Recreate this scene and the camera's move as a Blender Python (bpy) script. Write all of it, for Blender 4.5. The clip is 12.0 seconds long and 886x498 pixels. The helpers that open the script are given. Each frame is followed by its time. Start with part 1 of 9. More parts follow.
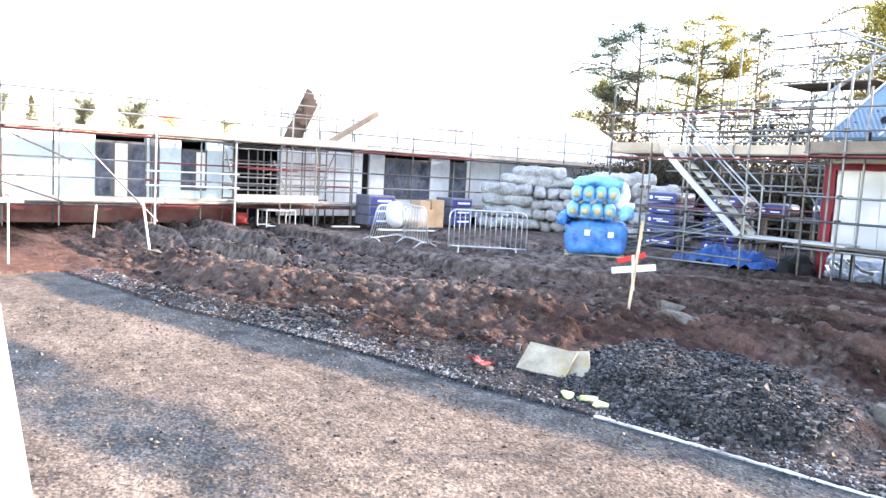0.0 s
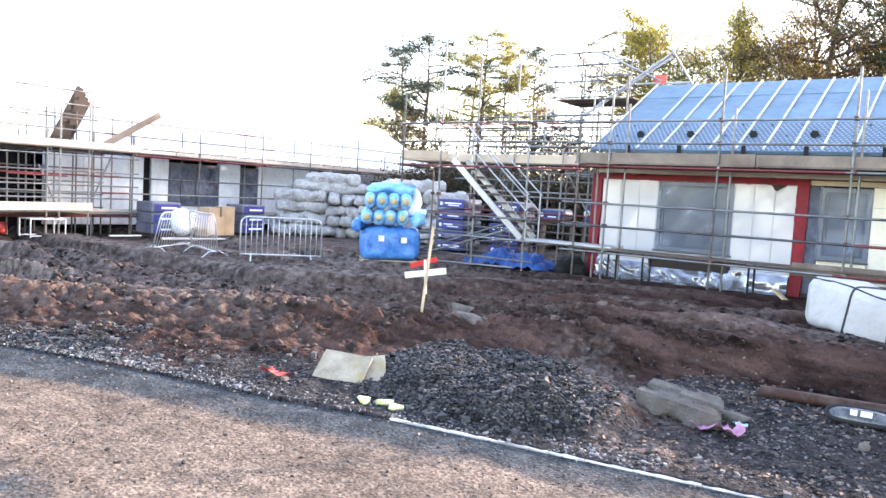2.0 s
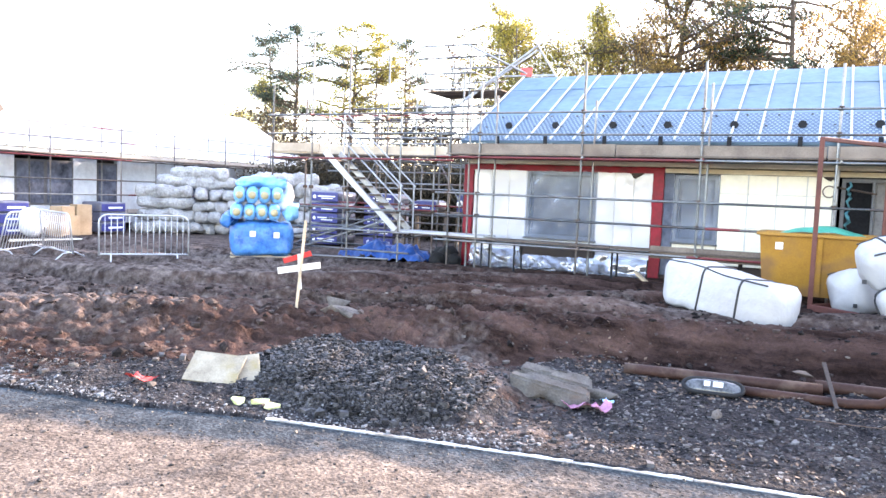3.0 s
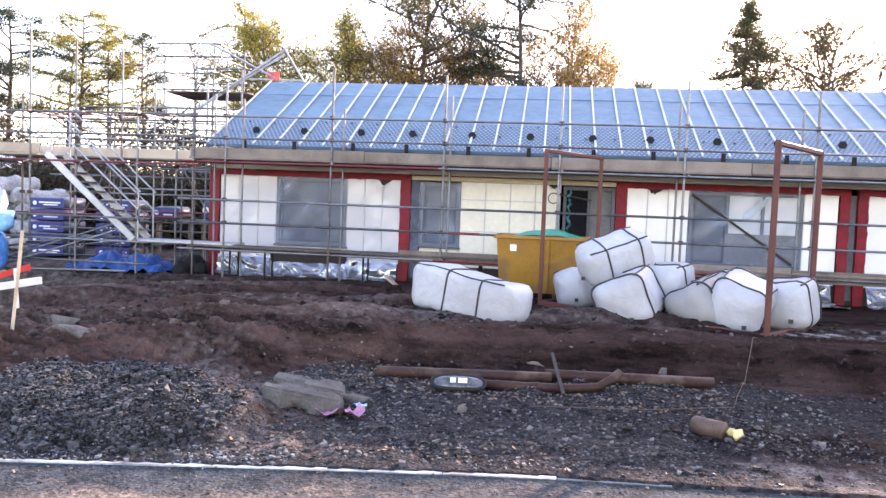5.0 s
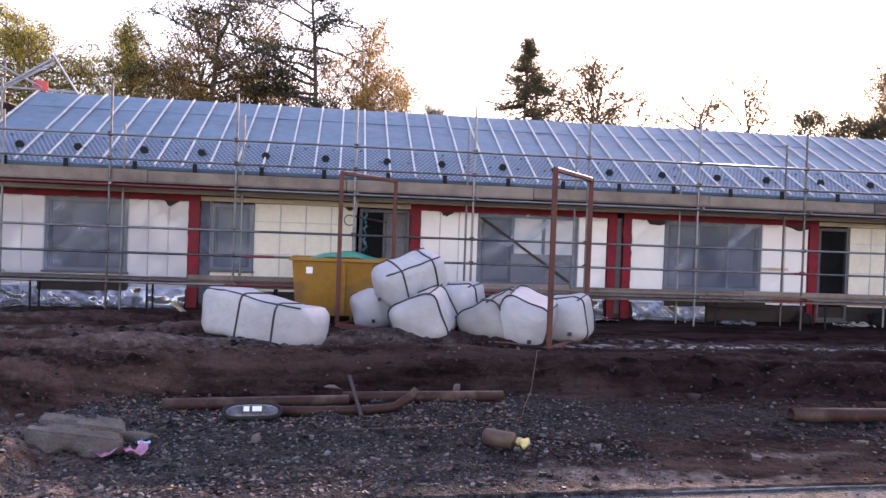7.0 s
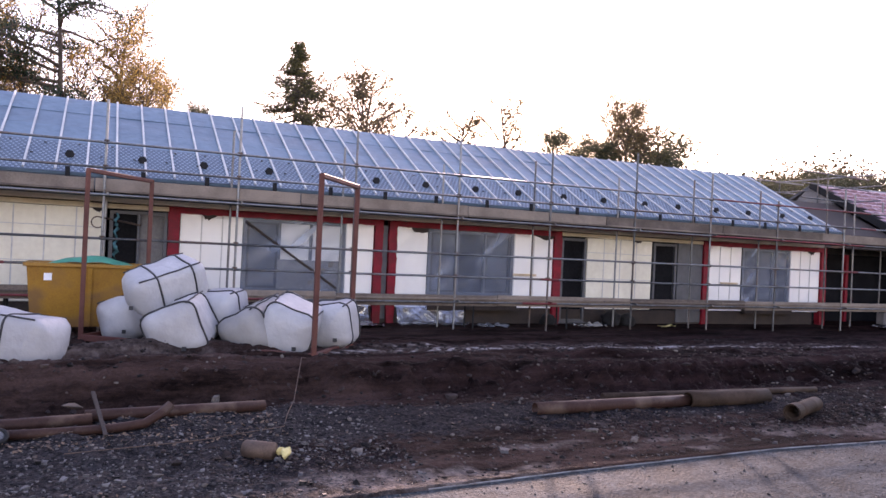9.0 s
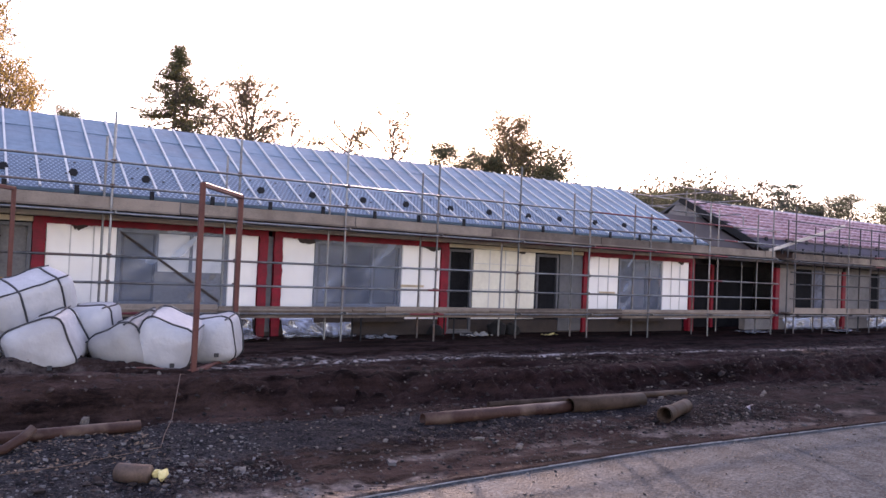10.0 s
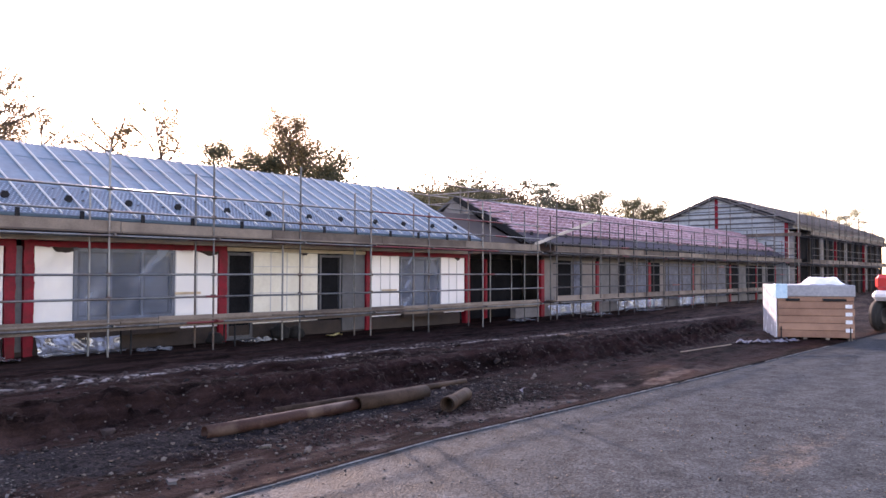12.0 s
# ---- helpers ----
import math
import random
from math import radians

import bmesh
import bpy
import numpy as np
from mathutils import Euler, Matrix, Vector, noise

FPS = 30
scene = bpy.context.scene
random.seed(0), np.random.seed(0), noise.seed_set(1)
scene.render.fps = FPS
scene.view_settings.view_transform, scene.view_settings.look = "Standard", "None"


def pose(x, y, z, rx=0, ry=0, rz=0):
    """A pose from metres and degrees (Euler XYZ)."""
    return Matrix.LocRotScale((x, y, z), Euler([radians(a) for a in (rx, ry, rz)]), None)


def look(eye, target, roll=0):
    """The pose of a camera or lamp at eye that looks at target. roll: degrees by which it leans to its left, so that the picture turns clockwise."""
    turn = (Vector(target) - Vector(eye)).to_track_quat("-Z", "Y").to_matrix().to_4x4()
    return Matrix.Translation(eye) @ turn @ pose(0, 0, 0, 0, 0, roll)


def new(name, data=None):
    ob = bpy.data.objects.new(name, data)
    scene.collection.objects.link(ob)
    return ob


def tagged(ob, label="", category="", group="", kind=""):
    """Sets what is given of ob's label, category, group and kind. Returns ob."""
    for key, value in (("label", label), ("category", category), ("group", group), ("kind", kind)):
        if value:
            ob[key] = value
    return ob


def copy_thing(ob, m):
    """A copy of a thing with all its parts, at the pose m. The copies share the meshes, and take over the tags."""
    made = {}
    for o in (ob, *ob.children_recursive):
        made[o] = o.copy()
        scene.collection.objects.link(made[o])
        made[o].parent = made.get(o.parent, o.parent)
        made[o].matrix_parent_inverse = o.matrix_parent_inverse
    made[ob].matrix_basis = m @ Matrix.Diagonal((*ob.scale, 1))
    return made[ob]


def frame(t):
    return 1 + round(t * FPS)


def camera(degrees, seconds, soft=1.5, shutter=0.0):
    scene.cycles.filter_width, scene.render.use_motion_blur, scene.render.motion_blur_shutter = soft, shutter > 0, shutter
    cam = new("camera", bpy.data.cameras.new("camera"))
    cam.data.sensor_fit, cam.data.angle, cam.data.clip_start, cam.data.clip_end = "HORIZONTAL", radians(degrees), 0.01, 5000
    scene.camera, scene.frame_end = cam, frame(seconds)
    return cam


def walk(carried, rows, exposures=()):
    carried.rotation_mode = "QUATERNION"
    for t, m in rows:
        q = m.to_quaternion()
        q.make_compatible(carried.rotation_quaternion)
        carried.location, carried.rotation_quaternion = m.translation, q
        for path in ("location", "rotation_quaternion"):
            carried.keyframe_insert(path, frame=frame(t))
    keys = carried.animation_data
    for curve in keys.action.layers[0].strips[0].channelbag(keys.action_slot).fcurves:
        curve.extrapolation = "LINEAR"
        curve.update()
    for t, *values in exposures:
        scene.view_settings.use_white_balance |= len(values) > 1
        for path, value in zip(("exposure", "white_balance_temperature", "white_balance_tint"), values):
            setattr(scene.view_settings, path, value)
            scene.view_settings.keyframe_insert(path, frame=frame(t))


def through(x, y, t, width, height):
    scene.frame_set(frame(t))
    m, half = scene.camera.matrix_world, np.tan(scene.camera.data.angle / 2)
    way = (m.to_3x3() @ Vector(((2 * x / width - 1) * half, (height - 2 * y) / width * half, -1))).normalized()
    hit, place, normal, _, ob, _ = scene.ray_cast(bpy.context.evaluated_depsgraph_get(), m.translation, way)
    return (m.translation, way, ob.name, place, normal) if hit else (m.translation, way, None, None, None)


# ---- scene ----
cam = camera(61.2, 12.0)
PATH = [
    (0, (0.477, 0.113, 2.136), (-1.088, 1.343, 1.94), 3.1),
    (0.5, (0.477, 0.105, 2.139), (-1.005, 1.435, 1.955), 3.7),
    (1, (0.49, 0.096, 2.144), (-0.886, 1.537, 1.98), 4.0),
    (1.5, (0.491, 0.111, 2.145), (-0.789, 1.64, 1.995), 4.0),
    (2, (0.495, 0.126, 2.141), (-0.686, 1.733, 1.992), 3.3),
    (2.5, (0.513, 0.141, 2.149), (-0.544, 1.832, 1.995), 3.1),
    (3, (0.51, 0.15, 2.14), (-0.39, 1.929, 1.986), 2.3),
    (3.5, (0.512, 0.17, 2.144), (-0.191, 2.035, 1.98), 1.9),
    (3.7, (0.521, 0.157, 2.153), (-0.109, 2.048, 1.99), 2.0),
    (5.3, (0.531, 0.179, 2.155), (0.325, 2.166, 2.05), 2.6),
    (5.5, (0.526, 0.179, 2.158), (0.373, 2.17, 2.059), 2.9),
    (6, (0.533, 0.19, 2.159), (0.499, 2.189, 2.083), 2.7),
    (6.5, (0.541, 0.201, 2.154), (0.643, 2.198, 2.104), 2.3),
    (7, (0.553, 0.208, 2.145), (0.804, 2.192, 2.112), 2.1),
    (7.2, (0.55, 0.232, 2.142), (0.862, 2.208, 2.11), 1.9),
    (8.8, (0.608, 0.178, 2.155), (1.384, 2.022, 2.153), 2.6),
    (9, (0.615, 0.184, 2.155), (1.448, 2.002, 2.163), 2.7),
    (9.5, (0.624, 0.192, 2.157), (1.594, 1.941, 2.185), 2.4),
    (10, (0.627, 0.196, 2.158), (1.72, 1.871, 2.209), 2.5),
    (10.5, (0.646, 0.211, 2.16), (1.86, 1.799, 2.234), 2.5),
    (11, (0.641, 0.208, 2.159), (1.976, 1.694, 2.255), 1.5),
    (11.5, (0.629, 0.198, 2.157), (2.063, 1.588, 2.261), 0.6),
    (12, (0.621, 0.192, 2.157), (2.145, 1.485, 2.222), 0.1),
]
EXPOSURES = [(0.0, 3.48, 7250, 20), (2.0, 3.28, 7350, 22), (3.0, 3.66, 7400, 24), (3.5, 3.82, 7400, 25), (5.5, 2.68, 7480, 35), (7.0, 2.24, 7500, 42), (9.0, 2.20, 7500, 43), (11.0, 2.30, 7500, 42), (12.0, 2.32, 7500, 40)]
walk(cam, [(t, look(eye, target, roll)) for t, eye, target, roll in PATH], EXPOSURES)

# ---- light ----
SUN_TO = Vector((0.50, 0.866, 0.0)).normalized()
SUN_ELEV = radians(19.0)
world = bpy.data.worlds.new("world")
scene.world = world
world.use_nodes = True
wt = world.node_tree
sky = wt.nodes.new("ShaderNodeTexSky")
sky.sky_type = "NISHITA"
sky.sun_disc = False
sky.sun_elevation = SUN_ELEV
sky.sun_rotation = math.atan2(SUN_TO.x, SUN_TO.y)
sky.dust_density = 0.8
sky.air_density = 1.0
wt.links.new(sky.outputs[0], wt.nodes["Background"].inputs[0])
wt.nodes["Background"].inputs[1].default_value = 0.13
sun_data = bpy.data.lights.new("sun", "SUN")
sun_data.energy = 2.1
sun_data.angle = radians(0.6)
sun_data.color = (1.0, 0.91, 0.80)
sun = new("sun", sun_data)
to_sun = Vector((SUN_TO.x * math.cos(SUN_ELEV), SUN_TO.y * math.cos(SUN_ELEV), math.sin(SUN_ELEV)))
sun.matrix_world = look(to_sun * 50, (0, 0, 0))


# ---- materials ----
def surface(name, dark, light, rough=0.7, scale=3.0, grain=60.0, bump=0.15, metal=0.0, rough_var=0.12, island=0.0, obvar=0.0, stain=None, bump_dist=0.01, spec=0.5):
    """Two-scale noise between two colours, with bump, roughness variation, optional stains and per-piece variation."""
    m = bpy.data.materials.new(name)
    m.use_nodes = True
    nt = m.node_tree
    nd, lk = nt.nodes, nt.links
    bsdf = nd["Principled BSDF"]
    geo = nd.new("ShaderNodeNewGeometry")
    big = nd.new("ShaderNodeTexNoise")
    big.inputs["Scale"].default_value = scale
    big.inputs["Detail"].default_value = 5
    big.inputs["Roughness"].default_value = 0.65
    fine = nd.new("ShaderNodeTexNoise")
    fine.inputs["Scale"].default_value = grain
    fine.inputs["Detail"].default_value = 3
    for n in (big, fine):
        lk.new(geo.outputs["Position"], n.inputs["Vector"])
    add = nd.new("ShaderNodeMath")
    add.operation = "MULTIPLY_ADD"
    lk.new(fine.outputs["Fac"], add.inputs[0])
    add.inputs[1].default_value = 0.5
    lk.new(big.outputs["Fac"], add.inputs[2])
    ramp = nd.new("ShaderNodeValToRGB")
    ramp.color_ramp.elements[0].position, ramp.color_ramp.elements[1].position = 0.48, 1.02
    ramp.color_ramp.elements[0].color, ramp.color_ramp.elements[1].color = (*dark, 1), (*light, 1)
    src = add.outputs[0]
    if island or obvar:
        rnd = nd.new("ShaderNodeObjectInfo").outputs["Random"] if obvar else geo.outputs["Random Per Island"]
        a2 = nd.new("ShaderNodeMath")
        a2.operation = "MULTIPLY_ADD"
        lk.new(rnd, a2.inputs[0])
        a2.inputs[1].default_value = obvar or island
        lk.new(src, a2.inputs[2])
        a3 = nd.new("ShaderNodeMath")
        a3.operation = "SUBTRACT"
        lk.new(a2.outputs[0], a3.inputs[0])
        a3.inputs[1].default_value = (obvar or island) / 2
        src = a3.outputs[0]
    lk.new(src, ramp.inputs[0])
    col = ramp.outputs[0]
    if stain:
        sc, amount, colour = stain
        sn = nd.new("ShaderNodeTexNoise")
        sn.inputs["Scale"].default_value = sc
        sn.inputs["Detail"].default_value = 6
        lk.new(geo.outputs["Position"], sn.inputs["Vector"])
        sr = nd.new("ShaderNodeValToRGB")
        sr.color_ramp.elements[0].position, sr.color_ramp.elements[1].position = 0.5, 0.68
        sr.color_ramp.elements[0].color, sr.color_ramp.elements[1].color = (0, 0, 0, 1), (amount, amount, amount, 1)
        lk.new(sn.outputs["Fac"], sr.inputs[0])
        mix = nd.new("ShaderNodeMix")
        mix.data_type = "RGBA"
        lk.new(sr.outputs[0], mix.inputs["Factor"])
        lk.new(col, mix.inputs["A"])
        mix.inputs["B"].default_value = (*colour, 1)
        col = mix.outputs["Result"]
    lk.new(col, bsdf.inputs["Base Color"])
    rr = nd.new("ShaderNodeMapRange")
    rr.inputs["To Min"].default_value, rr.inputs["To Max"].default_value = max(0.03, rough - rough_var), min(1, rough + rough_var)
    lk.new(big.outputs["Fac"], rr.inputs["Value"])
    lk.new(rr.outputs[0], bsdf.inputs["Roughness"])
    bsdf.inputs["Metallic"].default_value = metal
    bsdf.inputs["Specular IOR Level"].default_value = spec
    if bump:
        b = nd.new("ShaderNodeBump")
        b.inputs["Strength"].default_value = bump
        b.inputs["Distance"].default_value = bump_dist
        lk.new(add.outputs[0], b.inputs["Height"])
        lk.new(b.outputs[0], bsdf.inputs["Normal"])
    return m


def leafy(name, dark, light, through=0.32):
    m = bpy.data.materials.new(name)
    m.use_nodes = True
    nd, lk = m.node_tree.nodes, m.node_tree.links
    bsdf, out = nd["Principled BSDF"], nd["Material Output"]
    geo = nd.new("ShaderNodeNewGeometry")
    ramp = nd.new("ShaderNodeValToRGB")
    ramp.color_ramp.elements[0].color, ramp.color_ramp.elements[1].color = (*dark, 1), (*light, 1)
    lk.new(geo.outputs["Random Per Island"], ramp.inputs[0])
    lk.new(ramp.outputs[0], bsdf.inputs["Base Color"])
    bsdf.inputs["Roughness"].default_value = 0.6
    tr = nd.new("ShaderNodeBsdfTranslucent")
    lk.new(ramp.outputs[0], tr.inputs["Color"])
    mx = nd.new("ShaderNodeMixShader")
    mx.inputs[0].default_value = through
    lk.new(bsdf.outputs[0], mx.inputs[1])
    lk.new(tr.outputs[0], mx.inputs[2])
    lk.new(mx.outputs[0], out.inputs["Surface"])
    return m


def masked_ground(name):
    """Wet brown soil, dark crushed stone and red earth, blended by the mesh's own masks; the pale and dark masks also
    paint light and shade.
    """
    m = bpy.data.materials.new(name)
    m.use_nodes = True
    nd, lk = m.node_tree.nodes, m.node_tree.links
    bsdf = nd["Principled BSDF"]
    geo = nd.new("ShaderNodeNewGeometry")

    def tex(scale, detail=5, kind="ShaderNodeTexNoise", stretch=None):
        n = nd.new(kind)
        n.inputs["Scale"].default_value = scale
        if kind == "ShaderNodeTexNoise":
            n.inputs["Detail"].default_value = detail
            n.inputs["Roughness"].default_value = 0.65
        if stretch:
            mp = nd.new("ShaderNodeMapping")
            mp.inputs["Scale"].default_value = stretch
            lk.new(geo.outputs["Position"], mp.inputs["Vector"])
            lk.new(mp.outputs[0], n.inputs["Vector"])
        else:
            lk.new(geo.outputs["Position"], n.inputs["Vector"])
        return n

    def ramp(src, p0, c0, p1, c1):
        r = nd.new("ShaderNodeValToRGB")
        r.color_ramp.elements[0].position, r.color_ramp.elements[1].position = p0, p1
        r.color_ramp.elements[0].color, r.color_ramp.elements[1].color = (*c0, 1), (*c1, 1)
        lk.new(src, r.inputs[0])
        return r.outputs[0]

    def mix(f, a, b):
        n = nd.new("ShaderNodeMix")
        n.data_type = "RGBA"
        lk.new(f, n.inputs["Factor"])
        lk.new(a, n.inputs["A"])
        lk.new(b, n.inputs["B"])
        return n.outputs["Result"]

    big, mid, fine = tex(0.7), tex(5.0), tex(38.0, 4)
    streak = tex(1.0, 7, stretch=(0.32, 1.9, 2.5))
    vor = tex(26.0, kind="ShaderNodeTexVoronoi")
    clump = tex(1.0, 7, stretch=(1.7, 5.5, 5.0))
    # clod-scale noise, near black to pale, imitates shaded gaps and lit tops
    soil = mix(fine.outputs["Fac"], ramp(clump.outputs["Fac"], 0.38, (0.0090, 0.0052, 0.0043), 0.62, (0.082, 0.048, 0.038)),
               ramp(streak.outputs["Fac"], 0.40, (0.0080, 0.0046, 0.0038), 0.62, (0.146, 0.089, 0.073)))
    stone = mix(fine.outputs["Fac"], ramp(vor.outputs["Color"], 0.1, (0.005, 0.0052, 0.006), 0.95, (0.088, 0.085, 0.089)),
                ramp(mid.outputs["Fac"], 0.37, (0.006, 0.006, 0.0075), 0.68, (0.078, 0.070, 0.066)))
    red = ramp(mid.outputs["Fac"], 0.3, (0.07, 0.036, 0.027), 0.7, (0.17, 0.088, 0.064))
    masks = {}
    for key in ("stone", "red", "pale"):
        a = nd.new("ShaderNodeAttribute")
        a.attribute_name = key
        masks[key] = a.outputs["Fac"]
    ragged = nd.new("ShaderNodeMath")
    ragged.operation = "MULTIPLY_ADD"
    lk.new(mid.outputs["Fac"], ragged.inputs[0])
    ragged.inputs[1].default_value = 1.4
    lk.new(masks["stone"], ragged.inputs[2])
    cut = nd.new("ShaderNodeMapRange")
    cut.inputs["From Min"].default_value, cut.inputs["From Max"].default_value = 1.08, 1.34
    lk.new(ragged.outputs[0], cut.inputs["Value"])
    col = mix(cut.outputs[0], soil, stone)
    col = mix(masks["red"], col, red)
    # pale tone for the mask, which mostly puts sunlight into the soil colour
    pale_soil = ramp(mid.outputs["Fac"], 0.36, (0.036, 0.026, 0.022), 0.64, (0.225, 0.182, 0.160))
    crumb = nd.new("ShaderNodeMath")
    crumb.operation = "MULTIPLY_ADD"
    lk.new(tex(9.0, 6).outputs["Fac"], crumb.inputs[0])
    crumb.inputs[1].default_value = 1.6
    lk.new(masks["pale"], crumb.inputs[2])
    cut2 = nd.new("ShaderNodeMapRange")
    cut2.inputs["From Min"].default_value, cut2.inputs["From Max"].default_value = 1.05, 1.80
    lk.new(crumb.outputs[0], cut2.inputs["Value"])
    col = mix(cut2.outputs[0], col, pale_soil)
    # brightest step: sky glints on wet tread marks, put into the colour
    glint = nd.new("ShaderNodeMapRange")
    glint.inputs["From Min"].default_value, glint.inputs["From Max"].default_value = 2.15, 2.75
    lk.new(crumb.outputs[0], glint.inputs["Value"])
    col = mix(glint.outputs[0], col, ramp(mid.outputs["Fac"], 0.36, (0.13, 0.115, 0.11), 0.64, (0.42, 0.38, 0.36)))
    chips = tex(42.0, kind="ShaderNodeTexVoronoi")
    sep = nd.new("ShaderNodeSeparateColor")
    lk.new(chips.outputs["Color"], sep.inputs[0])
    speck = ramp(sep.outputs[0], 0.0, (0.42, 0.42, 0.44), 1.0, (1.75, 1.72, 1.70))
    crumbs = nd.new("ShaderNodeMix")
    crumbs.data_type, crumbs.blend_type = "RGBA", "MULTIPLY"
    grit = nd.new("ShaderNodeMapRange")
    grit.inputs["To Min"].default_value, grit.inputs["To Max"].default_value = 0.14, 0.6
    lk.new(cut.outputs[0], grit.inputs["Value"])
    lk.new(grit.outputs[0], crumbs.inputs["Factor"])
    lk.new(col, crumbs.inputs["A"])
    lk.new(speck, crumbs.inputs["B"])
    col = crumbs.outputs["Result"]
    # this darkening paints in shade as well as damp soil
    wet_shaded = nd.new("ShaderNodeAttribute")
    wet_shaded.attribute_name = "wet_shaded"
    darken = nd.new("ShaderNodeMix")
    darken.data_type, darken.blend_type = "RGBA", "MULTIPLY"
    lk.new(wet_shaded.outputs["Fac"], darken.inputs["Factor"])
    lk.new(col, darken.inputs["A"])
    darken.inputs["B"].default_value = (0.30, 0.265, 0.31, 1)
    lk.new(darken.outputs["Result"], bsdf.inputs["Base Color"])
    rr = nd.new("ShaderNodeMapRange")
    rr.inputs["To Min"].default_value, rr.inputs["To Max"].default_value = 0.45, 0.95
    lk.new(mid.outputs["Fac"], rr.inputs["Value"])
    lk.new(rr.outputs[0], bsdf.inputs["Roughness"])
    bsdf.inputs["Specular IOR Level"].default_value = 0.02
    hsum = nd.new("ShaderNodeMath")
    hsum.operation = "MULTIPLY_ADD"
    lk.new(vor.outputs["Distance"], hsum.inputs[0])
    chipped = nd.new("ShaderNodeMath")
    chipped.operation = "MULTIPLY"
    lk.new(cut.outputs[0], chipped.inputs[0])
    chipped.inputs[1].default_value = -0.7
    lk.new(chipped.outputs[0], hsum.inputs[1])
    softer = nd.new("ShaderNodeMath")
    softer.operation = "MULTIPLY"
    lk.new(fine.outputs["Fac"], softer.inputs[0])
    softer.inputs[1].default_value = 0.55
    lk.new(softer.outputs[0], hsum.inputs[2])
    b = nd.new("ShaderNodeBump")
    b.inputs["Strength"].default_value = 0.9
    b.inputs["Distance"].default_value = 0.028
    lump = nd.new("ShaderNodeMath")
    lump.operation = "MULTIPLY_ADD"
    lk.new(tex(13.0, 4).outputs["Fac"], lump.inputs[0])
    lump.inputs[1].default_value = 2.4
    lk.new(hsum.outputs[0], lump.inputs[2])
    lk.new(lump.outputs[0], b.inputs["Height"])
    lk.new(b.outputs[0], bsdf.inputs["Normal"])
    return m


def muddy_road(name):
    """Worn asphalt with fine aggregate, under dried mud that thins out along the road."""
    m = surface(name, (0.0115, 0.0138, 0.0158), (0.068, 0.079, 0.088), 0.68, 2.2, 34, 1.0, bump_dist=0.035, spec=0.02)
    nd, lk = m.node_tree.nodes, m.node_tree.links
    bsdf = nd["Principled BSDF"]
    old = bsdf.inputs["Base Color"].links[0].from_socket
    geo = nd.new("ShaderNodeNewGeometry")
    mask = nd.new("ShaderNodeAttribute")
    mask.attribute_name = "mud"

    def tex(scale, detail=6, stretch=None):
        n = nd.new("ShaderNodeTexNoise")
        n.inputs["Scale"].default_value = scale
        n.inputs["Detail"].default_value = detail
        n.inputs["Roughness"].default_value = 0.7
        if stretch:
            mp = nd.new("ShaderNodeMapping")
            mp.inputs["Scale"].default_value = stretch
            lk.new(geo.outputs["Position"], mp.inputs["Vector"])
            lk.new(mp.outputs[0], n.inputs["Vector"])
        else:
            lk.new(geo.outputs["Position"], n.inputs["Vector"])
        return n.outputs["Fac"]

    def madd(a, k, b):
        n = nd.new("ShaderNodeMath")
        n.operation = "MULTIPLY_ADD"
        lk.new(a, n.inputs[0])
        n.inputs[1].default_value = k
        if isinstance(b, float):
            n.inputs[2].default_value = b
        else:
            lk.new(b, n.inputs[2])
        return n.outputs[0]

    blot = madd(tex(0.55, 6, (0.55, 1.5, 1)), 2.0, madd(tex(4.5, 6), 0.85, madd(tex(28.0, 4), 0.75, -1.80)))
    total = madd(mask.outputs["Fac"], 0.8, blot)
    rng = nd.new("ShaderNodeMapRange")
    rng.inputs["From Min"].default_value, rng.inputs["From Max"].default_value = 0.20, 0.72
    lk.new(total, rng.inputs["Value"])
    tone = nd.new("ShaderNodeValToRGB")
    tone.color_ramp.elements[0].position, tone.color_ramp.elements[1].position = 0.44, 0.70
    tone.color_ramp.elements[0].color, tone.color_ramp.elements[1].color = (0.040, 0.033, 0.029, 1), (0.195, 0.155, 0.125, 1)
    lk.new(madd(tex(0.8, 6, (0.6, 1.4, 1)), 0.55, madd(tex(5.0, 6), 0.35, madd(tex(30.0, 3), 0.28, 0.0))), tone.inputs[0])
    mix = nd.new("ShaderNodeMix")
    mix.data_type = "RGBA"
    lk.new(rng.outputs[0], mix.inputs["Factor"])
    lk.new(old, mix.inputs["A"])
    lk.new(tone.outputs[0], mix.inputs["B"])
    chips = nd.new("ShaderNodeTexVoronoi")
    chips.inputs["Scale"].default_value = 40.0
    lk.new(geo.outputs["Position"], chips.inputs["Vector"])
    sep = nd.new("ShaderNodeSeparateColor")
    lk.new(chips.outputs["Color"], sep.inputs[0])
    speck = nd.new("ShaderNodeValToRGB")
    speck.color_ramp.elements[0].position, speck.color_ramp.elements[1].position = 0.0, 1.0
    speck.color_ramp.elements[0].color, speck.color_ramp.elements[1].color = (0.40, 0.40, 0.42, 1), (1.75, 1.75, 1.72, 1)
    patch = nd.new("ShaderNodeMath")
    patch.operation = "MULTIPLY"
    lk.new(sep.outputs[0], patch.inputs[0])
    lk.new(madd(tex(6.5, 7), 2.6, -0.3), patch.inputs[1])
    lk.new(patch.outputs[0], speck.inputs[0])
    grains = nd.new("ShaderNodeMix")
    grains.data_type, grains.blend_type = "RGBA", "MULTIPLY"
    grains.inputs["Factor"].default_value = 0.7
    lk.new(mix.outputs["Result"], grains.inputs["A"])
    lk.new(speck.outputs[0], grains.inputs["B"])
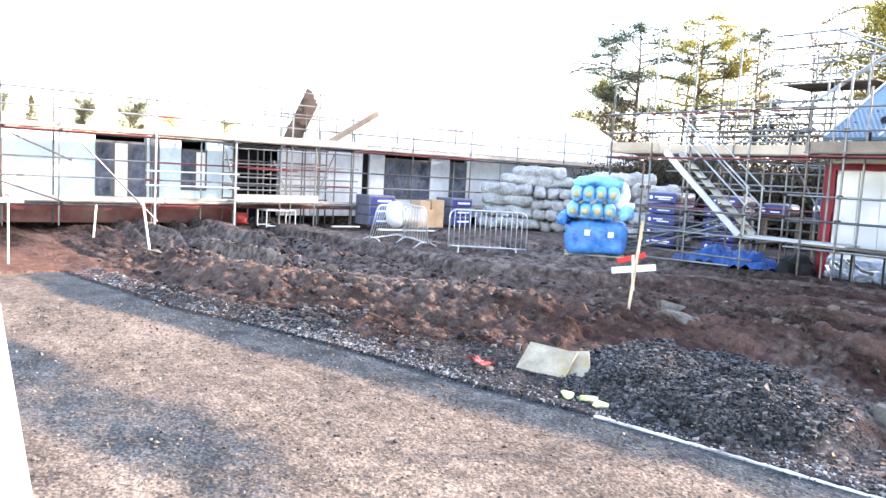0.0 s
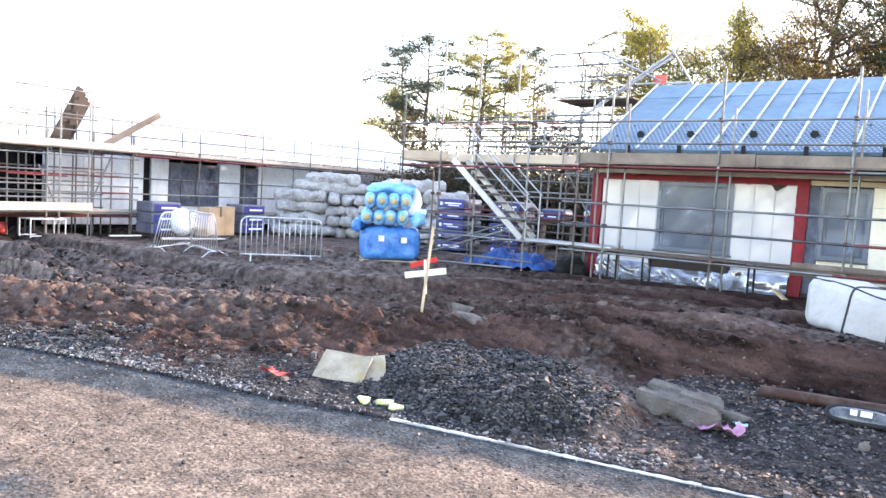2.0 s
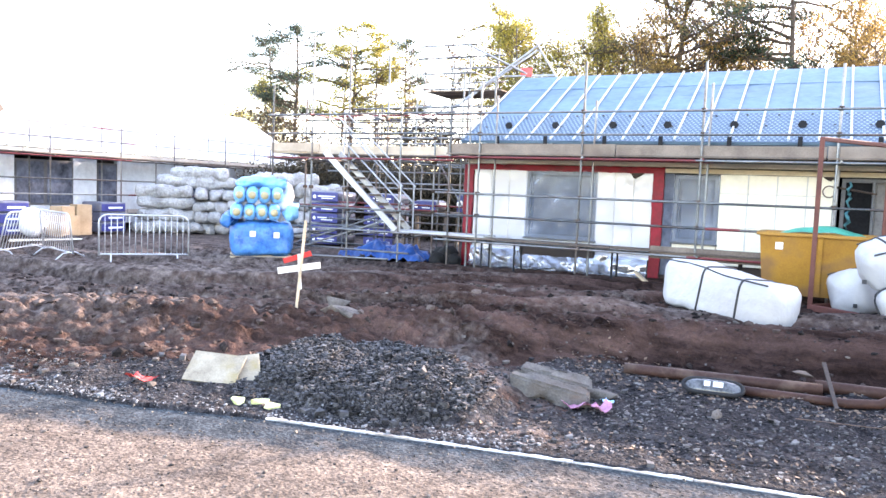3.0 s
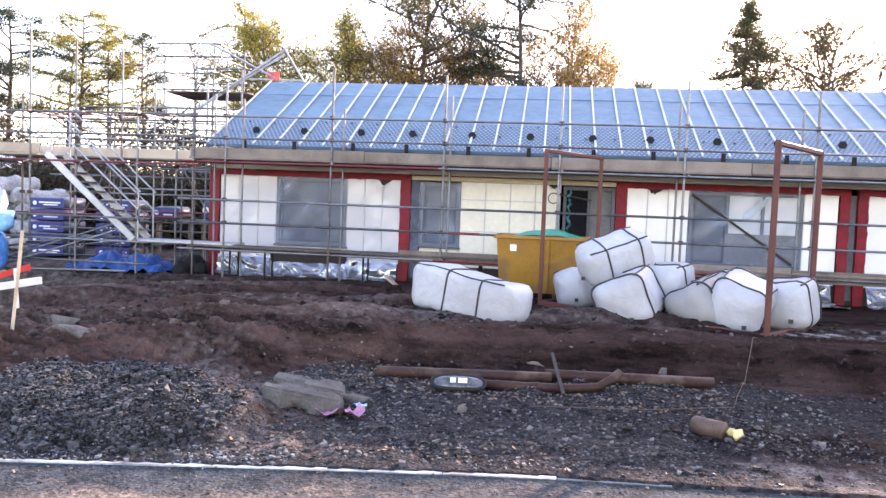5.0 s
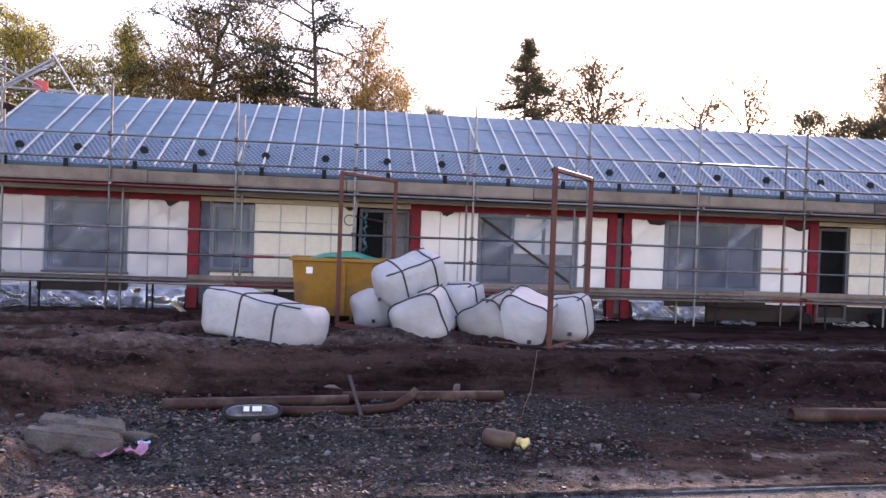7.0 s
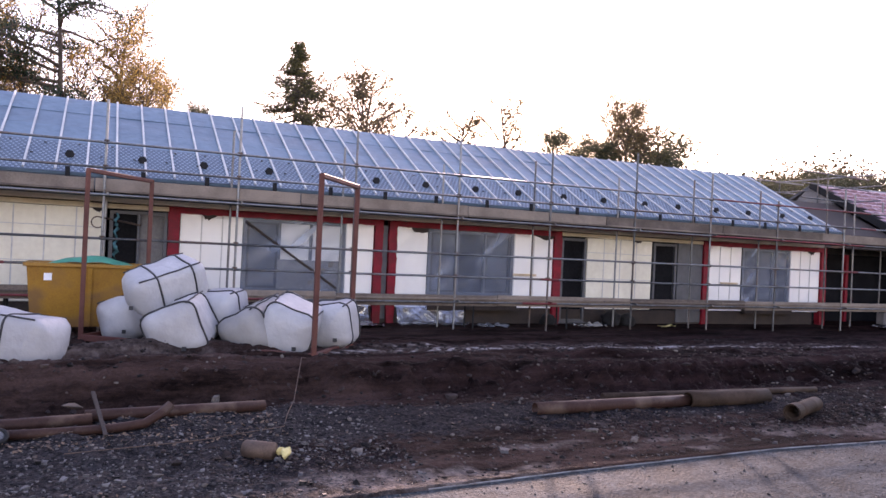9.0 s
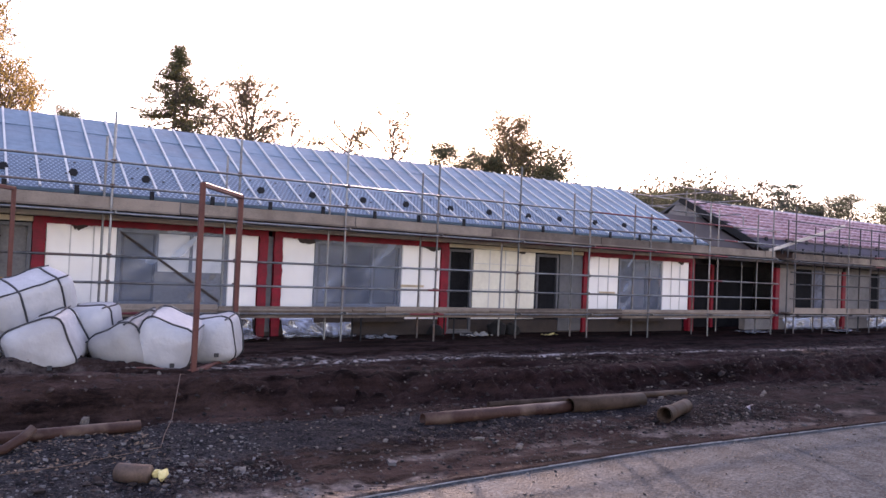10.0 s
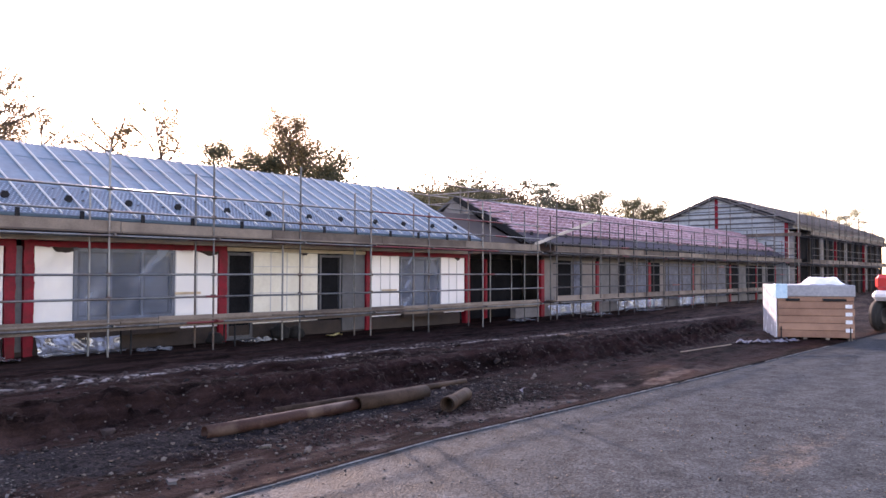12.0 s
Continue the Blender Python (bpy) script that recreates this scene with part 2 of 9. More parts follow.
    lk.new(grains.outputs["Result"], bsdf.inputs["Base Color"])
    return m


def polythene(name, tint, low, high, scale=1.6, relief=0.9, streaky=False, metal=0.0):
    """Clear crumpled sheeting: partly see-through, with sharp shiny creases."""
    m = bpy.data.materials.new(name)
    m.use_nodes = True
    nd, lk = m.node_tree.nodes, m.node_tree.links
    bsdf, out = nd["Principled BSDF"], nd["Material Output"]
    geo = nd.new("ShaderNodeNewGeometry")
    mp = nd.new("ShaderNodeMapping")
    mp.inputs["Scale"].default_value = (0.75, 1.0, 2.0)
    turn = nd.new("ShaderNodeMapping")
    turn.inputs["Rotation"].default_value = (0.2, 0.85, 0.2)
    lk.new(geo.outputs["Position"], turn.inputs["Vector"])
    lk.new(turn.outputs[0], mp.inputs["Vector"])
    folds = nd.new("ShaderNodeTexNoise")
    folds.noise_type = "RIDGED_MULTIFRACTAL"
    folds.inputs["Scale"].default_value = scale
    folds.inputs["Detail"].default_value = 5
    lk.new(mp.outputs[0], folds.inputs["Vector"])
    cloud = nd.new("ShaderNodeTexNoise")
    cloud.inputs["Scale"].default_value = 1.3
    lk.new(geo.outputs["Position"], cloud.inputs["Vector"])
    # streaky: crease glints are painted as whiter, more opaque streaks
    rng = nd.new("ShaderNodeMapRange")
    rng.inputs["From Min"].default_value, rng.inputs["From Max"].default_value = 0.35, 0.68
    rng.inputs["To Min"].default_value, rng.inputs["To Max"].default_value = low, high
    lk.new((folds if streaky else cloud).outputs["Fac"], rng.inputs["Value"])
    if streaky:
        rng.inputs["From Min"].default_value, rng.inputs["From Max"].default_value = 0.0, 0.75
    bsdf.inputs["Base Color"].default_value = (*tint, 1)
    bsdf.inputs["Roughness"].default_value = 0.22
    bsdf.inputs["Metallic"].default_value = metal
    bsdf.inputs["Specular IOR Level"].default_value = 0.9
    b = nd.new("ShaderNodeBump")
    some = nd.new("ShaderNodeMapRange")
    some.inputs["From Min"].default_value, some.inputs["From Max"].default_value = 0.42, 0.62
    some.inputs["To Min"].default_value, some.inputs["To Max"].default_value = relief * 0.12, relief
    lk.new(cloud.outputs["Fac"], some.inputs["Value"])
    lk.new(some.outputs[0], b.inputs["Strength"])
    b.inputs["Distance"].default_value = 0.05
    lk.new(folds.outputs["Fac"], b.inputs["Height"])
    lk.new(b.outputs[0], bsdf.inputs["Normal"])
    clear = nd.new("ShaderNodeBsdfTransparent")
    clear.inputs["Color"].default_value = (0.90, 0.92, 0.94, 1)
    mx = nd.new("ShaderNodeMixShader")
    lk.new(rng.outputs[0], mx.inputs[0])
    lk.new(clear.outputs[0], mx.inputs[1])
    lk.new(bsdf.outputs[0], mx.inputs[2])
    lk.new(mx.outputs[0], out.inputs["Surface"])
    return m


M = {}
M["clear_sheet"] = polythene("clear_window_sheeting", (0.36, 0.45, 0.60), 0.20, 0.74, 1.3, 0.8, True)
M["clear_skirt"] = polythene("clear_plinth_sheeting", (0.70, 0.73, 0.79), 0.40, 1.0, 2.2, 1.0, True, 0.75)
M["cream_board"] = surface("cream_faced_wall_board", (0.66, 0.61, 0.48), (0.84, 0.80, 0.66), 0.35, 0.8, 9, 0.2, stain=(1.1, 0.3, (0.52, 0.46, 0.36)), bump_dist=0.02, spec=0.7)
M["glass_dark"] = surface("dark_window_glass", (0.022, 0.028, 0.038), (0.055, 0.066, 0.084), 0.3, 0.8, 6, 0.05, spec=0.3)
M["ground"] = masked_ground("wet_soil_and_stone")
M["road"] = muddy_road("muddy_asphalt")
M["kerb_dull"] = surface("dusty_concrete_edging", (0.14, 0.14, 0.138), (0.40, 0.40, 0.39), 0.85, 6, 60, 0.5, stain=(2.6, 0.8, (0.16, 0.12, 0.09)))
M["kerb"] = surface("concrete_edging", (0.36, 0.36, 0.35), (0.72, 0.72, 0.70), 0.85, 6, 60, 0.5, stain=(2.6, 0.8, (0.16, 0.12, 0.09)))
M["stone"] = surface("crushed_stone", (0.0048, 0.0047, 0.005), (0.080, 0.078, 0.080), 0.55, 6, 50, 0.3, island=0.75, spec=0.22)
M["clod"] = surface("soil_clod", (0.009, 0.0065, 0.0056), (0.090, 0.066, 0.058), 0.9, 6, 40, 0.6, island=0.6, spec=0.15)
M["pale_stone"] = surface("pale_stone", (0.05, 0.043, 0.038), (0.20, 0.175, 0.155), 0.85, 5, 40, 0.6, stain=(3, 0.6, (0.13, 0.09, 0.07)), spec=0.15)
M["membrane"] = polythene("white_wall_membrane", (0.84, 0.83, 0.80), 0.985, 1.0, 1.6, 0.32)
M["membrane_grey"] = polythene("silvery_wall_membrane", (0.50, 0.51, 0.54), 0.985, 1.0, 1.7, 0.42)
# cross terrace walls: shade put into a greyer, bluer membrane colour
M["membrane_shaded"] = surface("shaded_wall_membrane", (0.46, 0.50, 0.54), (0.70, 0.75, 0.79), 0.4, 0.9, 9, 0.35, stain=(1.3, 0.3, (0.30, 0.28, 0.26)), bump_dist=0.03, spec=0.4)
M["membrane_blue"] = surface("pale_blue_wall_membrane", (0.42, 0.53, 0.57), (0.62, 0.74, 0.78), 0.45, 0.9, 9, 0.3, bump_dist=0.03)
M["red"] = surface("red_painted_frame", (0.13, 0.006, 0.014), (0.32, 0.012, 0.026), 0.5, 3, 40, 0.2, stain=(4, 0.5, (0.12, 0.015, 0.015)), spec=0.25)
M["frame_dark"] = surface("dark_grey_window_frame", (0.045, 0.048, 0.055), (0.10, 0.105, 0.115), 0.45, 4, 50, 0.1)
M["sheeted"] = surface("polythene_covered_glass", (0.018, 0.023, 0.036), (0.15, 0.175, 0.235), 0.4, 1.6, 7, 0.35, bump_dist=0.04, spec=0.12)
# shade inside rooms and recesses is put into this near-black colour
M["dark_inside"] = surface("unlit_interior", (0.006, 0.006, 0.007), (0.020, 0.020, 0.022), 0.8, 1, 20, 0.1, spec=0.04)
M["grey_board"] = surface("grey_sheathing", (0.115, 0.11, 0.108), (0.235, 0.225, 0.215), 0.8, 1, 20, 0.2, spec=0.05)
M["foil"] = surface("crumpled_polythene", (0.10, 0.11, 0.13), (0.62, 0.64, 0.68), 0.13, 2.5, 9, 0.8, metal=0.6, bump_dist=0.04)
M["timber"] = surface("raw_timber", (0.36, 0.26, 0.16), (0.66, 0.52, 0.36), 0.75, 2, 50, 0.25, obvar=0.25)
M["cream"] = surface("cream_soffit_timber", (0.55, 0.47, 0.34), (0.78, 0.70, 0.55), 0.7, 1.5, 40, 0.2)
M["plank"] = surface("weathered_scaffold_board", (0.095, 0.074, 0.062), (0.28, 0.225, 0.18), 0.85, 1.6, 45, 0.35, obvar=0.5, stain=(0.9, 0.5, (0.10, 0.07, 0.055)), spec=0.2)
M["plank_new"] = surface("new_scaffold_board", (0.38, 0.29, 0.21), (0.60, 0.49, 0.37), 0.8, 1.6, 45, 0.3, obvar=0.4)
M["tube"] = surface("galvanised_tube", (0.065, 0.07, 0.074), (0.235, 0.245, 0.25), 0.42, 5, 40, 0.1, metal=0.75, obvar=0.5, stain=(1.1, 0.6, (0.16, 0.09, 0.065)))
M["tube_red"] = surface("red_oxide_tube", (0.10, 0.014, 0.017), (0.20, 0.028, 0.03), 0.5, 5, 40, 0.15, obvar=0.3)
M["coupler"] = surface("rusty_coupler", (0.045, 0.034, 0.028), (0.15, 0.10, 0.075), 0.6, 8, 60, 0.3, metal=0.5, obvar=0.4, spec=0.25)
M["steel_rust"] = surface("rust_red_steel", (0.075, 0.025, 0.020), (0.175, 0.062, 0.046), 0.6, 4, 50, 0.25, stain=(2, 0.5, (0.10, 0.04, 0.03)), spec=0.25)
M["aluminium"] = surface("aluminium", (0.26, 0.27, 0.28), (0.46, 0.47, 0.48), 0.45, 4, 40, 0.05, metal=0.8)
M["black"] = surface("black_plastic", (0.004, 0.004, 0.005), (0.012, 0.012, 0.013), 0.85, 5, 50, 0.1)
M["bag"] = surface("white_woven_bag", (0.36, 0.36, 0.365), (0.48, 0.475, 0.47), 0.45, 1.4, 7, 0.7, stain=(0.9, 0.4, (0.27, 0.24, 0.215)), bump_dist=0.05)
# greyer copy of the white bag: its shade is in the colour
M["bag_shaded"] = surface("shaded_woven_bag", (0.24, 0.235, 0.225), (0.32, 0.31, 0.295), 0.5, 1.4, 7, 0.7, stain=(1.3, 0.5, (0.26, 0.22, 0.19)), bump_dist=0.03)
M["bag_grey"] = surface("grey_wrapped_bale", (0.25, 0.245, 0.24), (0.55, 0.535, 0.51), 0.4, 4.0, 16, 1.0, stain=(2.6, 0.6, (0.17, 0.15, 0.135)), bump_dist=0.06)
M["strap"] = surface("black_strap", (0.012, 0.012, 0.013), (0.04, 0.04, 0.042), 0.6, 6, 60, 0.1)
M["skip"] = surface("yellow_skip_paint", (0.24, 0.10, 0.006), (0.42, 0.20, 0.012), 0.5, 2, 40, 0.15, stain=(2.0, 0.75, (0.16, 0.075, 0.03)))
M["green"] = surface("green_sheet", (0.01, 0.20, 0.13), (0.04, 0.42, 0.28), 0.4, 3, 30, 0.3)
M["pipe"] = surface("brown_drain_pipe", (0.030, 0.014, 0.011), (0.070, 0.035, 0.026), 0.5, 2, 40, 0.1, stain=(2.5, 0.6, (0.17, 0.12, 0.09)), spec=0.15)
M["pipe_pale"] = surface("muddy_drain_pipe", (0.025, 0.016, 0.011), (0.066, 0.042, 0.029), 0.6, 3, 40, 0.2, stain=(3, 0.45, (0.085, 0.055, 0.042)), spec=0.08)
M["concrete"] = surface("broken_concrete", (0.050, 0.046, 0.042), (0.165, 0.150, 0.135), 0.85, 4, 50, 0.6, stain=(3, 0.5, (0.12, 0.09, 0.07)), bump_dist=0.02, spec=0.15)
M["ply"] = surface("dirty_plywood", (0.20, 0.165, 0.115), (0.42, 0.365, 0.27), 0.7, 5, 60, 0.2, stain=(4, 0.7, (0.27, 0.205, 0.075)))
M["pale_wood"] = surface("pale_stake_timber", (0.62, 0.56, 0.45), (0.84, 0.79, 0.68), 0.7, 3, 60, 0.2)
M["blue"] = surface("blue_polythene", (0.003, 0.035, 0.17), (0.012, 0.11, 0.40), 0.42, 2, 12, 0.5, bump_dist=0.03)
M["blue_wrap"] = surface("bright_blue_wrap", (0.010, 0.085, 0.34), (0.075, 0.31, 0.68), 0.3, 3, 14, 0.7, bump_dist=0.04)
M["roll_end"] = surface("tan_roll_end", (0.34, 0.27, 0.14), (0.62, 0.52, 0.32), 0.9, 8, 60, 0.5)
M["blue_pale"] = surface("pale_blue_film", (0.05, 0.32, 0.62), (0.30, 0.62, 0.86), 0.3, 2.5, 12, 0.4, bump_dist=0.03)
M["yellow"] = surface("yellow_insulation", (0.55, 0.42, 0.12), (0.80, 0.70, 0.36), 0.9, 8, 60, 0.5)
M["purple"] = surface("printed_blue_pack", (0.016, 0.020, 0.12), (0.045, 0.055, 0.24), 0.4, 3, 30, 0.1)
# the packs' shade is put into this darker wrap colour
M["wrap_dull"] = surface("darkened_shrink_wrap", (0.06, 0.065, 0.10), (0.17, 0.18, 0.23), 0.4, 2.5, 12, 0.4, stain=(3, 0.5, (0.16, 0.14, 0.13)), bump_dist=0.03)
M["wrap"] = surface("white_shrink_wrap", (0.62, 0.63, 0.66), (0.86, 0.87, 0.89), 0.25, 2.5, 12, 0.4, bump_dist=0.03)
M["card"] = surface("brown_cardboard", (0.34, 0.22, 0.12), (0.55, 0.39, 0.24), 0.8, 2, 40, 0.1)
M["roof_blue"] = surface("blue_roof_membrane", (0.072, 0.130, 0.180), (0.145, 0.232, 0.300), 0.5, 0.7, 5, 0.4, bump_dist=0.04, spec=0.4)
M["roof_white"] = surface("pale_roof_membrane", (0.70, 0.66, 0.60), (0.88, 0.84, 0.78), 0.4, 0.7, 5, 0.3, bump_dist=0.04)
M["bubble"] = surface("bubbled_eaves_sheet", (0.060, 0.098, 0.140), (0.105, 0.162, 0.215), 0.6, 1.5, 30, 0.3)
M["batten"] = surface("pale_batten", (0.46, 0.46, 0.45), (0.68, 0.67, 0.64), 0.75, 2, 50, 0.2, obvar=0.2)
M["tile"] = surface("red_roof_tile", (0.24, 0.135, 0.155), (0.50, 0.33, 0.365), 0.6, 2, 40, 0.3, island=0.35)
M["tile_dark"] = surface("dark_roof_tile", (0.05, 0.042, 0.042), (0.11, 0.095, 0.095), 0.6, 2, 40, 0.3, island=0.35)
M["bark"] = surface("tree_bark", (0.045, 0.035, 0.028), (0.14, 0.105, 0.08), 0.9, 3, 30, 0.6)
M["pink"] = surface("pink_cloth", (0.30, 0.10, 0.18), (0.55, 0.28, 0.38), 0.8, 8, 60, 0.3)
M["redrag"] = surface("red_plastic_scrap", (0.38, 0.025, 0.025), (0.55, 0.075, 0.065), 0.5, 8, 60, 0.3)
M["white"] = surface("white_paint", (0.78, 0.78, 0.78), (0.88, 0.88, 0.88), 0.4, 2, 30, 0.05)
M["tyre"] = surface("rubber_tyre", (0.012, 0.012, 0.012), (0.035, 0.033, 0.03), 0.85, 6, 60, 0.3)
M["vehicle_red"] = surface("red_vehicle_paint", (0.55, 0.02, 0.02), (0.68, 0.05, 0.04), 0.3, 2, 30, 0.03)
M["fallen"] = leafy("fallen_leaves", (0.034, 0.020, 0.013), (0.20, 0.125, 0.075), 0.12)
M["pine"] = leafy("pine_needles", (0.012, 0.032, 0.022), (0.055, 0.085, 0.045), 0.3)
M["pale_gravel"] = surface("pale_gravel", (0.040, 0.042, 0.046), (0.225, 0.235, 0.247), 0.75, 6, 50, 0.3, island=0.8, spec=0.2)
# paler copy of the clod, with sunlight put into its colour
M["clod_pale"] = surface("pale_clod", (0.030, 0.023, 0.020), (0.14, 0.108, 0.093), 0.95, 6, 40, 0.6, island=0.6, spec=0.1)
M["chip_grey"] = surface("grey_chips", (0.020, 0.019, 0.020), (0.175, 0.167, 0.164), 0.85, 6, 50, 0.3, island=0.8, spec=0.1)
# darker copy of the clod, matching the shade painted into the bank
M["clod_dark"] = surface("dark_clod", (0.004, 0.003, 0.003), (0.050, 0.034, 0.030), 0.8, 6, 40, 0.6, island=0.5, spec=0.25)
M["plank_pale"] = surface("bleached_scaffold_board", (0.34, 0.30, 0.26), (0.58, 0.53, 0.47), 0.8, 1.6, 45, 0.3, obvar=0.4, stain=(1.2, 0.4, (0.20, 0.15, 0.12)))
M["pine_mix"] = leafy("brownish_pine_needles", (0.04, 0.050, 0.024), (0.19, 0.165, 0.06), 0.45)
M["pine_gold"] = leafy("golden_green_foliage", (0.12, 0.12, 0.03), (0.42, 0.36, 0.06), 0.48)
M["autumn"] = leafy("autumn_orange_leaves", (0.15, 0.095, 0.032), (0.50, 0.33, 0.09), 0.5)
M["brown_leaf"] = leafy("brown_dry_leaves", (0.13, 0.08, 0.04), (0.38, 0.24, 0.11), 0.5)
M["scrub"] = leafy("dull_green_scrub", (0.035, 0.042, 0.024), (0.125, 0.125, 0.062), 0.40)
M["scrub_brown"] = leafy("brown_green_foliage", (0.08, 0.062, 0.034), (0.26, 0.19, 0.09), 0.55)
M["thicket"] = leafy("dark_brown_thicket", (0.020, 0.015, 0.009), (0.10, 0.072, 0.036), 0.25)


# ---- building blocks ----
WORLD_OF = {}


def thing(name, at, label, category, group="", kind="", turn=0.0):
    ob = new(name)
    ob.empty_display_size = 0.2
    ob.matrix_basis = pose(*at, 0, 0, turn)
    WORLD_OF[ob] = ob.matrix_basis.copy()
    return tagged(ob, label, category, group, kind)


def put(name, mesh, material, parent=None, m=None, label="", local=False):
    """Links a mesh as one object under parent, at the world pose m (or at a pose within its parent, with local)."""
    ob = new(name, mesh)
    if material and not mesh.materials:
        mesh.materials.append(material)
    m = m or Matrix()
    if parent:
        base = WORLD_OF[parent]
        if local:
            m = base @ m
        ob.parent = parent
        ob.matrix_parent_inverse = base.inverted()
    ob.matrix_basis = m
    WORLD_OF[ob] = m.copy()
    if label:
        ob["label"] = label
    return ob


def mesh_of(name, bm, smooth=False):
    me = bpy.data.meshes.new(name)
    bm.normal_update()
    bm.to_mesh(me)
    bm.free()
    if smooth:
        me.polygons.foreach_set("use_smooth", [True] * len(me.polygons))
    return me


def part(name, bm, material, parent, label="", smooth=False, local=False):
    return put(name, mesh_of(name, bm, smooth), material, parent, None, label, local)


def raw(name, verts, faces, smooth=False):
    me = bpy.data.meshes.new(name)
    me.from_pydata([tuple(v) for v in verts], [], faces)
    if smooth:
        me.polygons.foreach_set("use_smooth", [True] * len(me.polygons))
    me.update()
    return me


def add_box(bm, x0, x1, y0, y1, z0, z1, m=None):
    pts = [(x, y, z) for x in (x0, x1) for y in (y0, y1) for z in (z0, z1)]
    vs = [bm.verts.new(m @ Vector(p) if m else p) for p in pts]
    for f in ((0, 1, 3, 2), (4, 6, 7, 5), (0, 4, 5, 1), (2, 3, 7, 6), (0, 2, 6, 4), (1, 5, 7, 3)):
        bm.faces.new([vs[i] for i in f])
    return vs


BOXES = {}


def chamfer_box(sx, sy, sz, c):
    """A box about its centre with chamfered edges; the mesh is shared by equal sizes."""
    bm = bmesh.new()
    add_box(bm, -sx / 2, sx / 2, -sy / 2, sy / 2, -sz / 2, sz / 2)
    bmesh.ops.bevel(bm, geom=list(bm.edges), offset=c, segments=1, affect="EDGES")
    return bm


def box_at(name, x0, x1, y0, y1, z0, z1, material, parent, c=0.006, label="", turn=None):
    sx, sy, sz = abs(x1 - x0), abs(y1 - y0), abs(z1 - z0)
    key = (round(sx, 3), round(sy, 3), round(sz, 3), material.name)
    if key not in BOXES:
        BOXES[key] = mesh_of(name, chamfer_box(sx, sy, sz, min(c, min(sx, sy, sz) * 0.3)))
    m = Matrix.Translation(((x0 + x1) / 2, (y0 + y1) / 2, (z0 + z1) / 2))
    if turn:
        m = m @ turn
    return put(name, BOXES[key], material, parent, m, label)


TUBES = {}


def tube(name, p, q, r, material, parent, label="", seg=8):
    """A straight tube from p to q; equal materials share one unit mesh."""
    p, q = Vector(p), Vector(q)
    key = (material.name, seg)
    if key not in TUBES:
        bm = bmesh.new()
        bmesh.ops.create_cone(bm, cap_ends=True, segments=seg, radius1=1, radius2=1, depth=1)
        me = mesh_of("tube", bm)
        me.polygons.foreach_set("use_smooth", [len(f.vertices) == 4 for f in me.polygons])
        TUBES[key] = me
    d = q - p
    m = Matrix.Translation((p + q) / 2) @ d.to_track_quat("Z", "Y").to_matrix().to_4x4() @ Matrix.Diagonal((r, r, d.length, 1))
    return put(name, TUBES[key], material, parent, m, label)


def beam(name, p, q, w, h, material, parent, label=""):
    """A chamfered bar from p to q, w wide and h high."""
    p, q = Vector(p), Vector(q)
    d = q - p
    me = mesh_of(name, chamfer_box(w, h, d.length, min(w, h) * 0.12))
    m = Matrix.Translation((p + q) / 2) @ d.to_track_quat("Z", "Y").to_matrix().to_4x4()
    return put(name, me, material, parent, m, label)


def path_tube(pts, radii, seg=8, closed=False, squash=None):
    """Vertices and faces of a tube along points, with a radius at each."""
    pts = [Vector(p) for p in pts]
    n = len(pts)
    if not hasattr(radii, "__len__"):
        radii = [radii] * n
    verts, faces = [], []
    for i, p in enumerate(pts):
        a = pts[(i - 1) % n] if (closed or i > 0) else p
        b = pts[(i + 1) % n] if (closed or i < n - 1) else p
        d = (b - a).normalized()
        side = d.cross(Vector((0, 0, 1)))
        side = side.normalized() if side.length > 0.05 else Vector((1, 0, 0))
        up = side.cross(d).normalized()
        for k in range(seg):
            t = 2 * math.pi * k / seg
            verts.append(p + side * math.cos(t) * radii[i] + up * math.sin(t) * radii[i])
    for i in range(n if closed else n - 1):
        j = (i + 1) % n
        for k in range(seg):
            l = (k + 1) % seg
            faces.append((i * seg + k, i * seg + l, j * seg + l, j * seg + k))
    if not closed:
        faces.append(tuple(range(seg - 1, -1, -1)))
        faces.append(tuple((n - 1) * seg + k for k in range(seg)))
    return verts, faces


def hash_noise(x, y, seed=0):
    """Smooth value noise on numpy arrays, -1 to 1."""
    xi, yi = np.floor(x), np.floor(y)
    fx, fy = x - xi, y - yi
    fx, fy = fx * fx * (3 - 2 * fx), fy * fy * (3 - 2 * fy)

    def h(a, b):
        v = np.sin(a * 127.1 + b * 311.7 + seed * 74.7) * 43758.5453
        return (v - np.floor(v)) * 2 - 1

    return (h(xi, yi) * (1 - fx) + h(xi + 1, yi) * fx) * (1 - fy) + (h(xi, yi + 1) * (1 - fx) + h(xi + 1, yi + 1) * fx) * fy


def fbm(x, y, octaves=4, seed=0):
    total, amp = 0.0, 1.0
    for o in range(octaves):
        total = total + hash_noise(x * 2 ** o + o * 17.3, y * 2 ** o - o * 9.1, seed + o) * amp
        amp *= 0.5
    return total


def smooth(a, b, v):
    t = np.clip((v - a) / (b - a), 0, 1)
    return t * t * (3 - 2 * t)


# ---- ground ----
def road_edge(x):
    return np.interp(x, [-20, -14.5, -13.0, -10.4, -8.84, -7.3, -5.0, -3.85, -1.5, 0.4, 2.7, 5.0, 8.0, 15, 24.5, 45, 90],
                     [2.0, 3.1, 3.35, 3.75, 4.25, 4.68, 5.12, 5.45, 5.87, 6.17, 6.33, 6.5, 6.62, 6.28, 6.0, 5.2, 3.5])


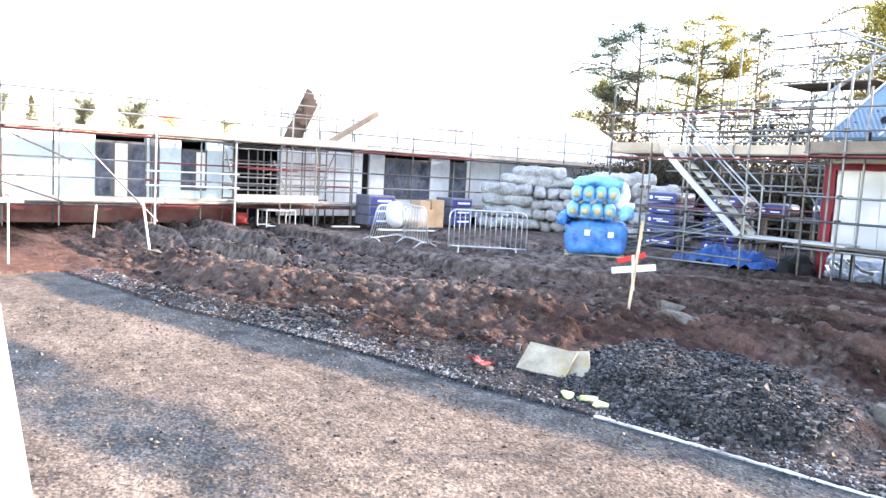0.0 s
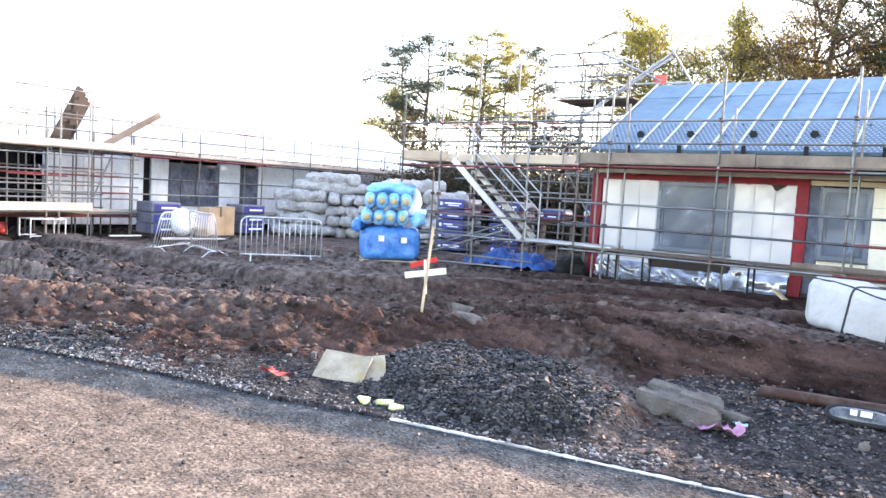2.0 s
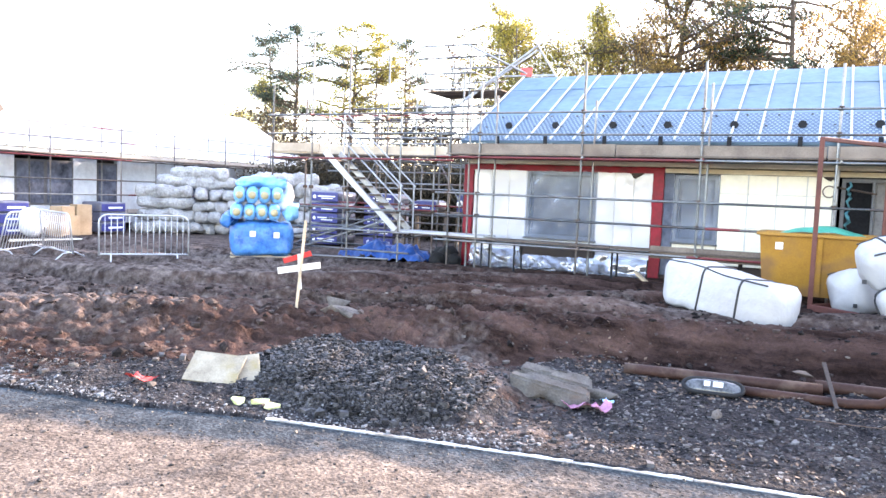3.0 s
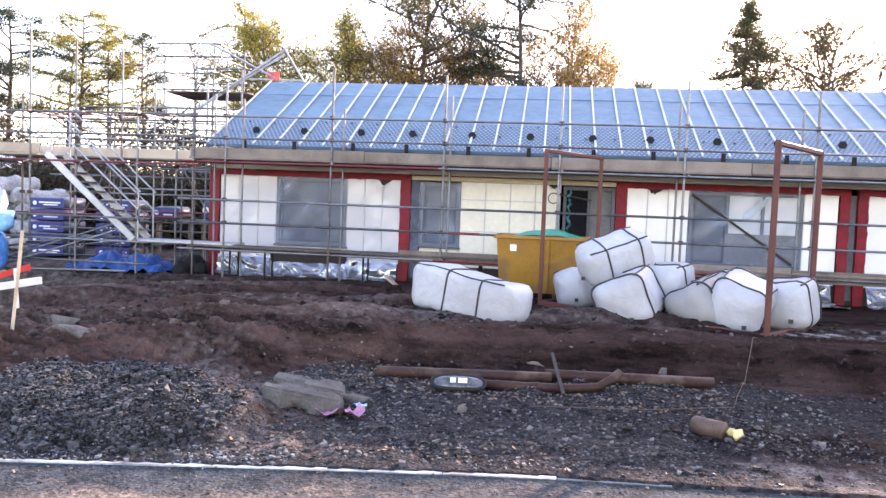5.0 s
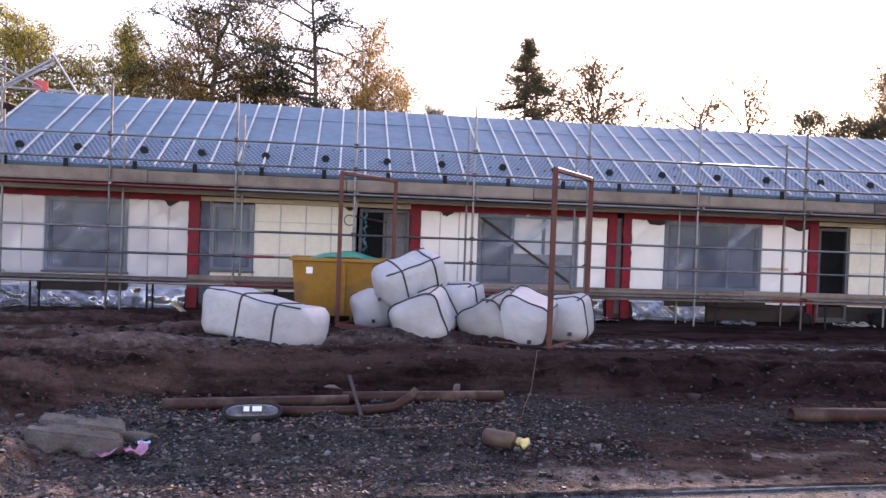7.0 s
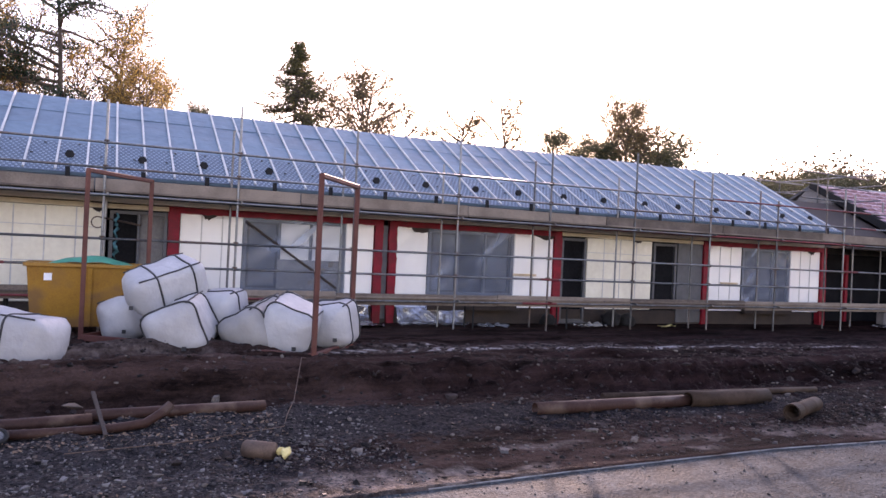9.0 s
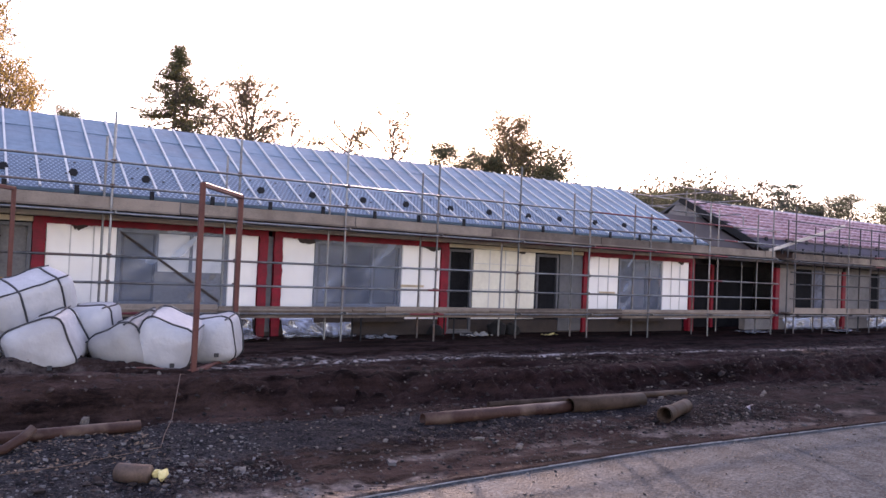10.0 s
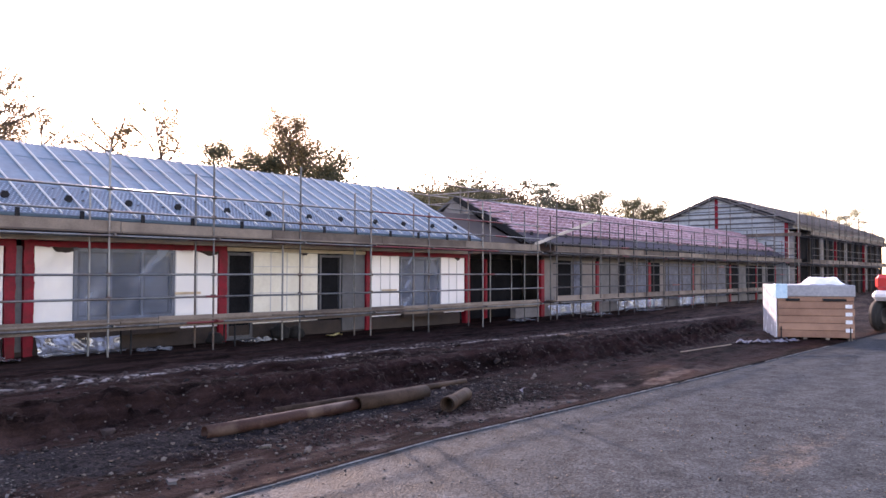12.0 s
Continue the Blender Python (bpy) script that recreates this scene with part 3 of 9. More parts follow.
def bank_foot(x):
    return np.interp(x, [-30, -14, -10.4, -8.5, -6.1, -4.8, -3.2, -2.2, -0.9, 1.2, 3.4, 5.5, 7, 9.8, 13, 16, 22, 27, 45],
                     [3.8, 3.8, 4.1, 4.9, 6.1, 6.9, 8.0, 9.0, 9.5, 9.7, 9.55, 9.25, 9.0, 8.95, 8.85, 8.4, 7.9, 8.8, 9.5])


def bank_top(x):
    return np.interp(x, [-30, -14, -11.4, -10.5, -8.7, -6.1, -4.6, -2.4, -0.4, 0.9, 3, 5.5, 7.3, 11, 15.3, 23, 30, 45],
                     [5.6, 5.2, 5.1, 5.6, 6.5, 7.9, 8.6, 9.5, 10.3, 10.6, 10.65, 10.6, 10.5, 10.2, 10.1, 9.8, 10.5, 11.0])


def soil_slip(x, y):
    """A tongue of crumbled soil beside the stone heap, paler to paint in sunlight."""
    u = (x + 2.75) * 0.817 - (y - 7.6) * 0.577
    v = (x + 2.75) * 0.577 + (y - 7.6) * 0.817
    return np.exp(-(u / 1.25) ** 4 - ((v - 0.15) / 0.52) ** 2)


def furrows(x, y):
    """Long tyre-pressed ridges that follow the bank: 1 on a ridge, 0 in a furrow."""
    rel = y - bank_top(x) + 0.30 * hash_noise(x * 0.25, y * 0.3, 14) + 0.07 * hash_noise(x * 1.3, y * 0.9, 15)
    wide = 1 - np.abs(hash_noise(x * 0.10 + 5, rel * 1.15, 71)) * 1.8
    narrow = 1 - np.abs(hash_noise(x * 0.22 + 2, rel * 2.9, 73)) * 1.8
    return wide, narrow


def lump_field(x, y, freq, seed):
    """Rounded broken lumps of uneven size, 0 between them and up to about 1 on top."""
    u, v = x * freq + 0.35 * hash_noise(x * freq * 2.3, y * freq * 2.3, seed + 2), y * freq * 1.15 + 0.35 * hash_noise(x * freq * 2.1, y * freq * 2.4, seed + 3)
    ui, vi = np.floor(u), np.floor(v)
    best = np.zeros_like(u)
    for a in (-1, 0, 1):
        for b in (-1, 0, 1):
            cu, cv = ui + a, vi + b
            h = [np.sin(cu * k1 + cv * k2 + seed * 13.7) * 43758.5453 for k1, k2 in ((127.1, 311.7), (269.5, 183.3), (419.2, 371.9))]
            h = [q - np.floor(q) for q in h]
            d = np.hypot(u - cu - h[0], v - cv - h[1])
            size = 0.25 + 0.55 * h[2]
            best = np.maximum(best, np.sqrt(np.clip(1 - (d / size) ** 2, 0, 1)) * size * 1.3)
    return best


def ground_height(x, y, clods=True):
    x, y = np.asarray(x, float), np.asarray(y, float)
    e, f, t = road_edge(x), bank_foot(x), bank_top(x)
    if clods:
        ragged = 0.16 * fbm(x * 0.9, y * 0.25, 3, 37)
        f, t = f + 0.7 * ragged, t + ragged - 0.10 * smooth(1, 4, x)
        f = f + 0.30 * (t - f) * smooth(0, 3, x)
    crest = np.interp(x, [-30, -18, -14, -11, -8, -5, -2, 30, 60], [0.22, 0.22, 0.32, 0.42, 0.48, 0.52, 0.54, 0.52, 0.42])
    flat = np.interp(x, [-30, -13, -9, -2, 60], [0.26, 0.28, 0.34, 0.40, 0.40])
    strip = 0.02 + 0.09 * smooth(0.0, 1.0, (y - e) / np.maximum(f - e, 0.3))
    z = strip + (crest - strip) * smooth(0, 1, (y - f) / np.maximum(t - f, 0.3)) ** (1 + 0.4 * smooth(-2, 1, x))
    z = z + (flat - crest) * smooth(0.4, 4.0, y - t)
    heap = np.clip(1 - ((x + 3.55) / 1.55) ** 2 - ((y - 6.95) / 1.15) ** 2, 0, 1)
    z = z + (0.25 + 0.09 * fbm(x * 1.3, y * 1.3, 2, 61)) * heap ** 0.6 * (1 - 0.55 * smooth(7.0, 8.2, y))
    z = z - 0.13 * np.exp(-((x + 5.45) / 0.95) ** 2 - ((y - 8.15) / 0.55) ** 2)
    z = np.where((y < e) & (x > -14.6), -0.07, z)
    z = np.where((y < 2.0) & (x <= -14.6), 0.06, z)
    off = smooth(0.02, 0.5, y - e)
    if clods:
        soil = smooth(-0.35, 0.15, y - f)
        near = 1 - smooth(14.5, 18, y)
        right = smooth(1.5, 4.5, x)
        rel = y - t
        flat_zone = smooth(0.0, 0.7, rel)
        # long tyre-pressed ruts that follow the bank
        wide, narrow = furrows(x, y)
        ruts = 0.19 * (smooth(0.25, 0.48, wide + 0.10 * lump_field(x, y, 5.0, 17)) - 0.62) + 0.11 * (smooth(0.2, 0.45, narrow + 0.12 * lump_field(x, y, 7.0, 19)) - 0.6)
        lug = np.sin(x * 20 + 5 * np.abs(hash_noise(x * 0.2, rel * 2.2, 83))) * smooth(0.35, 0.05, wide) * 0.022
        lane = 0.0
        for off_y, deep in ((0.60, 0.13), (1.05, -0.06), (1.55, 0.16), (2.35, 0.13), (2.85, -0.05), (3.5, 0.13), (4.7, 0.10)):
            lane = lane - 1.4 * deep * np.exp(-((rel - off_y - 0.24 * np.sin(x * 0.33 + off_y) - 0.10 * hash_noise(x * 0.9, off_y + 0 * x, 87)) / 0.19) ** 4)
        relief = (ruts * (0.45 + 0.55 * flat_zone) + lug + lane) * (1 - 0.72 * right)
        # broken lumps, thicker on the crest of the bank and on the ridges
        edge = np.exp(-((rel + 0.10) / 0.45) ** 2)
        face = np.exp(-(((y - f) / np.maximum(t - f, 0.3) - 0.55) / 0.35) ** 2)
        thick = np.clip(0.25 + 0.65 * face + 0.8 * edge * smooth(0.5, -3, x) + 0.25 * smooth(0.5, 0.9, wide) + 0.4 * fbm(x * 0.6, y * 0.6, 2, 99), 0, 1.2) * (1 - 0.45 * flat_zone * smooth(-11, -5, x)) * (1 - 0.4 * right * flat_zone)
        lumps = 0.11 * (lump_field(x, y, 2.6, 3) - 0.35) * smooth(-2, -6, x) * edge + 0.075 * lump_field(x, y, 4.6, 5) + 0.045 * lump_field(x, y, 8.5, 7)
        rough = fbm(x * 1.6, y * 1.9, 4, 5) * 0.032 + lumps * thick - 0.045 * thick - 0.02
        # the face of the cut is gullied from the top down; the driven line is pressed smooth
        rough = rough - face * 0.09 * np.abs(fbm(x * 2.4, y * 0.5, 3, 47))
        rough = rough + right * face * (0.12 * (lump_field(x, y, 3.4, 11) - 0.4) + 0.05 * lump_field(x, y, 9.5, 13))
        pressed = np.exp(-((y - np.interp(x, LINE_X, LINE_Y) - 0.2) / 0.6) ** 4) * smooth(3, 4.5, x)
        relief, rough = relief * (1 - 0.8 * pressed), rough * (1 - 0.7 * pressed)
        level = 1 - 0.85 * np.exp(-((x + 0.75) / 1.25) ** 4 - ((y - 11.45) / 0.75) ** 4)
        relief, rough = relief * level, rough * level
        z = z + off * near * (soil * (rough + relief) + (1 - soil) * fbm(x * 3, y * 3, 4, 21) * 0.03)
        for away in (0.0, 0.75):
            ly = y - np.interp(x, LINE_X, LINE_Y) - away
            tread = np.exp(-(ly / 0.20) ** 4) * smooth(3.5, 5.0, x) * (1 - 0.5 * (away > 0))
            z = z - off * tread * (0.01 + 0.030 * np.sin((x * 0.8 + np.abs(ly)) * 24) * smooth(22, 12, x))
        z = z + off * heap * np.abs(fbm(x * 7, y * 7, 3, 31)) * 0.05
    return z


def gz(x, y):
    return float(ground_height(x, y, False))


def spaced(stops):
    out = []
    for a, b, d in stops:
        out.extend(np.linspace(a, b, max(2, int(round((b - a) / d)) + 1))[:-1])
    out.append(stops[-1][1])
    return np.array(out)


LINE_X, LINE_Y = [3, 4.6, 6.7, 9, 12, 15, 18.5, 25, 40], [11.3, 11.5, 11.65, 11.9, 11.65, 11.4, 11.05, 11.05, 10.5]


def build_ground():
    xs = spaced([(-900, -200, 100), (-200, -60, 20), (-60, -24, 3), (-24, -15, 0.22), (-15, -8, 0.055), (-8, 6, 0.04), (6, 12.5, 0.05), (12.5, 30, 0.12), (30, 60, 1.0), (60, 200, 20), (200, 900, 100)])
    ys = spaced([(-900, -100, 100), (-100, -10, 10), (-10, 1.6, 1.5), (1.6, 3.0, 0.1), (3.0, 5.6, 0.05), (5.6, 12.0, 0.034), (12.0, 14.5, 0.055), (14.5, 18, 0.15), (18, 60, 2), (60, 200, 20), (200, 900, 100)])
    gx, gy = np.meshgrid(xs, ys)
    g = ground_height(gx, gy)
    nx, ny = len(xs), len(ys)
    co = np.stack([gx, gy, g], -1).reshape(-1, 3)
    i = np.arange(nx * ny).reshape(ny, nx)
    quads = np.stack([i[:-1, :-1], i[:-1, 1:], i[1:, 1:], i[1:, :-1]], -1).reshape(-1, 4)
    me = bpy.data.meshes.new("ground")
    me.vertices.add(len(co))
    me.vertices.foreach_set("co", co.ravel())
    me.loops.add(quads.size)
    me.loops.foreach_set("vertex_index", quads.ravel())
    me.polygons.add(len(quads))
    me.polygons.foreach_set("loop_start", np.arange(len(quads)) * 4)
    me.polygons.foreach_set("use_smooth", np.ones(len(quads), bool))
    me.update()
    e, f = road_edge(gx), bank_foot(gx)
    heap = smooth(1.05, 0.75, ((gx + 3.72) / 1.5) ** 2 + ((gy - 6.75) / 1.3) ** 2)
    stone = np.maximum(smooth(0.35, -0.35, gy - f), heap) * smooth(-15, -12, gx)
    stone = stone * (1 - soil_slip(gx, gy)) * (1 - 0.75 * smooth(9, 14, gx)) * (1 - 0.75 * smooth(1.6, 3.6, gx + 0.5 * fbm(gx, gy * 1.5, 2, 53)) * smooth(8.6, 7.6, gy))
    stone = stone * (1 - 0.75 * smooth(-6.0, -7.2, gx) * (1 - np.exp(-((gx + 8.4) / 0.8) ** 2)))
    ly = gy - np.interp(gx, LINE_X, LINE_Y)
    red = smooth(-12.6, -13.6, gx) * smooth(4.2, 3.4, gy) * smooth(-19, -17, gx)
    # darker towards +x and on the bank: shade put into the soil colour
    wet_shaded = (1 + 0.35 * smooth(3, 5, gx) * smooth(-0.2, 0.2, gy - f) * smooth(-0.15, -0.4, ly)) * smooth(-3.0, 5.0, gx + 1.5 * fbm(gx * 0.3, gy * 0.5, 3, 51)) * smooth(40, 25, gx)
    # sunlight on the soil slip goes into the pale mask
    pale = 0.98 * soil_slip(gx, gy) + 0.55 * np.exp(-((gx + 8.0) / 1.6) ** 2 - ((gy - 6.6) / 0.9) ** 2)
    wide, narrow = furrows(gx, gy)
    # ridge tops paler, standing in for the light they catch
    pale = pale + 0.55 * smooth(0.45, 0.95, 0.6 * wide + 0.4 * narrow) * (0.35 * smooth(-0.3, 0.6, gy - f) + 0.75 * smooth(-0.2, 0.5, gy - bank_top(gx))) * smooth(17, 14, gy) * (1 - 0.85 * smooth(2, 5, gx))
    pale = pale + 0.35 * smooth(-1.6, 0.2, gx) * smooth(5.0, 3.5, gx) * np.exp(-((gy - 7.1) / 0.8) ** 2) + 0.9 * np.exp(-((gx + 1.75) / 0.6) ** 2 - ((gy - 6.35) / 0.22) ** 2)
    # soil further left paler, to paint in its sunlight
    pale = pale + 0.32 * smooth(-7.5, -11, gx) * smooth(40, 20, -gx)
    pale = pale + 0.30 * smooth(-3, -7, gx) * smooth(-0.2, 0.5, gy - bank_top(gx)) + 0.15 * smooth(-7, -9.5, gx) * smooth(-0.5, 0.5, gy - f)
    # tread marks paled to paint the sky's glint on wet mud
    bars = 0.5 + 0.5 * np.sin((gx * 0.8 + np.abs(ly)) * 24 + math.pi) * smooth(22, 12, gx)
    bars = smooth(0.25, 0.75, bars) * (0.25 + 0.75 * smooth(-0.35, 0.10, fbm(gx * 2.2, gy * 6.0, 3, 71)))
    pale = pale + 2.5 * np.exp(-(ly / 0.23) ** 4) * smooth(3.0, 4.5, gx) * smooth(34, 26, gx) * bars
    pale = pale + 1.8 * np.exp(-((ly - 0.75) / 0.20) ** 4) * smooth(3.0, 4.5, gx) * smooth(24, 16, gx) * bars
    pale = pale + 0.34 * np.exp(-((gy - bank_top(gx) - 1.5) / 0.8) ** 2) * smooth(30, 24, gx) * (1 - smooth(2, 5, gx) * smooth(-0.1, -0.3, ly))
    # dried strip along the road edge, then a band of dark churned soil
    d = gy - e + 0.22 * fbm(gx * 0.9, gy * 1.4, 3, 57)
    verge = smooth(1.4, 3.0, gx) * smooth(22, 14, gx)
    dried = verge * smooth(0.10, 0.25, d) * smooth(0.95, 0.65, d) * smooth(-0.35, 0.1, fbm(gx * 1.1, gy * 2.0, 3, 59))
    pale = pale + 0.9 * dried
    churned = verge * smooth(0.70, 0.95, d) * smooth(1.75, 1.35, d) * smooth(-0.15, 0.25, fbm(gx * 0.7, gy * 1.2, 3, 61))
    line = (np.exp(-(ly / 0.23) ** 4) + 0.75 * np.exp(-((ly - 0.75) / 0.20) ** 4) * smooth(24, 16, gx)) * smooth(3.0, 4.5, gx) * smooth(34, 26, gx) * np.minimum(0.25 + bars, 1)
    line = line + (1 - line) * 0.6 * smooth(2.0, 4.0, gx) * smooth(9, 6, gx) * smooth(8.2, 7.2, gy)
    wet_shaded = wet_shaded * (1 - 0.92 * np.minimum(line, 1)) * (1 - 0.6 * dried) * (0.62 + 0.38 * smooth(6, 15, gx)) + 0.7 * churned
    pale = np.where(gx < 3, np.minimum(pale, 1.08), pale)
    for key, val in (("stone", stone), ("red", red), ("wet_shaded", wet_shaded), ("pale", pale)):
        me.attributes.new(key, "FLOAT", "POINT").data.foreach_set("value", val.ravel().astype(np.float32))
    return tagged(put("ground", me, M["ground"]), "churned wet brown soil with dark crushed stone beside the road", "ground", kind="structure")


build_ground()


def build_road():
    xs = spaced([(-14.5, 12, 0.25), (12, 45, 1.0), (45, 90, 5)])
    top, faces = [], []
    ys = np.linspace(0, 1, 110)
    for x in xs:
        e = float(road_edge(x)) - 0.03
        for k in ys:
            y = -9 + (e + 9) * k
            top.append((x, y, 0.012 * float(fbm(x * 0.8, y * 0.8, 3, 41)) * (1 - k ** 12)))
    n = len(ys)
    for i in range(len(xs) - 1):
        for k in range(n - 1):
            a = i * n + k
            faces.append((a, a + n, a + n + 1, a + 1))
    base = len(top)
    rim = [k for k in range(n)] + [i * n + n - 1 for i in range(1, len(xs))]
    top += [(top[k][0], top[k][1], -0.2) for k in rim]
    for a in range(len(rim) - 1):
        faces.append((rim[a + 1], rim[a], base + a, base + a + 1))
    me = raw("road", top, faces, True)
    co = np.array(top)
    d = road_edge(co[:, 0]) - co[:, 1] + 0.25 * hash_noise(co[:, 0] * 0.5, co[:, 1] * 0.7, 91)
    lanes = smooth(0.75, 1.15, d) - 0.75 * smooth(2.5, 2.9, d) * smooth(3.9, 3.4, d) * smooth(-12, -8, co[:, 0])
    # palest lane, beyond 4.1 m: sunlit road painted through the mud mask
    lanes = lanes + 0.45 * smooth(4.1, 4.7, d)
    west = smooth(-2.5, -5.5, co[:, 0] + 0.6 * hash_noise(co[:, 0], co[:, 1], 93))
    mud = (1 - west) * smooth(8, -4, co[:, 0]) * (0.35 + 0.65 * smooth(0.1, 1.3, road_edge(co[:, 0]) - co[:, 1])) + smooth(3, 8, co[:, 0]) * (0.62 * smooth(4.8, 2.6, co[:, 1]) + 0.55 * fbm(co[:, 0] * 0.22, co[:, 1] * 1.1, 4, 95)) + west * (lanes * 1.15 + 0.05) + 0.18 * (1 - west) * smooth(3, -1, co[:, 0]) * smooth(0.3, 1.0, d) - 0.72 * smooth(2, 6, co[:, 0])
    me.attributes.new("mud", "FLOAT", "POINT").data.foreach_set("value", mud.astype(np.float32))
    ob = put("road", me, M["road"])
    return tagged(ob, "muddy grey asphalt site road with dried mud patches", "road", kind="structure")


build_road()


def build_edging():
    stops = [x for x in np.arange(-3.9, 26, 0.915)]
    host = thing("road_edging", (0, 6, 0), "narrow pale concrete edging strip along the road", "kerb", kind="structure")
    for a, b in zip(stops[:-1], stops[1:]):
        w, rise = (0.046, 0.012) if a < 0.6 else (0.015, 0.003)
        if 0.9 < a < 3.1 or (a > 3 and random.random() < 0.15):
            continue
        pts = []
        for x in (a + 0.004, b - 0.004):
            y = float(road_edge(x))
            pts.append((x, y))
        (x0, y0), (x1, y1) = pts
        jig = random.uniform(-0.010, 0.006) if a < 0.6 else random.uniform(-0.002, 0.002)
        v = [(x0, y0 - w / 2, rise + jig), (x1, y1 - w / 2, rise), (x1, y1 + w / 2, rise), (x0, y0 + w / 2, rise + jig)]
        v += [(p[0], p[1], -0.15) for p in v]
        put("edging_stone", raw("edging_stone", v, [(0, 1, 2, 3), (0, 4, 5, 1), (1, 5, 6, 2), (2, 6, 7, 3), (3, 7, 4, 0)]), M["kerb"] if a < 0.6 else M["kerb_dull"], host)


build_edging()

# ---- scattered stones, clods and leaves ----
ICO_V = None


def ico():
    global ICO_V
    if ICO_V is None:
        bm = bmesh.new()
        bmesh.ops.create_icosphere(bm, subdivisions=1, radius=1)
        bm.verts.ensure_lookup_table()
        ICO_V = (np.array([v.co[:] for v in bm.verts]), np.array([[v.index for v in f.verts] for f in bm.faces]))
        bm.free()
    return ICO_V


CUBE_V = np.array([(x, y, z) for x in (-0.75, 0.75) for y in (-0.75, 0.75) for z in (-0.75, 0.75)])
CUBE_F = np.array([(0, 1, 3), (0, 3, 2), (4, 6, 7), (4, 7, 5), (0, 4, 5), (0, 5, 1), (2, 3, 7), (2, 7, 6), (0, 2, 6), (0, 6, 4), (1, 5, 7), (1, 7, 3)])


def scatter(name, spots, sizes, material, label, category, flat=0.6, sink=0.3, seed=1, rng_jag=0.38, broken=False):
    """Many small lumps in one mesh: rounded, or sharp-cornered where the stone is broken."""
    rng = np.random.default_rng(seed)
    v0, f0 = (CUBE_V, CUBE_F) if broken else ico()
    n = len(spots)
    jag = 1 + rng.uniform(-rng_jag, rng_jag, (n, len(v0), 1))
    ang = rng.uniform(0, 2 * math.pi, n)
    c, s = np.cos(ang), np.sin(ang)
    v = v0[None] * jag * (sizes[:, None, None] * np.stack([rng.uniform(0.7, 1.25, n), rng.uniform(0.6, 1.0, n), rng.uniform(flat * 0.7, flat * 1.3, n)], -1)[:, None, :])
    x = v[..., 0] * c[:, None] - v[..., 1] * s[:, None]
    y = v[..., 0] * s[:, None] + v[..., 1] * c[:, None]
    z = v[..., 2] + (sizes * flat * (1 - 2 * sink))[:, None]
    co = np.stack([x + spots[:, :1], y + spots[:, 1:2], z + spots[:, 2:3]], -1).reshape(-1, 3)
    f = (f0[None] + (np.arange(n) * len(v0))[:, None, None]).reshape(-1, 3)
    me = bpy.data.meshes.new(name)
    me.vertices.add(len(co))
    me.vertices.foreach_set("co", co.ravel())
    me.loops.add(f.size)
    me.loops.foreach_set("vertex_index", f.ravel())
    me.polygons.add(len(f))
    me.polygons.foreach_set("loop_start", np.arange(len(f)) * 3)
    me.polygons.foreach_set("use_smooth", np.zeros(len(f), bool))
    me.update()
    return tagged(put(name, me, material), label, category, kind="stuff")


def spots_in(n, seed, x0, x1, lo, hi, keep=None):
    rng = np.random.default_rng(seed)
    x = rng.uniform(x0, x1, n)
    a, b = lo(x), hi(x)
    y = a + (b - a) * rng.uniform(0, 1, n)
    ok = np.ones(n, bool) if keep is None else keep(x, y, rng)
    x, y = x[ok], y[ok]
    return np.stack([x, y, ground_height(x, y)], -1)


M["grit"] = surface("road_grit", (0.020, 0.018, 0.017), (0.17, 0.145, 0.12), 0.85, 6, 40, 0.3, island=0.8)


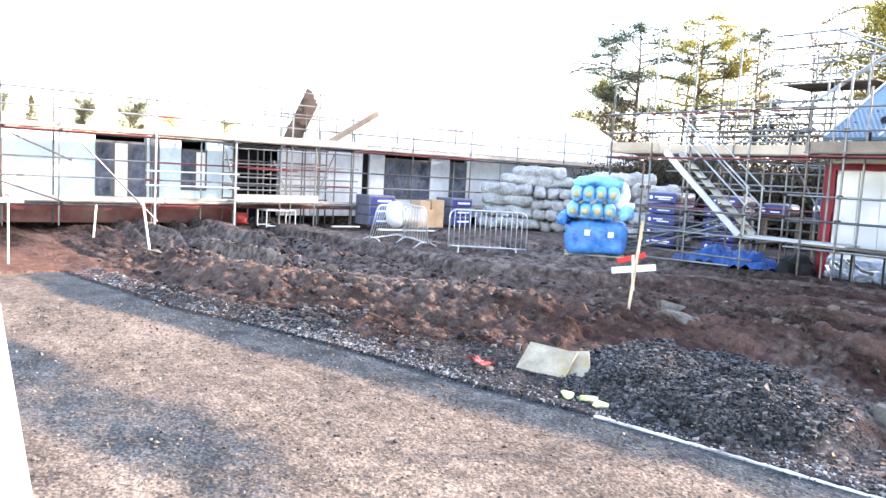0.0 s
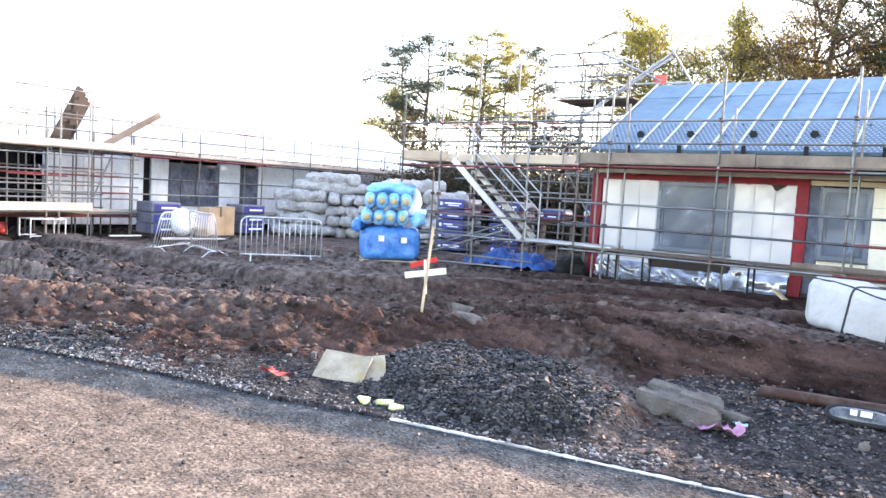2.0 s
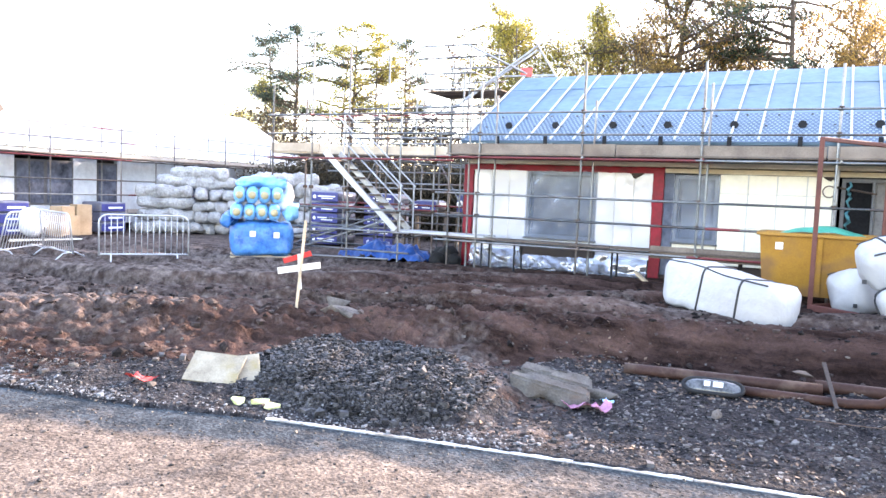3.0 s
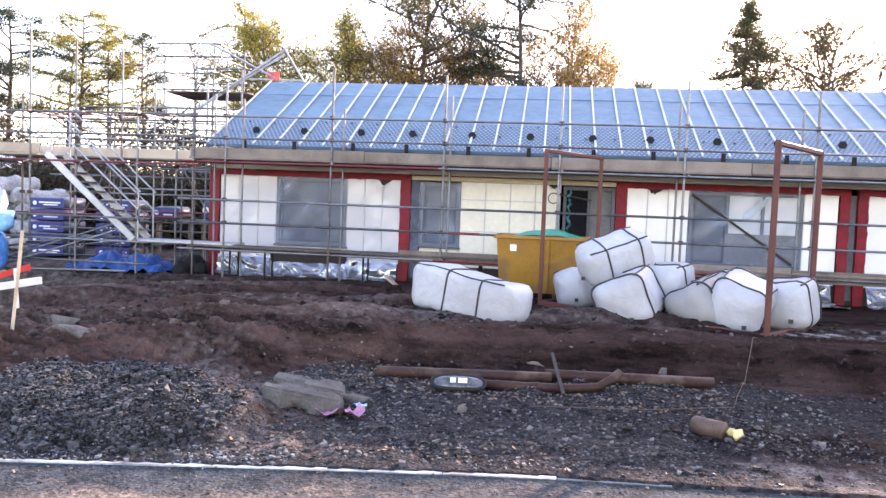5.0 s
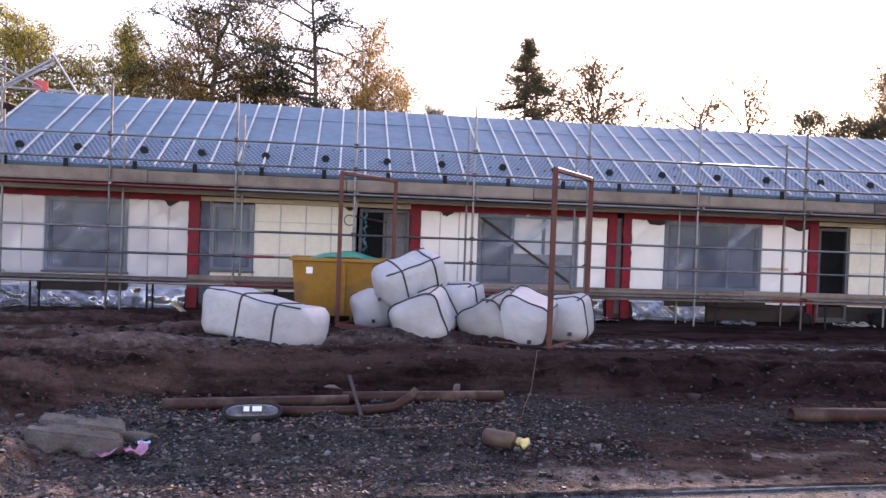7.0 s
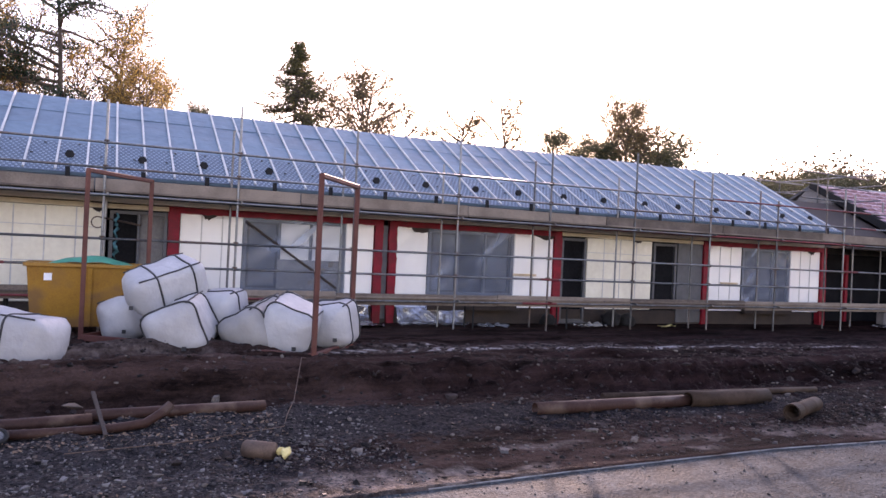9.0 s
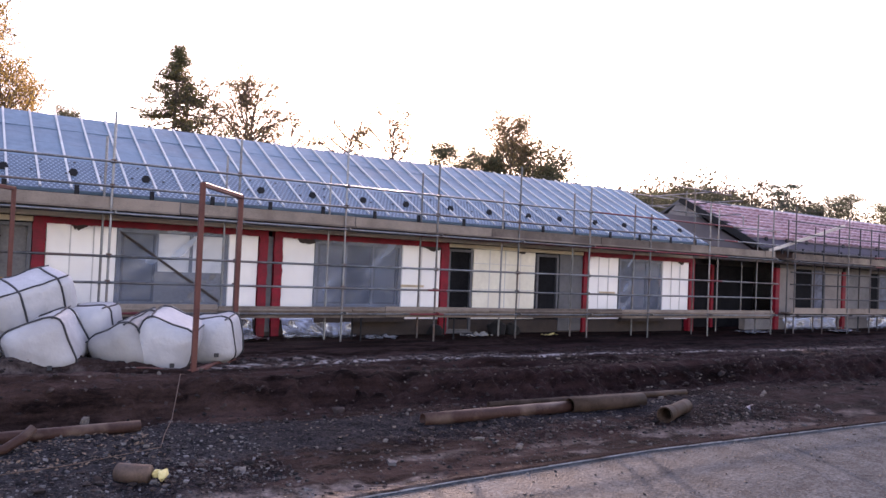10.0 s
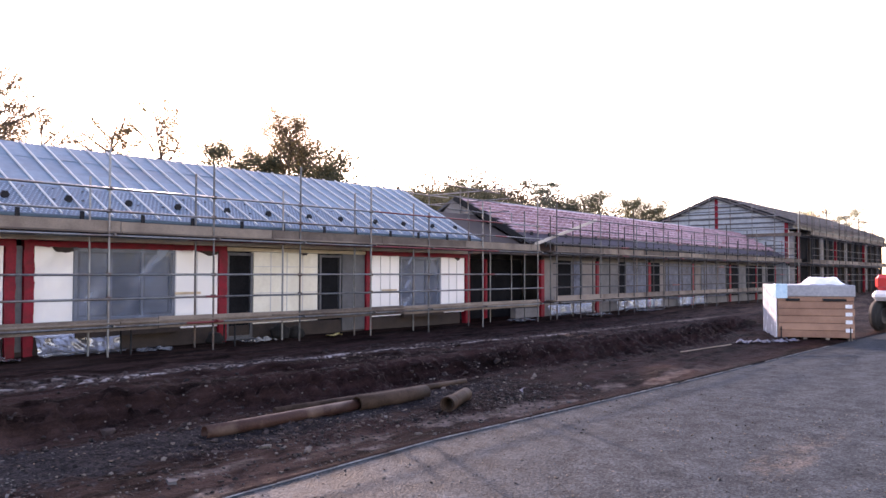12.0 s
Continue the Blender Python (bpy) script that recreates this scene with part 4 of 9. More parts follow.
def build_scatter():
    rng = np.random.default_rng(3)
    p = spots_in(17000, 1, -12, 13, lambda x: road_edge(x) + 0.05, lambda x: bank_foot(x) + 0.15, lambda x, y, r: r.uniform(0, 1, len(x)) < np.where(x < 3, 1, 0.35))
    scatter("gravel", p, rng.lognormal(-4.85, 0.55, len(p)), M["stone"], "loose dark grey crushed stone beside the road", "gravel", seed=2, rng_jag=0.5, broken=True)
    q = spots_in(36000, 4, -5.3, -1.9, lambda x: 5.7 + 0 * x, lambda x: 8.0 + 0 * x, lambda x, y, r: (((x + 3.72) / 1.45) ** 2 + ((y - 6.75) / 1.2) ** 2 < 1) & (soil_slip(x, y) < r.uniform(0.1, 0.6, len(x))))
    scatter("gravel_heap", q, rng.lognormal(-4.8, 0.5, len(q)), M["stone"], "heap of dark grey crushed stone tipped beside the road", "gravel heap", flat=0.75, seed=5, rng_jag=0.55, broken=True)
    w = q[::17] + np.array([0, 0, 0.012])
    scatter("stone_chips", w, rng.lognormal(-4.75, 0.4, len(w)), M["chip_grey"], "pale broken chips on the dark stone heap", "gravel", flat=0.5, seed=19, rng_jag=0.5, broken=True)
    c = spots_in(9500, 6, -17, 0.5, bank_foot, lambda x: bank_foot(x) + 6, lambda x, y, r: r.uniform(0, 1, len(x)) < np.where(x < -4, 0.50, 0.4) * (0.45 + 0.55 * smooth(-0.2, 0.5, y - bank_top(x))))
    scatter("soil_clods", c, np.minimum(rng.lognormal(-3.35, 0.55, len(c)), 0.085) * np.where(c[:, 0] < -5, 0.9, 0.7), M["clod"], "lumps of wet brown soil on the churned ground", "soil", flat=0.6, sink=0.42, seed=7, rng_jag=0.5)
    # lumps on the left ridges, coloured as if sunlit
    c = spots_in(3600, 26, -17, -3.5, bank_foot, lambda x: bank_foot(x) + 5, lambda x, y, r: (furrows(x, y)[0] > r.uniform(0.35, 0.9, len(x))) & (y > bank_top(x) - 0.15))
    scatter("dry_clods", c, np.minimum(rng.lognormal(-3.45, 0.5, len(c)), 0.085), M["clod_pale"], "pale soil lumps along the ridges of the churned ground, sunlight put into their colour", "soil", flat=0.6, sink=0.4, seed=27, rng_jag=0.5)
    c = spots_in(3600, 8, 0, 26, lambda x: bank_foot(x) - 0.2, lambda x: bank_foot(x) + 4, None)
    scatter("bank_clods", c, rng.lognormal(-3.75, 0.45, len(c)), M["clod_dark"], "small lumps of dark soil on the bank", "soil", flat=0.6, sink=0.42, seed=9, rng_jag=0.5)
    c = spots_in(5200, 36, 1.2, 13, lambda x: road_edge(x) + 0.12, lambda x: road_edge(x) + 1.9, lambda x, y, r: r.uniform(0, 1, len(x)) < 0.12 + 0.88 * smooth(-0.05, 0.3, fbm(x * 0.7, y * 1.2, 3, 61)) * smooth(0.5, 0.9, y - road_edge(x)))
    scatter("verge_clods", c, np.minimum(rng.lognormal(-4.15, 0.55, len(c)), 0.06), M["clod_dark"], "dark crumbled soil along the verge", "soil", flat=0.6, sink=0.42, seed=37, rng_jag=0.5)
    v = spots_in(13000, 14, -14.2, -1.5, lambda x: road_edge(x) - 0.03, lambda x: road_edge(x) + 0.42, lambda x, y, r: r.uniform(0, 1, len(x)) < np.where(x < -5.5, 1, 0.35) * np.exp(-((y - road_edge(x) - 0.1) / 0.34) ** 2) * (0.35 + 0.65 * (hash_noise(x * 1.1, y * 2.0, 33) > -0.1)))
    scatter("verge_gravel", v, rng.lognormal(-4.85, 0.5, len(v)), M["pale_gravel"], "pale grey gravel spilled along the road edge", "gravel", seed=15, rng_jag=0.5, broken=True)
    g = spots_in(6000, 18, -2.6, 3.6, lambda x: road_edge(x) + 0.15, lambda x: bank_foot(x), lambda x, y, r: r.uniform(0, 1, len(x)) < 0.35 + 0.5 * (hash_noise(x * 1.3, y * 1.3, 97) > 0))
    scatter("verge_chips", g, rng.lognormal(-4.6, 0.5, len(g)), M["chip_grey"], "small pale chips among the dark gravel of the verge", "gravel", flat=0.5, seed=23, rng_jag=0.5, broken=True)
    h = spots_in(3600, 16, -10.6, -7.9, lambda x: bank_foot(x) - 0.75, lambda x: bank_foot(x) + 0.75, lambda x, y, r: ((x + 8.4) / 0.75) ** 2 + ((y - bank_foot(x) - 0.05) / 0.6) ** 2 < r.uniform(0.5, 1.1, len(x)))
    scatter("gravel_spill", h, rng.lognormal(-4.2, 0.5, len(h)), M["stone"], "dark crushed stone spilled down the soil bank", "gravel heap", seed=17, rng_jag=0.5, broken=True)
    s = spots_in(520, 10, -14, 16, lambda x: road_edge(x) + 0.2, lambda x: bank_top(x) + 1.5, None)
    scatter("pale_stones", s, rng.lognormal(-3.75, 0.45, len(s)), M["pale_stone"], "scattered pale stones in the soil", "stone", seed=11)
    r = spots_in(15000, 12, -11, 14, lambda x: 0 * x + 0.5, road_edge, lambda x, y, r: r.uniform(0, 1, len(x)) < np.where(x < 2, 1, 0.5))
    r[:, 2] = 0.002
    scatter("road_grit", r, np.minimum(rng.lognormal(-5.0, 0.55, len(r)), 0.02), M["grit"], "grit and small stones lying on the road", "grit", seed=13)


build_scatter()


def build_leaves():
    rng = np.random.default_rng(21)
    verts, faces = [], []
    groups = [(-1.9, 2.6, 8.2, 9.4, 900), (-2.4, -1.0, 8.6, 9.6, 200), (-2.6, 0.9, 6.3, 7.0, 260), (-5.8, -5.0, 5.9, 6.5, 60), (3, 9, 8.2, 9.2, 70), (-4.6, -4.0, 5.6, 6.0, 40)]
    for x0, x1, y0, y1, n in groups:
        for _ in range(n):
            x, y = rng.uniform(x0, x1), rng.uniform(y0, y1)
            z = float(ground_height(x, y)) + 0.012
            s, a, t = rng.uniform(0.014, 0.033), rng.uniform(0, 6.28), rng.uniform(-0.5, 0.5)
            m = Matrix.Translation((x, y, z)) @ Euler((t, rng.uniform(-0.5, 0.5), a)).to_matrix().to_4x4()
            k = len(verts)
            verts += [m @ Vector(v) for v in ((-s, 0, 0), (-s * 0.2, -s * 0.6, s * 0.15), (s, 0, 0.01), (-s * 0.2, s * 0.6, s * 0.2))]
            faces.append((k, k + 1, k + 2, k + 3))
    tagged(put("fallen_leaves", raw("fallen_leaves", verts, faces), M["fallen"]), "fallen brown and orange leaves along the foot of the bank", "leaves", kind="stuff")


build_leaves()


# ---- long terrace with the blue roof ----
WALL_Y, BASE_Z, HEAD_Z = 17.0, 0.34, 2.72
EAVE_Y, EAVE_Z, RIDGE_Y, RIDGE_Z = 16.50, 3.53, 19.95, 5.36
SLOPE = math.atan2(RIDGE_Z - EAVE_Z, RIDGE_Y - EAVE_Y)


def wall_panel(name, x0, x1, z0, z1, material, parent, y=WALL_Y, thick=0.12, label="", seams=True):
    """A sheeted panel with a gently slack front face and pressed seams."""
    fold = 0.14 if material is M["sheeted"] else 0.16 if material in (M["membrane"], M["membrane_grey"]) else 0.0
    step = 0.055 if fold and x0 < 23 else 0.14
    nx, nz = max(2, int((x1 - x0) / step)), max(2, int((z1 - z0) / step))
    verts, faces = [], []
    for j in range(nz + 1):
        for i in range(nx + 1):
            x, z = x0 + (x1 - x0) * i / nx, z0 + (z1 - z0) * j / nz
            edge = min(i, nx - i, 1) * min(j, nz - j, 1)
            d = 0.012 * noise.noise((x * 1.7, z * 1.3, y)) + 0.008 * noise.noise((x * 5, z * 1.1, 3.0))
            if fold:
                s = x * 0.8 + z * 0.75
                d += fold * (0.022 * (1 - abs(noise.noise((s * 1.1, (x - z) * 4.2, y + 2.0))) * 3) + 0.014 * (1 - abs(noise.noise(((x - z) * 1.3, s * 4.5, 7.0))) * 3))
            verts.append((x, y + (d if edge else 0.0), z))
    for j in range(nz):
        for i in range(nx):
            a = j * (nx + 1) + i
            faces.append((a, a + 1, a + nx + 2, a + nx + 1))
    k = len(verts)
    verts += [(x0, y, z0), (x1, y, z0), (x1, y, z1), (x0, y, z1), (x0, y + thick, z0), (x1, y + thick, z0), (x1, y + thick, z1), (x0, y + thick, z1)]
    faces += [(k + 1, k, k + 4, k + 5), (k + 2, k + 1, k + 5, k + 6), (k + 3, k + 2, k + 6, k + 7), (k, k + 3, k + 7, k + 4), (k + 4, k + 7, k + 6, k + 5)]
    ob = put(name, raw(name, verts, faces, bool(fold)), material, parent, None, label)
    if seams and x1 - x0 > 0.9:
        n = int((x1 - x0) / 0.62)
        for i in range(1, n + 1):
            xs = x0 + (x1 - x0) * i / (n + 1)
            box_at("seam", xs - 0.012, xs + 0.012, y - 0.012, y + 0.004, z0 + 0.01, z1 - 0.01, M["grey_seam"], ob, 0.003)
    return ob


M["dark_brown"] = surface("plain_dark_brown", (0.018, 0.012, 0.010), (0.055, 0.038, 0.030), 0.8, 2, 30, 0.3)
M["grey_seam"] = surface("taped_seam", (0.40, 0.40, 0.39), (0.60, 0.59, 0.57), 0.6, 3, 30, 0.1)


def window_unit(x0, x1, z0, z1, parent, panes, kind="window", pane_mat=None, y=WALL_Y):
    """A framed opening: reveal, outer frame bars, mullions and panes set back in the wall."""
    m = Matrix.Translation(((x0 + x1) / 2, y, z0))
    bm = bmesh.new()
    f = 0.07
    for a, b, c, d in ((x0, x0 + f, z0, z1), (x1 - f, x1, z0, z1), (x0 + f, x1 - f, z1 - f, z1), (x0 + f, x1 - f, z0, z0 + f)):
        add_box(bm, a, b, y - 0.02, y + 0.10, c, d)
    fr = part(kind, bm, M["frame_dark"], parent)
    w = (x1 - x0 - 2 * f)
    for i in range(1, panes):
        xm = x0 + f + w * i / panes
        box_at("mullion", xm - 0.03, xm + 0.03, y - 0.01, y + 0.09, z0 + f, z1 - f, M["frame_dark"], fr)
    for i in range(panes):
        a, b = x0 + f + w * i / panes, x0 + f + w * (i + 1) / panes
        mat = pane_mat[i % len(pane_mat)] if pane_mat else M["sheeted"]
        wall_panel("pane", a, b, z0 + f, z1 - f, M["glass_dark"] if mat is M["sheeted"] else mat, fr, y + 0.06, 0.015, seams=False)
        if mat is M["sheeted"]:
            g = 0.05
            bm = bmesh.new()
            for p, q, c, d in ((a + 0.02, a + 0.02 + g, z0 + f, z1 - f), (b - 0.02 - g, b - 0.02, z0 + f, z1 - f), (a + 0.02 + g, b - 0.02 - g, z1 - f - g, z1 - f), (a + 0.02 + g, b - 0.02 - g, z0 + f, z0 + f + g)):
                add_box(bm, p, q, y + 0.02, y + 0.055, c, d)
            part("casement", bm, M["black"], fr)
    if not pane_mat or M["sheeted"] in pane_mat:
        cover_sheet(x0 - 0.03, x1 + 0.03, z0 - 0.02, z1 + 0.02, y - 0.03, fr)
    box_at("sill", x0 - 0.04, x1 + 0.04, y - 0.07, y + 0.06, z0 - 0.04, z0 - 0.003, M["frame_dark"], fr)
    return fr


def ragged_bar(name, x0, x1, z0, z1, y0, y1, material, parent, label="", amp=0.022):
    """A painted bar whose long edges are uneven where sheeting laps over it."""
    tall = z1 - z0 > x1 - x0
    a, b, c, d = (z0, z1, x0, x1) if tall else (x0, x1, z0, z1)
    n = max(4, int((b - a) / 0.07))
    front = []
    for i in range(n + 1):
        s = a + (b - a) * i / n
        for side, v in ((0, c), (1, d)):
            w = amp * (noise.noise((s * 5.1, v * 3, side)) + 0.7 * noise.noise((s * 15, v * 7, side + 4.0)))
            front.append((v + w, y0, s) if tall else (s, y0, v + w))
    m = len(front)
    verts = front + [(p[0], y1, p[2]) for p in front]
    faces = []
    for i in range(n):
        k = 2 * i
        quad = (k, k + 1, k + 3, k + 2)
        faces.append(quad if tall else tuple(reversed(quad)))
        faces.append(tuple(reversed([q + m for q in faces[-1]])))
        faces += [(k, k + 2, k + 2 + m, k + m), (k + 1, k + 1 + m, k + 3 + m, k + 3)]
    faces += [(0, m, m + 1, 1), (m - 2, m - 1, 2 * m - 1, 2 * m - 2)]
    return put(name, raw(name, verts, faces), material, parent, None, label)


def cover_sheet(x0, x1, z0, z1, y, parent):
    """Slack clear sheeting taped over an opening."""
    nx, nz = max(6, int((x1 - x0) / 0.05)), max(6, int((z1 - z0) / 0.05))
    verts, faces = [], []
    for j in range(nz + 1):
        for i in range(nx + 1):
            x, z = x0 + (x1 - x0) * i / nx, z0 + (z1 - z0) * j / nz
            held = min(1.0, 4 * min(i / nx, 1 - i / nx), 4 * min(j / nz, 1 - j / nz))
            u, v = x * 0.8 + z * 0.75, x * 0.75 - z * 0.8
            d = 0.022 * (1 - abs(noise.noise((u * 0.9, v * 3.4, x0))) * 2.6) + 0.016 * (1 - abs(noise.noise((u * 3.6, v * 1.2, x0 + 5))) * 2.6)
            verts.append((x, y - held * max(d, -0.02), z))
    for j in range(nz):
        for i in range(nx):
            a = j * (nx + 1) + i
            faces.append((a, a + 1, a + nx + 2, a + nx + 1))
    return put("cover_sheet", raw("cover_sheet", verts, faces, True), M["clear_sheet"], parent, None, "clear polythene sheet taped over the window")


def smooth_step(k):
    k = min(1.0, max(0.0, k))
    return k * k * (3 - 2 * k)


def foil_skirt(x0, x1, z0, z1, parent, seed):
    """Slack polythene hanging from the wall and spreading over the ground."""
    nx, nz = int((x1 - x0) / 0.045), 22
    verts, faces = [], []
    for j in range(nz + 1):
        t = j / nz
        for i in range(nx + 1):
            x = x0 + (x1 - x0) * i / nx
            lean = x + 0.55 * t
            wave = lambda p, q, k: 1 - 2.2 * abs(noise.noise((p, q, seed + k)))
            fold = 0.13 * wave(lean * 1.5, t * 0.9, 0) + 0.085 * wave((x - 0.9 * t) * 3.4, t * 1.3, 4) + 0.035 * wave((x + 0.3 * t) * 9.0, t * 3.5, 9)
            fall = min(1.0, t * 1.45)
            y = WALL_Y - 0.06 - 0.10 * t - 0.85 * max(0.0, t - 0.55) ** 1.2 * (1 + 0.5 * noise.noise((x * 0.9, 0, seed))) - fold * (0.25 + 0.75 * fall) * (0.6 if t > 0.8 else 1)
            z = z1 - (z1 - z0 - 0.02) * fall + (0.10 * max(0.0, wave(x * 2.6, t * 5, 2)) * smooth_step((t - 0.6) / 0.25) if t > 0.6 else 0)
            verts.append((x, min(y, WALL_Y - 0.03), z))
    for j in range(nz):
        for i in range(nx):
            a = j * (nx + 1) + i
            faces.append((a, a + nx + 1, a + nx + 2, a + 1))
    return put("polythene_skirt", raw("polythene_skirt", verts, faces, True), M["clear_skirt"], parent, None, "crumpled clear polythene skirt over the plinth")


def roof_point(x, up, proud=0.0):
    """A point on the front slope, up metres from the eaves along the slope."""
    return (x, EAVE_Y + up * math.cos(SLOPE) - proud * math.sin(SLOPE), EAVE_Z + up * math.sin(SLOPE) + proud * math.cos(SLOPE))


SLOPE_LEN = math.hypot(RIDGE_Y - EAVE_Y, RIDGE_Z - EAVE_Z)


def slab(name, x0, x1, u0, u1, proud, thick, material, parent, label="", wrinkle=0.0, nx=None, nu=None):
    nx, nu = nx or max(1, int((x1 - x0) / 0.25)), nu or max(1, int((u1 - u0) / 0.2))
    verts, faces = [], []
    for j in range(nu + 1):
        for i in range(nx + 1):
            x, u = x0 + (x1 - x0) * i / nx, u0 + (u1 - u0) * j / nu
            w = wrinkle * (noise.noise((x * 1.2, u * 2.5, 1.0)) + 0.5 * noise.noise((x * 3.0, u * 7.0, 5.0)))
            verts.append(roof_point(x, u, proud + w))
    for j in range(nu):
        for i in range(nx):
            a = j * (nx + 1) + i
            faces.append((a, a + 1, a + nx + 2, a + nx + 1))
    k = len(verts)
    for x, u in ((x0, u0), (x1, u0), (x1, u1), (x0, u1)):
        verts.append(roof_point(x, u, proud))
    for x, u in ((x0, u0), (x1, u0), (x1, u1), (x0, u1)):
        verts.append(roof_point(x, u, proud - thick))
    faces += [(k + 1, k, k + 4, k + 5), (k + 2, k + 1, k + 5, k + 6), (k + 3, k + 2, k + 6, k + 7), (k, k + 3, k + 7, k + 4), (k + 4, k + 7, k + 6, k + 5)]
    return put(name, raw(name, verts, faces, False), material, parent, None, label)


def hex_plate(x, parent):
    """A black hexagonal clamp plate standing on the slope, with a strap down to the eaves."""
    bm = bmesh.new()
    bmesh.ops.create_cone(bm, cap_ends=True, segments=6, radius1=0.092, radius2=0.084, depth=0.05)
    o = roof_point(x, 0.33, 0.07)
    head = put("clamp_plate", mesh_of("clamp_plate", bm), M["black"], parent, Matrix.Translation(o) @ Matrix.Rotation(radians(88), 4, "X") @ Matrix.Rotation(radians(30), 4, "Z"))
    beam("strap", (o[0], EAVE_Y - 0.40, EAVE_Z - 0.34), (o[0], EAVE_Y - 0.39, EAVE_Z - 0.08), 0.085, 0.03, M["black"], head)


HEX_X = [-6.28, -5.13, -3.80, -2.62, -1.28, 0.0, 1.34, 2.55, 3.93, 5.15, 6.42, 7.68, 9.02, 10.25, 11.62, 12.90, 14.30, 15.48, 16.92, 18.18, 19.6, 20.8]


def build_terrace():
    x0, x1 = -7.22, 21.5
    house = thing("terrace_house", (7.3, WALL_Y, BASE_Z), "unfinished single-storey terrace with white membrane walls and a blue roof membrane", "house")
    # plinth, back and end walls close the shell
    # brown plinth, its colour darkened for the shade under the deck
    bm = bmesh.new()
    add_box(bm, x0 + 0.1, x1 - 0.1, WALL_Y + 0.03, WALL_Y + 0.35, 0.1, 0.78)
    part("plinth", bm, M["dark_brown"], house)
    bm = bmesh.new()
    add_box(bm, x0 + 0.05, x1 - 0.05, 22.7, 22.9, 0.1, 3.4)
    part("back_wall", bm, M["grey_board"], house)
    for name, x in (("gable_wall", x0 + 0.05), ("gable_wall", x1 - 0.2)):
        v = [(x + d, y, z) for d in (0, 0.15) for y, z in ((WALL_Y + 0.14, 0.1), (22.68, 0.1), (22.68, 3.35), (RIDGE_Y, RIDGE_Z - 0.2), (WALL_Y + 0.14, 3.45))]
        put(name, raw(name, v, [(4, 3, 2, 1, 0), (5, 6, 7, 8, 9), (0, 1, 6, 5), (1, 2, 7, 6), (2, 3, 8, 7), (3, 4, 9, 8), (4, 0, 5, 9)]), M["membrane"], house)
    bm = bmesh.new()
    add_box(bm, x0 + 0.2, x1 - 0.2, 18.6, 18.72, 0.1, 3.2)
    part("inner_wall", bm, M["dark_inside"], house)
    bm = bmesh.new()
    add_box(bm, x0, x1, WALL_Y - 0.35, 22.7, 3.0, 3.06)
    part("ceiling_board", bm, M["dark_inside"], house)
    # head beam, soffit board and fascia
    box_at("soffit_board", x0, x1, WALL_Y - 0.30, WALL_Y + 0.12, 2.852, 2.975, M["cream"], house)
    box_at("fascia", x0, x1, EAVE_Y - 0.34, EAVE_Y - 0.30, 3.08, 3.28, M["frame_dark"], house)
    # posts
    posts = [-7.35, -2.77, 2.03, 6.62, 6.98, 11.65, 16.83, 21.76]
    for i, x in enumerate(posts):
        w = 0.115 if i not in (3, 4) else 0.10
        ragged_bar("post", x - w, x + w, BASE_Z - 0.1, HEAD_Z, WALL_Y - 0.06, WALL_Y + 0.14, M["red"], house, "red-painted corner post")
    for a, b in ((-7.46, -2.65), (1.92, 6.72), (6.88, 11.76), (16.72, 21.88)):
        ragged_bar("head_beam", a, b, HEAD_Z - 0.01, HEAD_Z + 0.126, WALL_Y - 0.055, WALL_Y + 0.12, M["red"], house, "red-painted head beam")
    for a, b in ((-2.65, 1.92), (11.76, 16.72)):
        box_at("head_beam", a, b, WALL_Y - 0.02, WALL_Y + 0.12, HEAD_Z + 0.01, HEAD_Z + 0.11, M["cream"], house, 0.01)
    # bays: sheeted panels round the openings
    wall = lambda a, b, z0=0.80, z1=HEAD_Z: wall_panel("wall_panel", a, b, z0, z1, M["membrane"], house)

    def cream_wall(a, b, z0=0.80, z1=HEAD_Z):
        ob = wall_panel("wall_panel", a, b, z0, z1, M["cream_board"], house, label="cream-faced wall board with dark joints")
        if z1 - z0 > 1:
            for z in (1.62, 2.33):
                box_at("seam", a + 0.01, b - 0.01, WALL_Y - 0.012, WALL_Y + 0.004, z - 0.008, z + 0.008, M["grey_seam"], ob, 0.003)
        return ob

    for a, b, top in ((-7.22, -5.83, HEAD_Z), (-4.15, -2.90, HEAD_Z), (-5.83, -4.15, 1.10)):
        wall_panel("wall_panel", a, b, 0.80, top, M["membrane_grey"], house)
    window_unit(-5.83, -4.15, 1.14, HEAD_Z - 0.02, house, 1)
    cream_wall(-1.50, 0.72), cream_wall(-2.42, -1.52, 0.80, 1.20)
    wall_panel("wall_panel", -2.65, -2.44, 0.5, HEAD_Z, M["sheeted"], house)
    wall_panel("wall_panel", 6.73, 6.87, 0.5, HEAD_Z, M["frame_dark"], house, WALL_Y + 0.02)
    # plain dark brown strips below the windows
    for a, b in ((-5.9, -4.1), (7.9, 10.4), (3.5, 5.8), (18.3, 20.3)):
        box_at("dark_sill_board", a, b, WALL_Y - 0.16, WALL_Y - 0.02, 0.73, 0.91, M["dark_brown"], house)
    window_unit(-2.42, -1.52, 1.24, HEAD_Z - 0.04, house, 1)
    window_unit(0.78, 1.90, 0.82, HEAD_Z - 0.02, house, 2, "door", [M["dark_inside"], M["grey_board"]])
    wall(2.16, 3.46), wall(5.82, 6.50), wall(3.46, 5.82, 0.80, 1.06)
    # two panes are white panels: brightness seen through them, put into colour
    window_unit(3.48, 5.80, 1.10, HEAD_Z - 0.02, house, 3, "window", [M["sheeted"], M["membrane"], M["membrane"]])
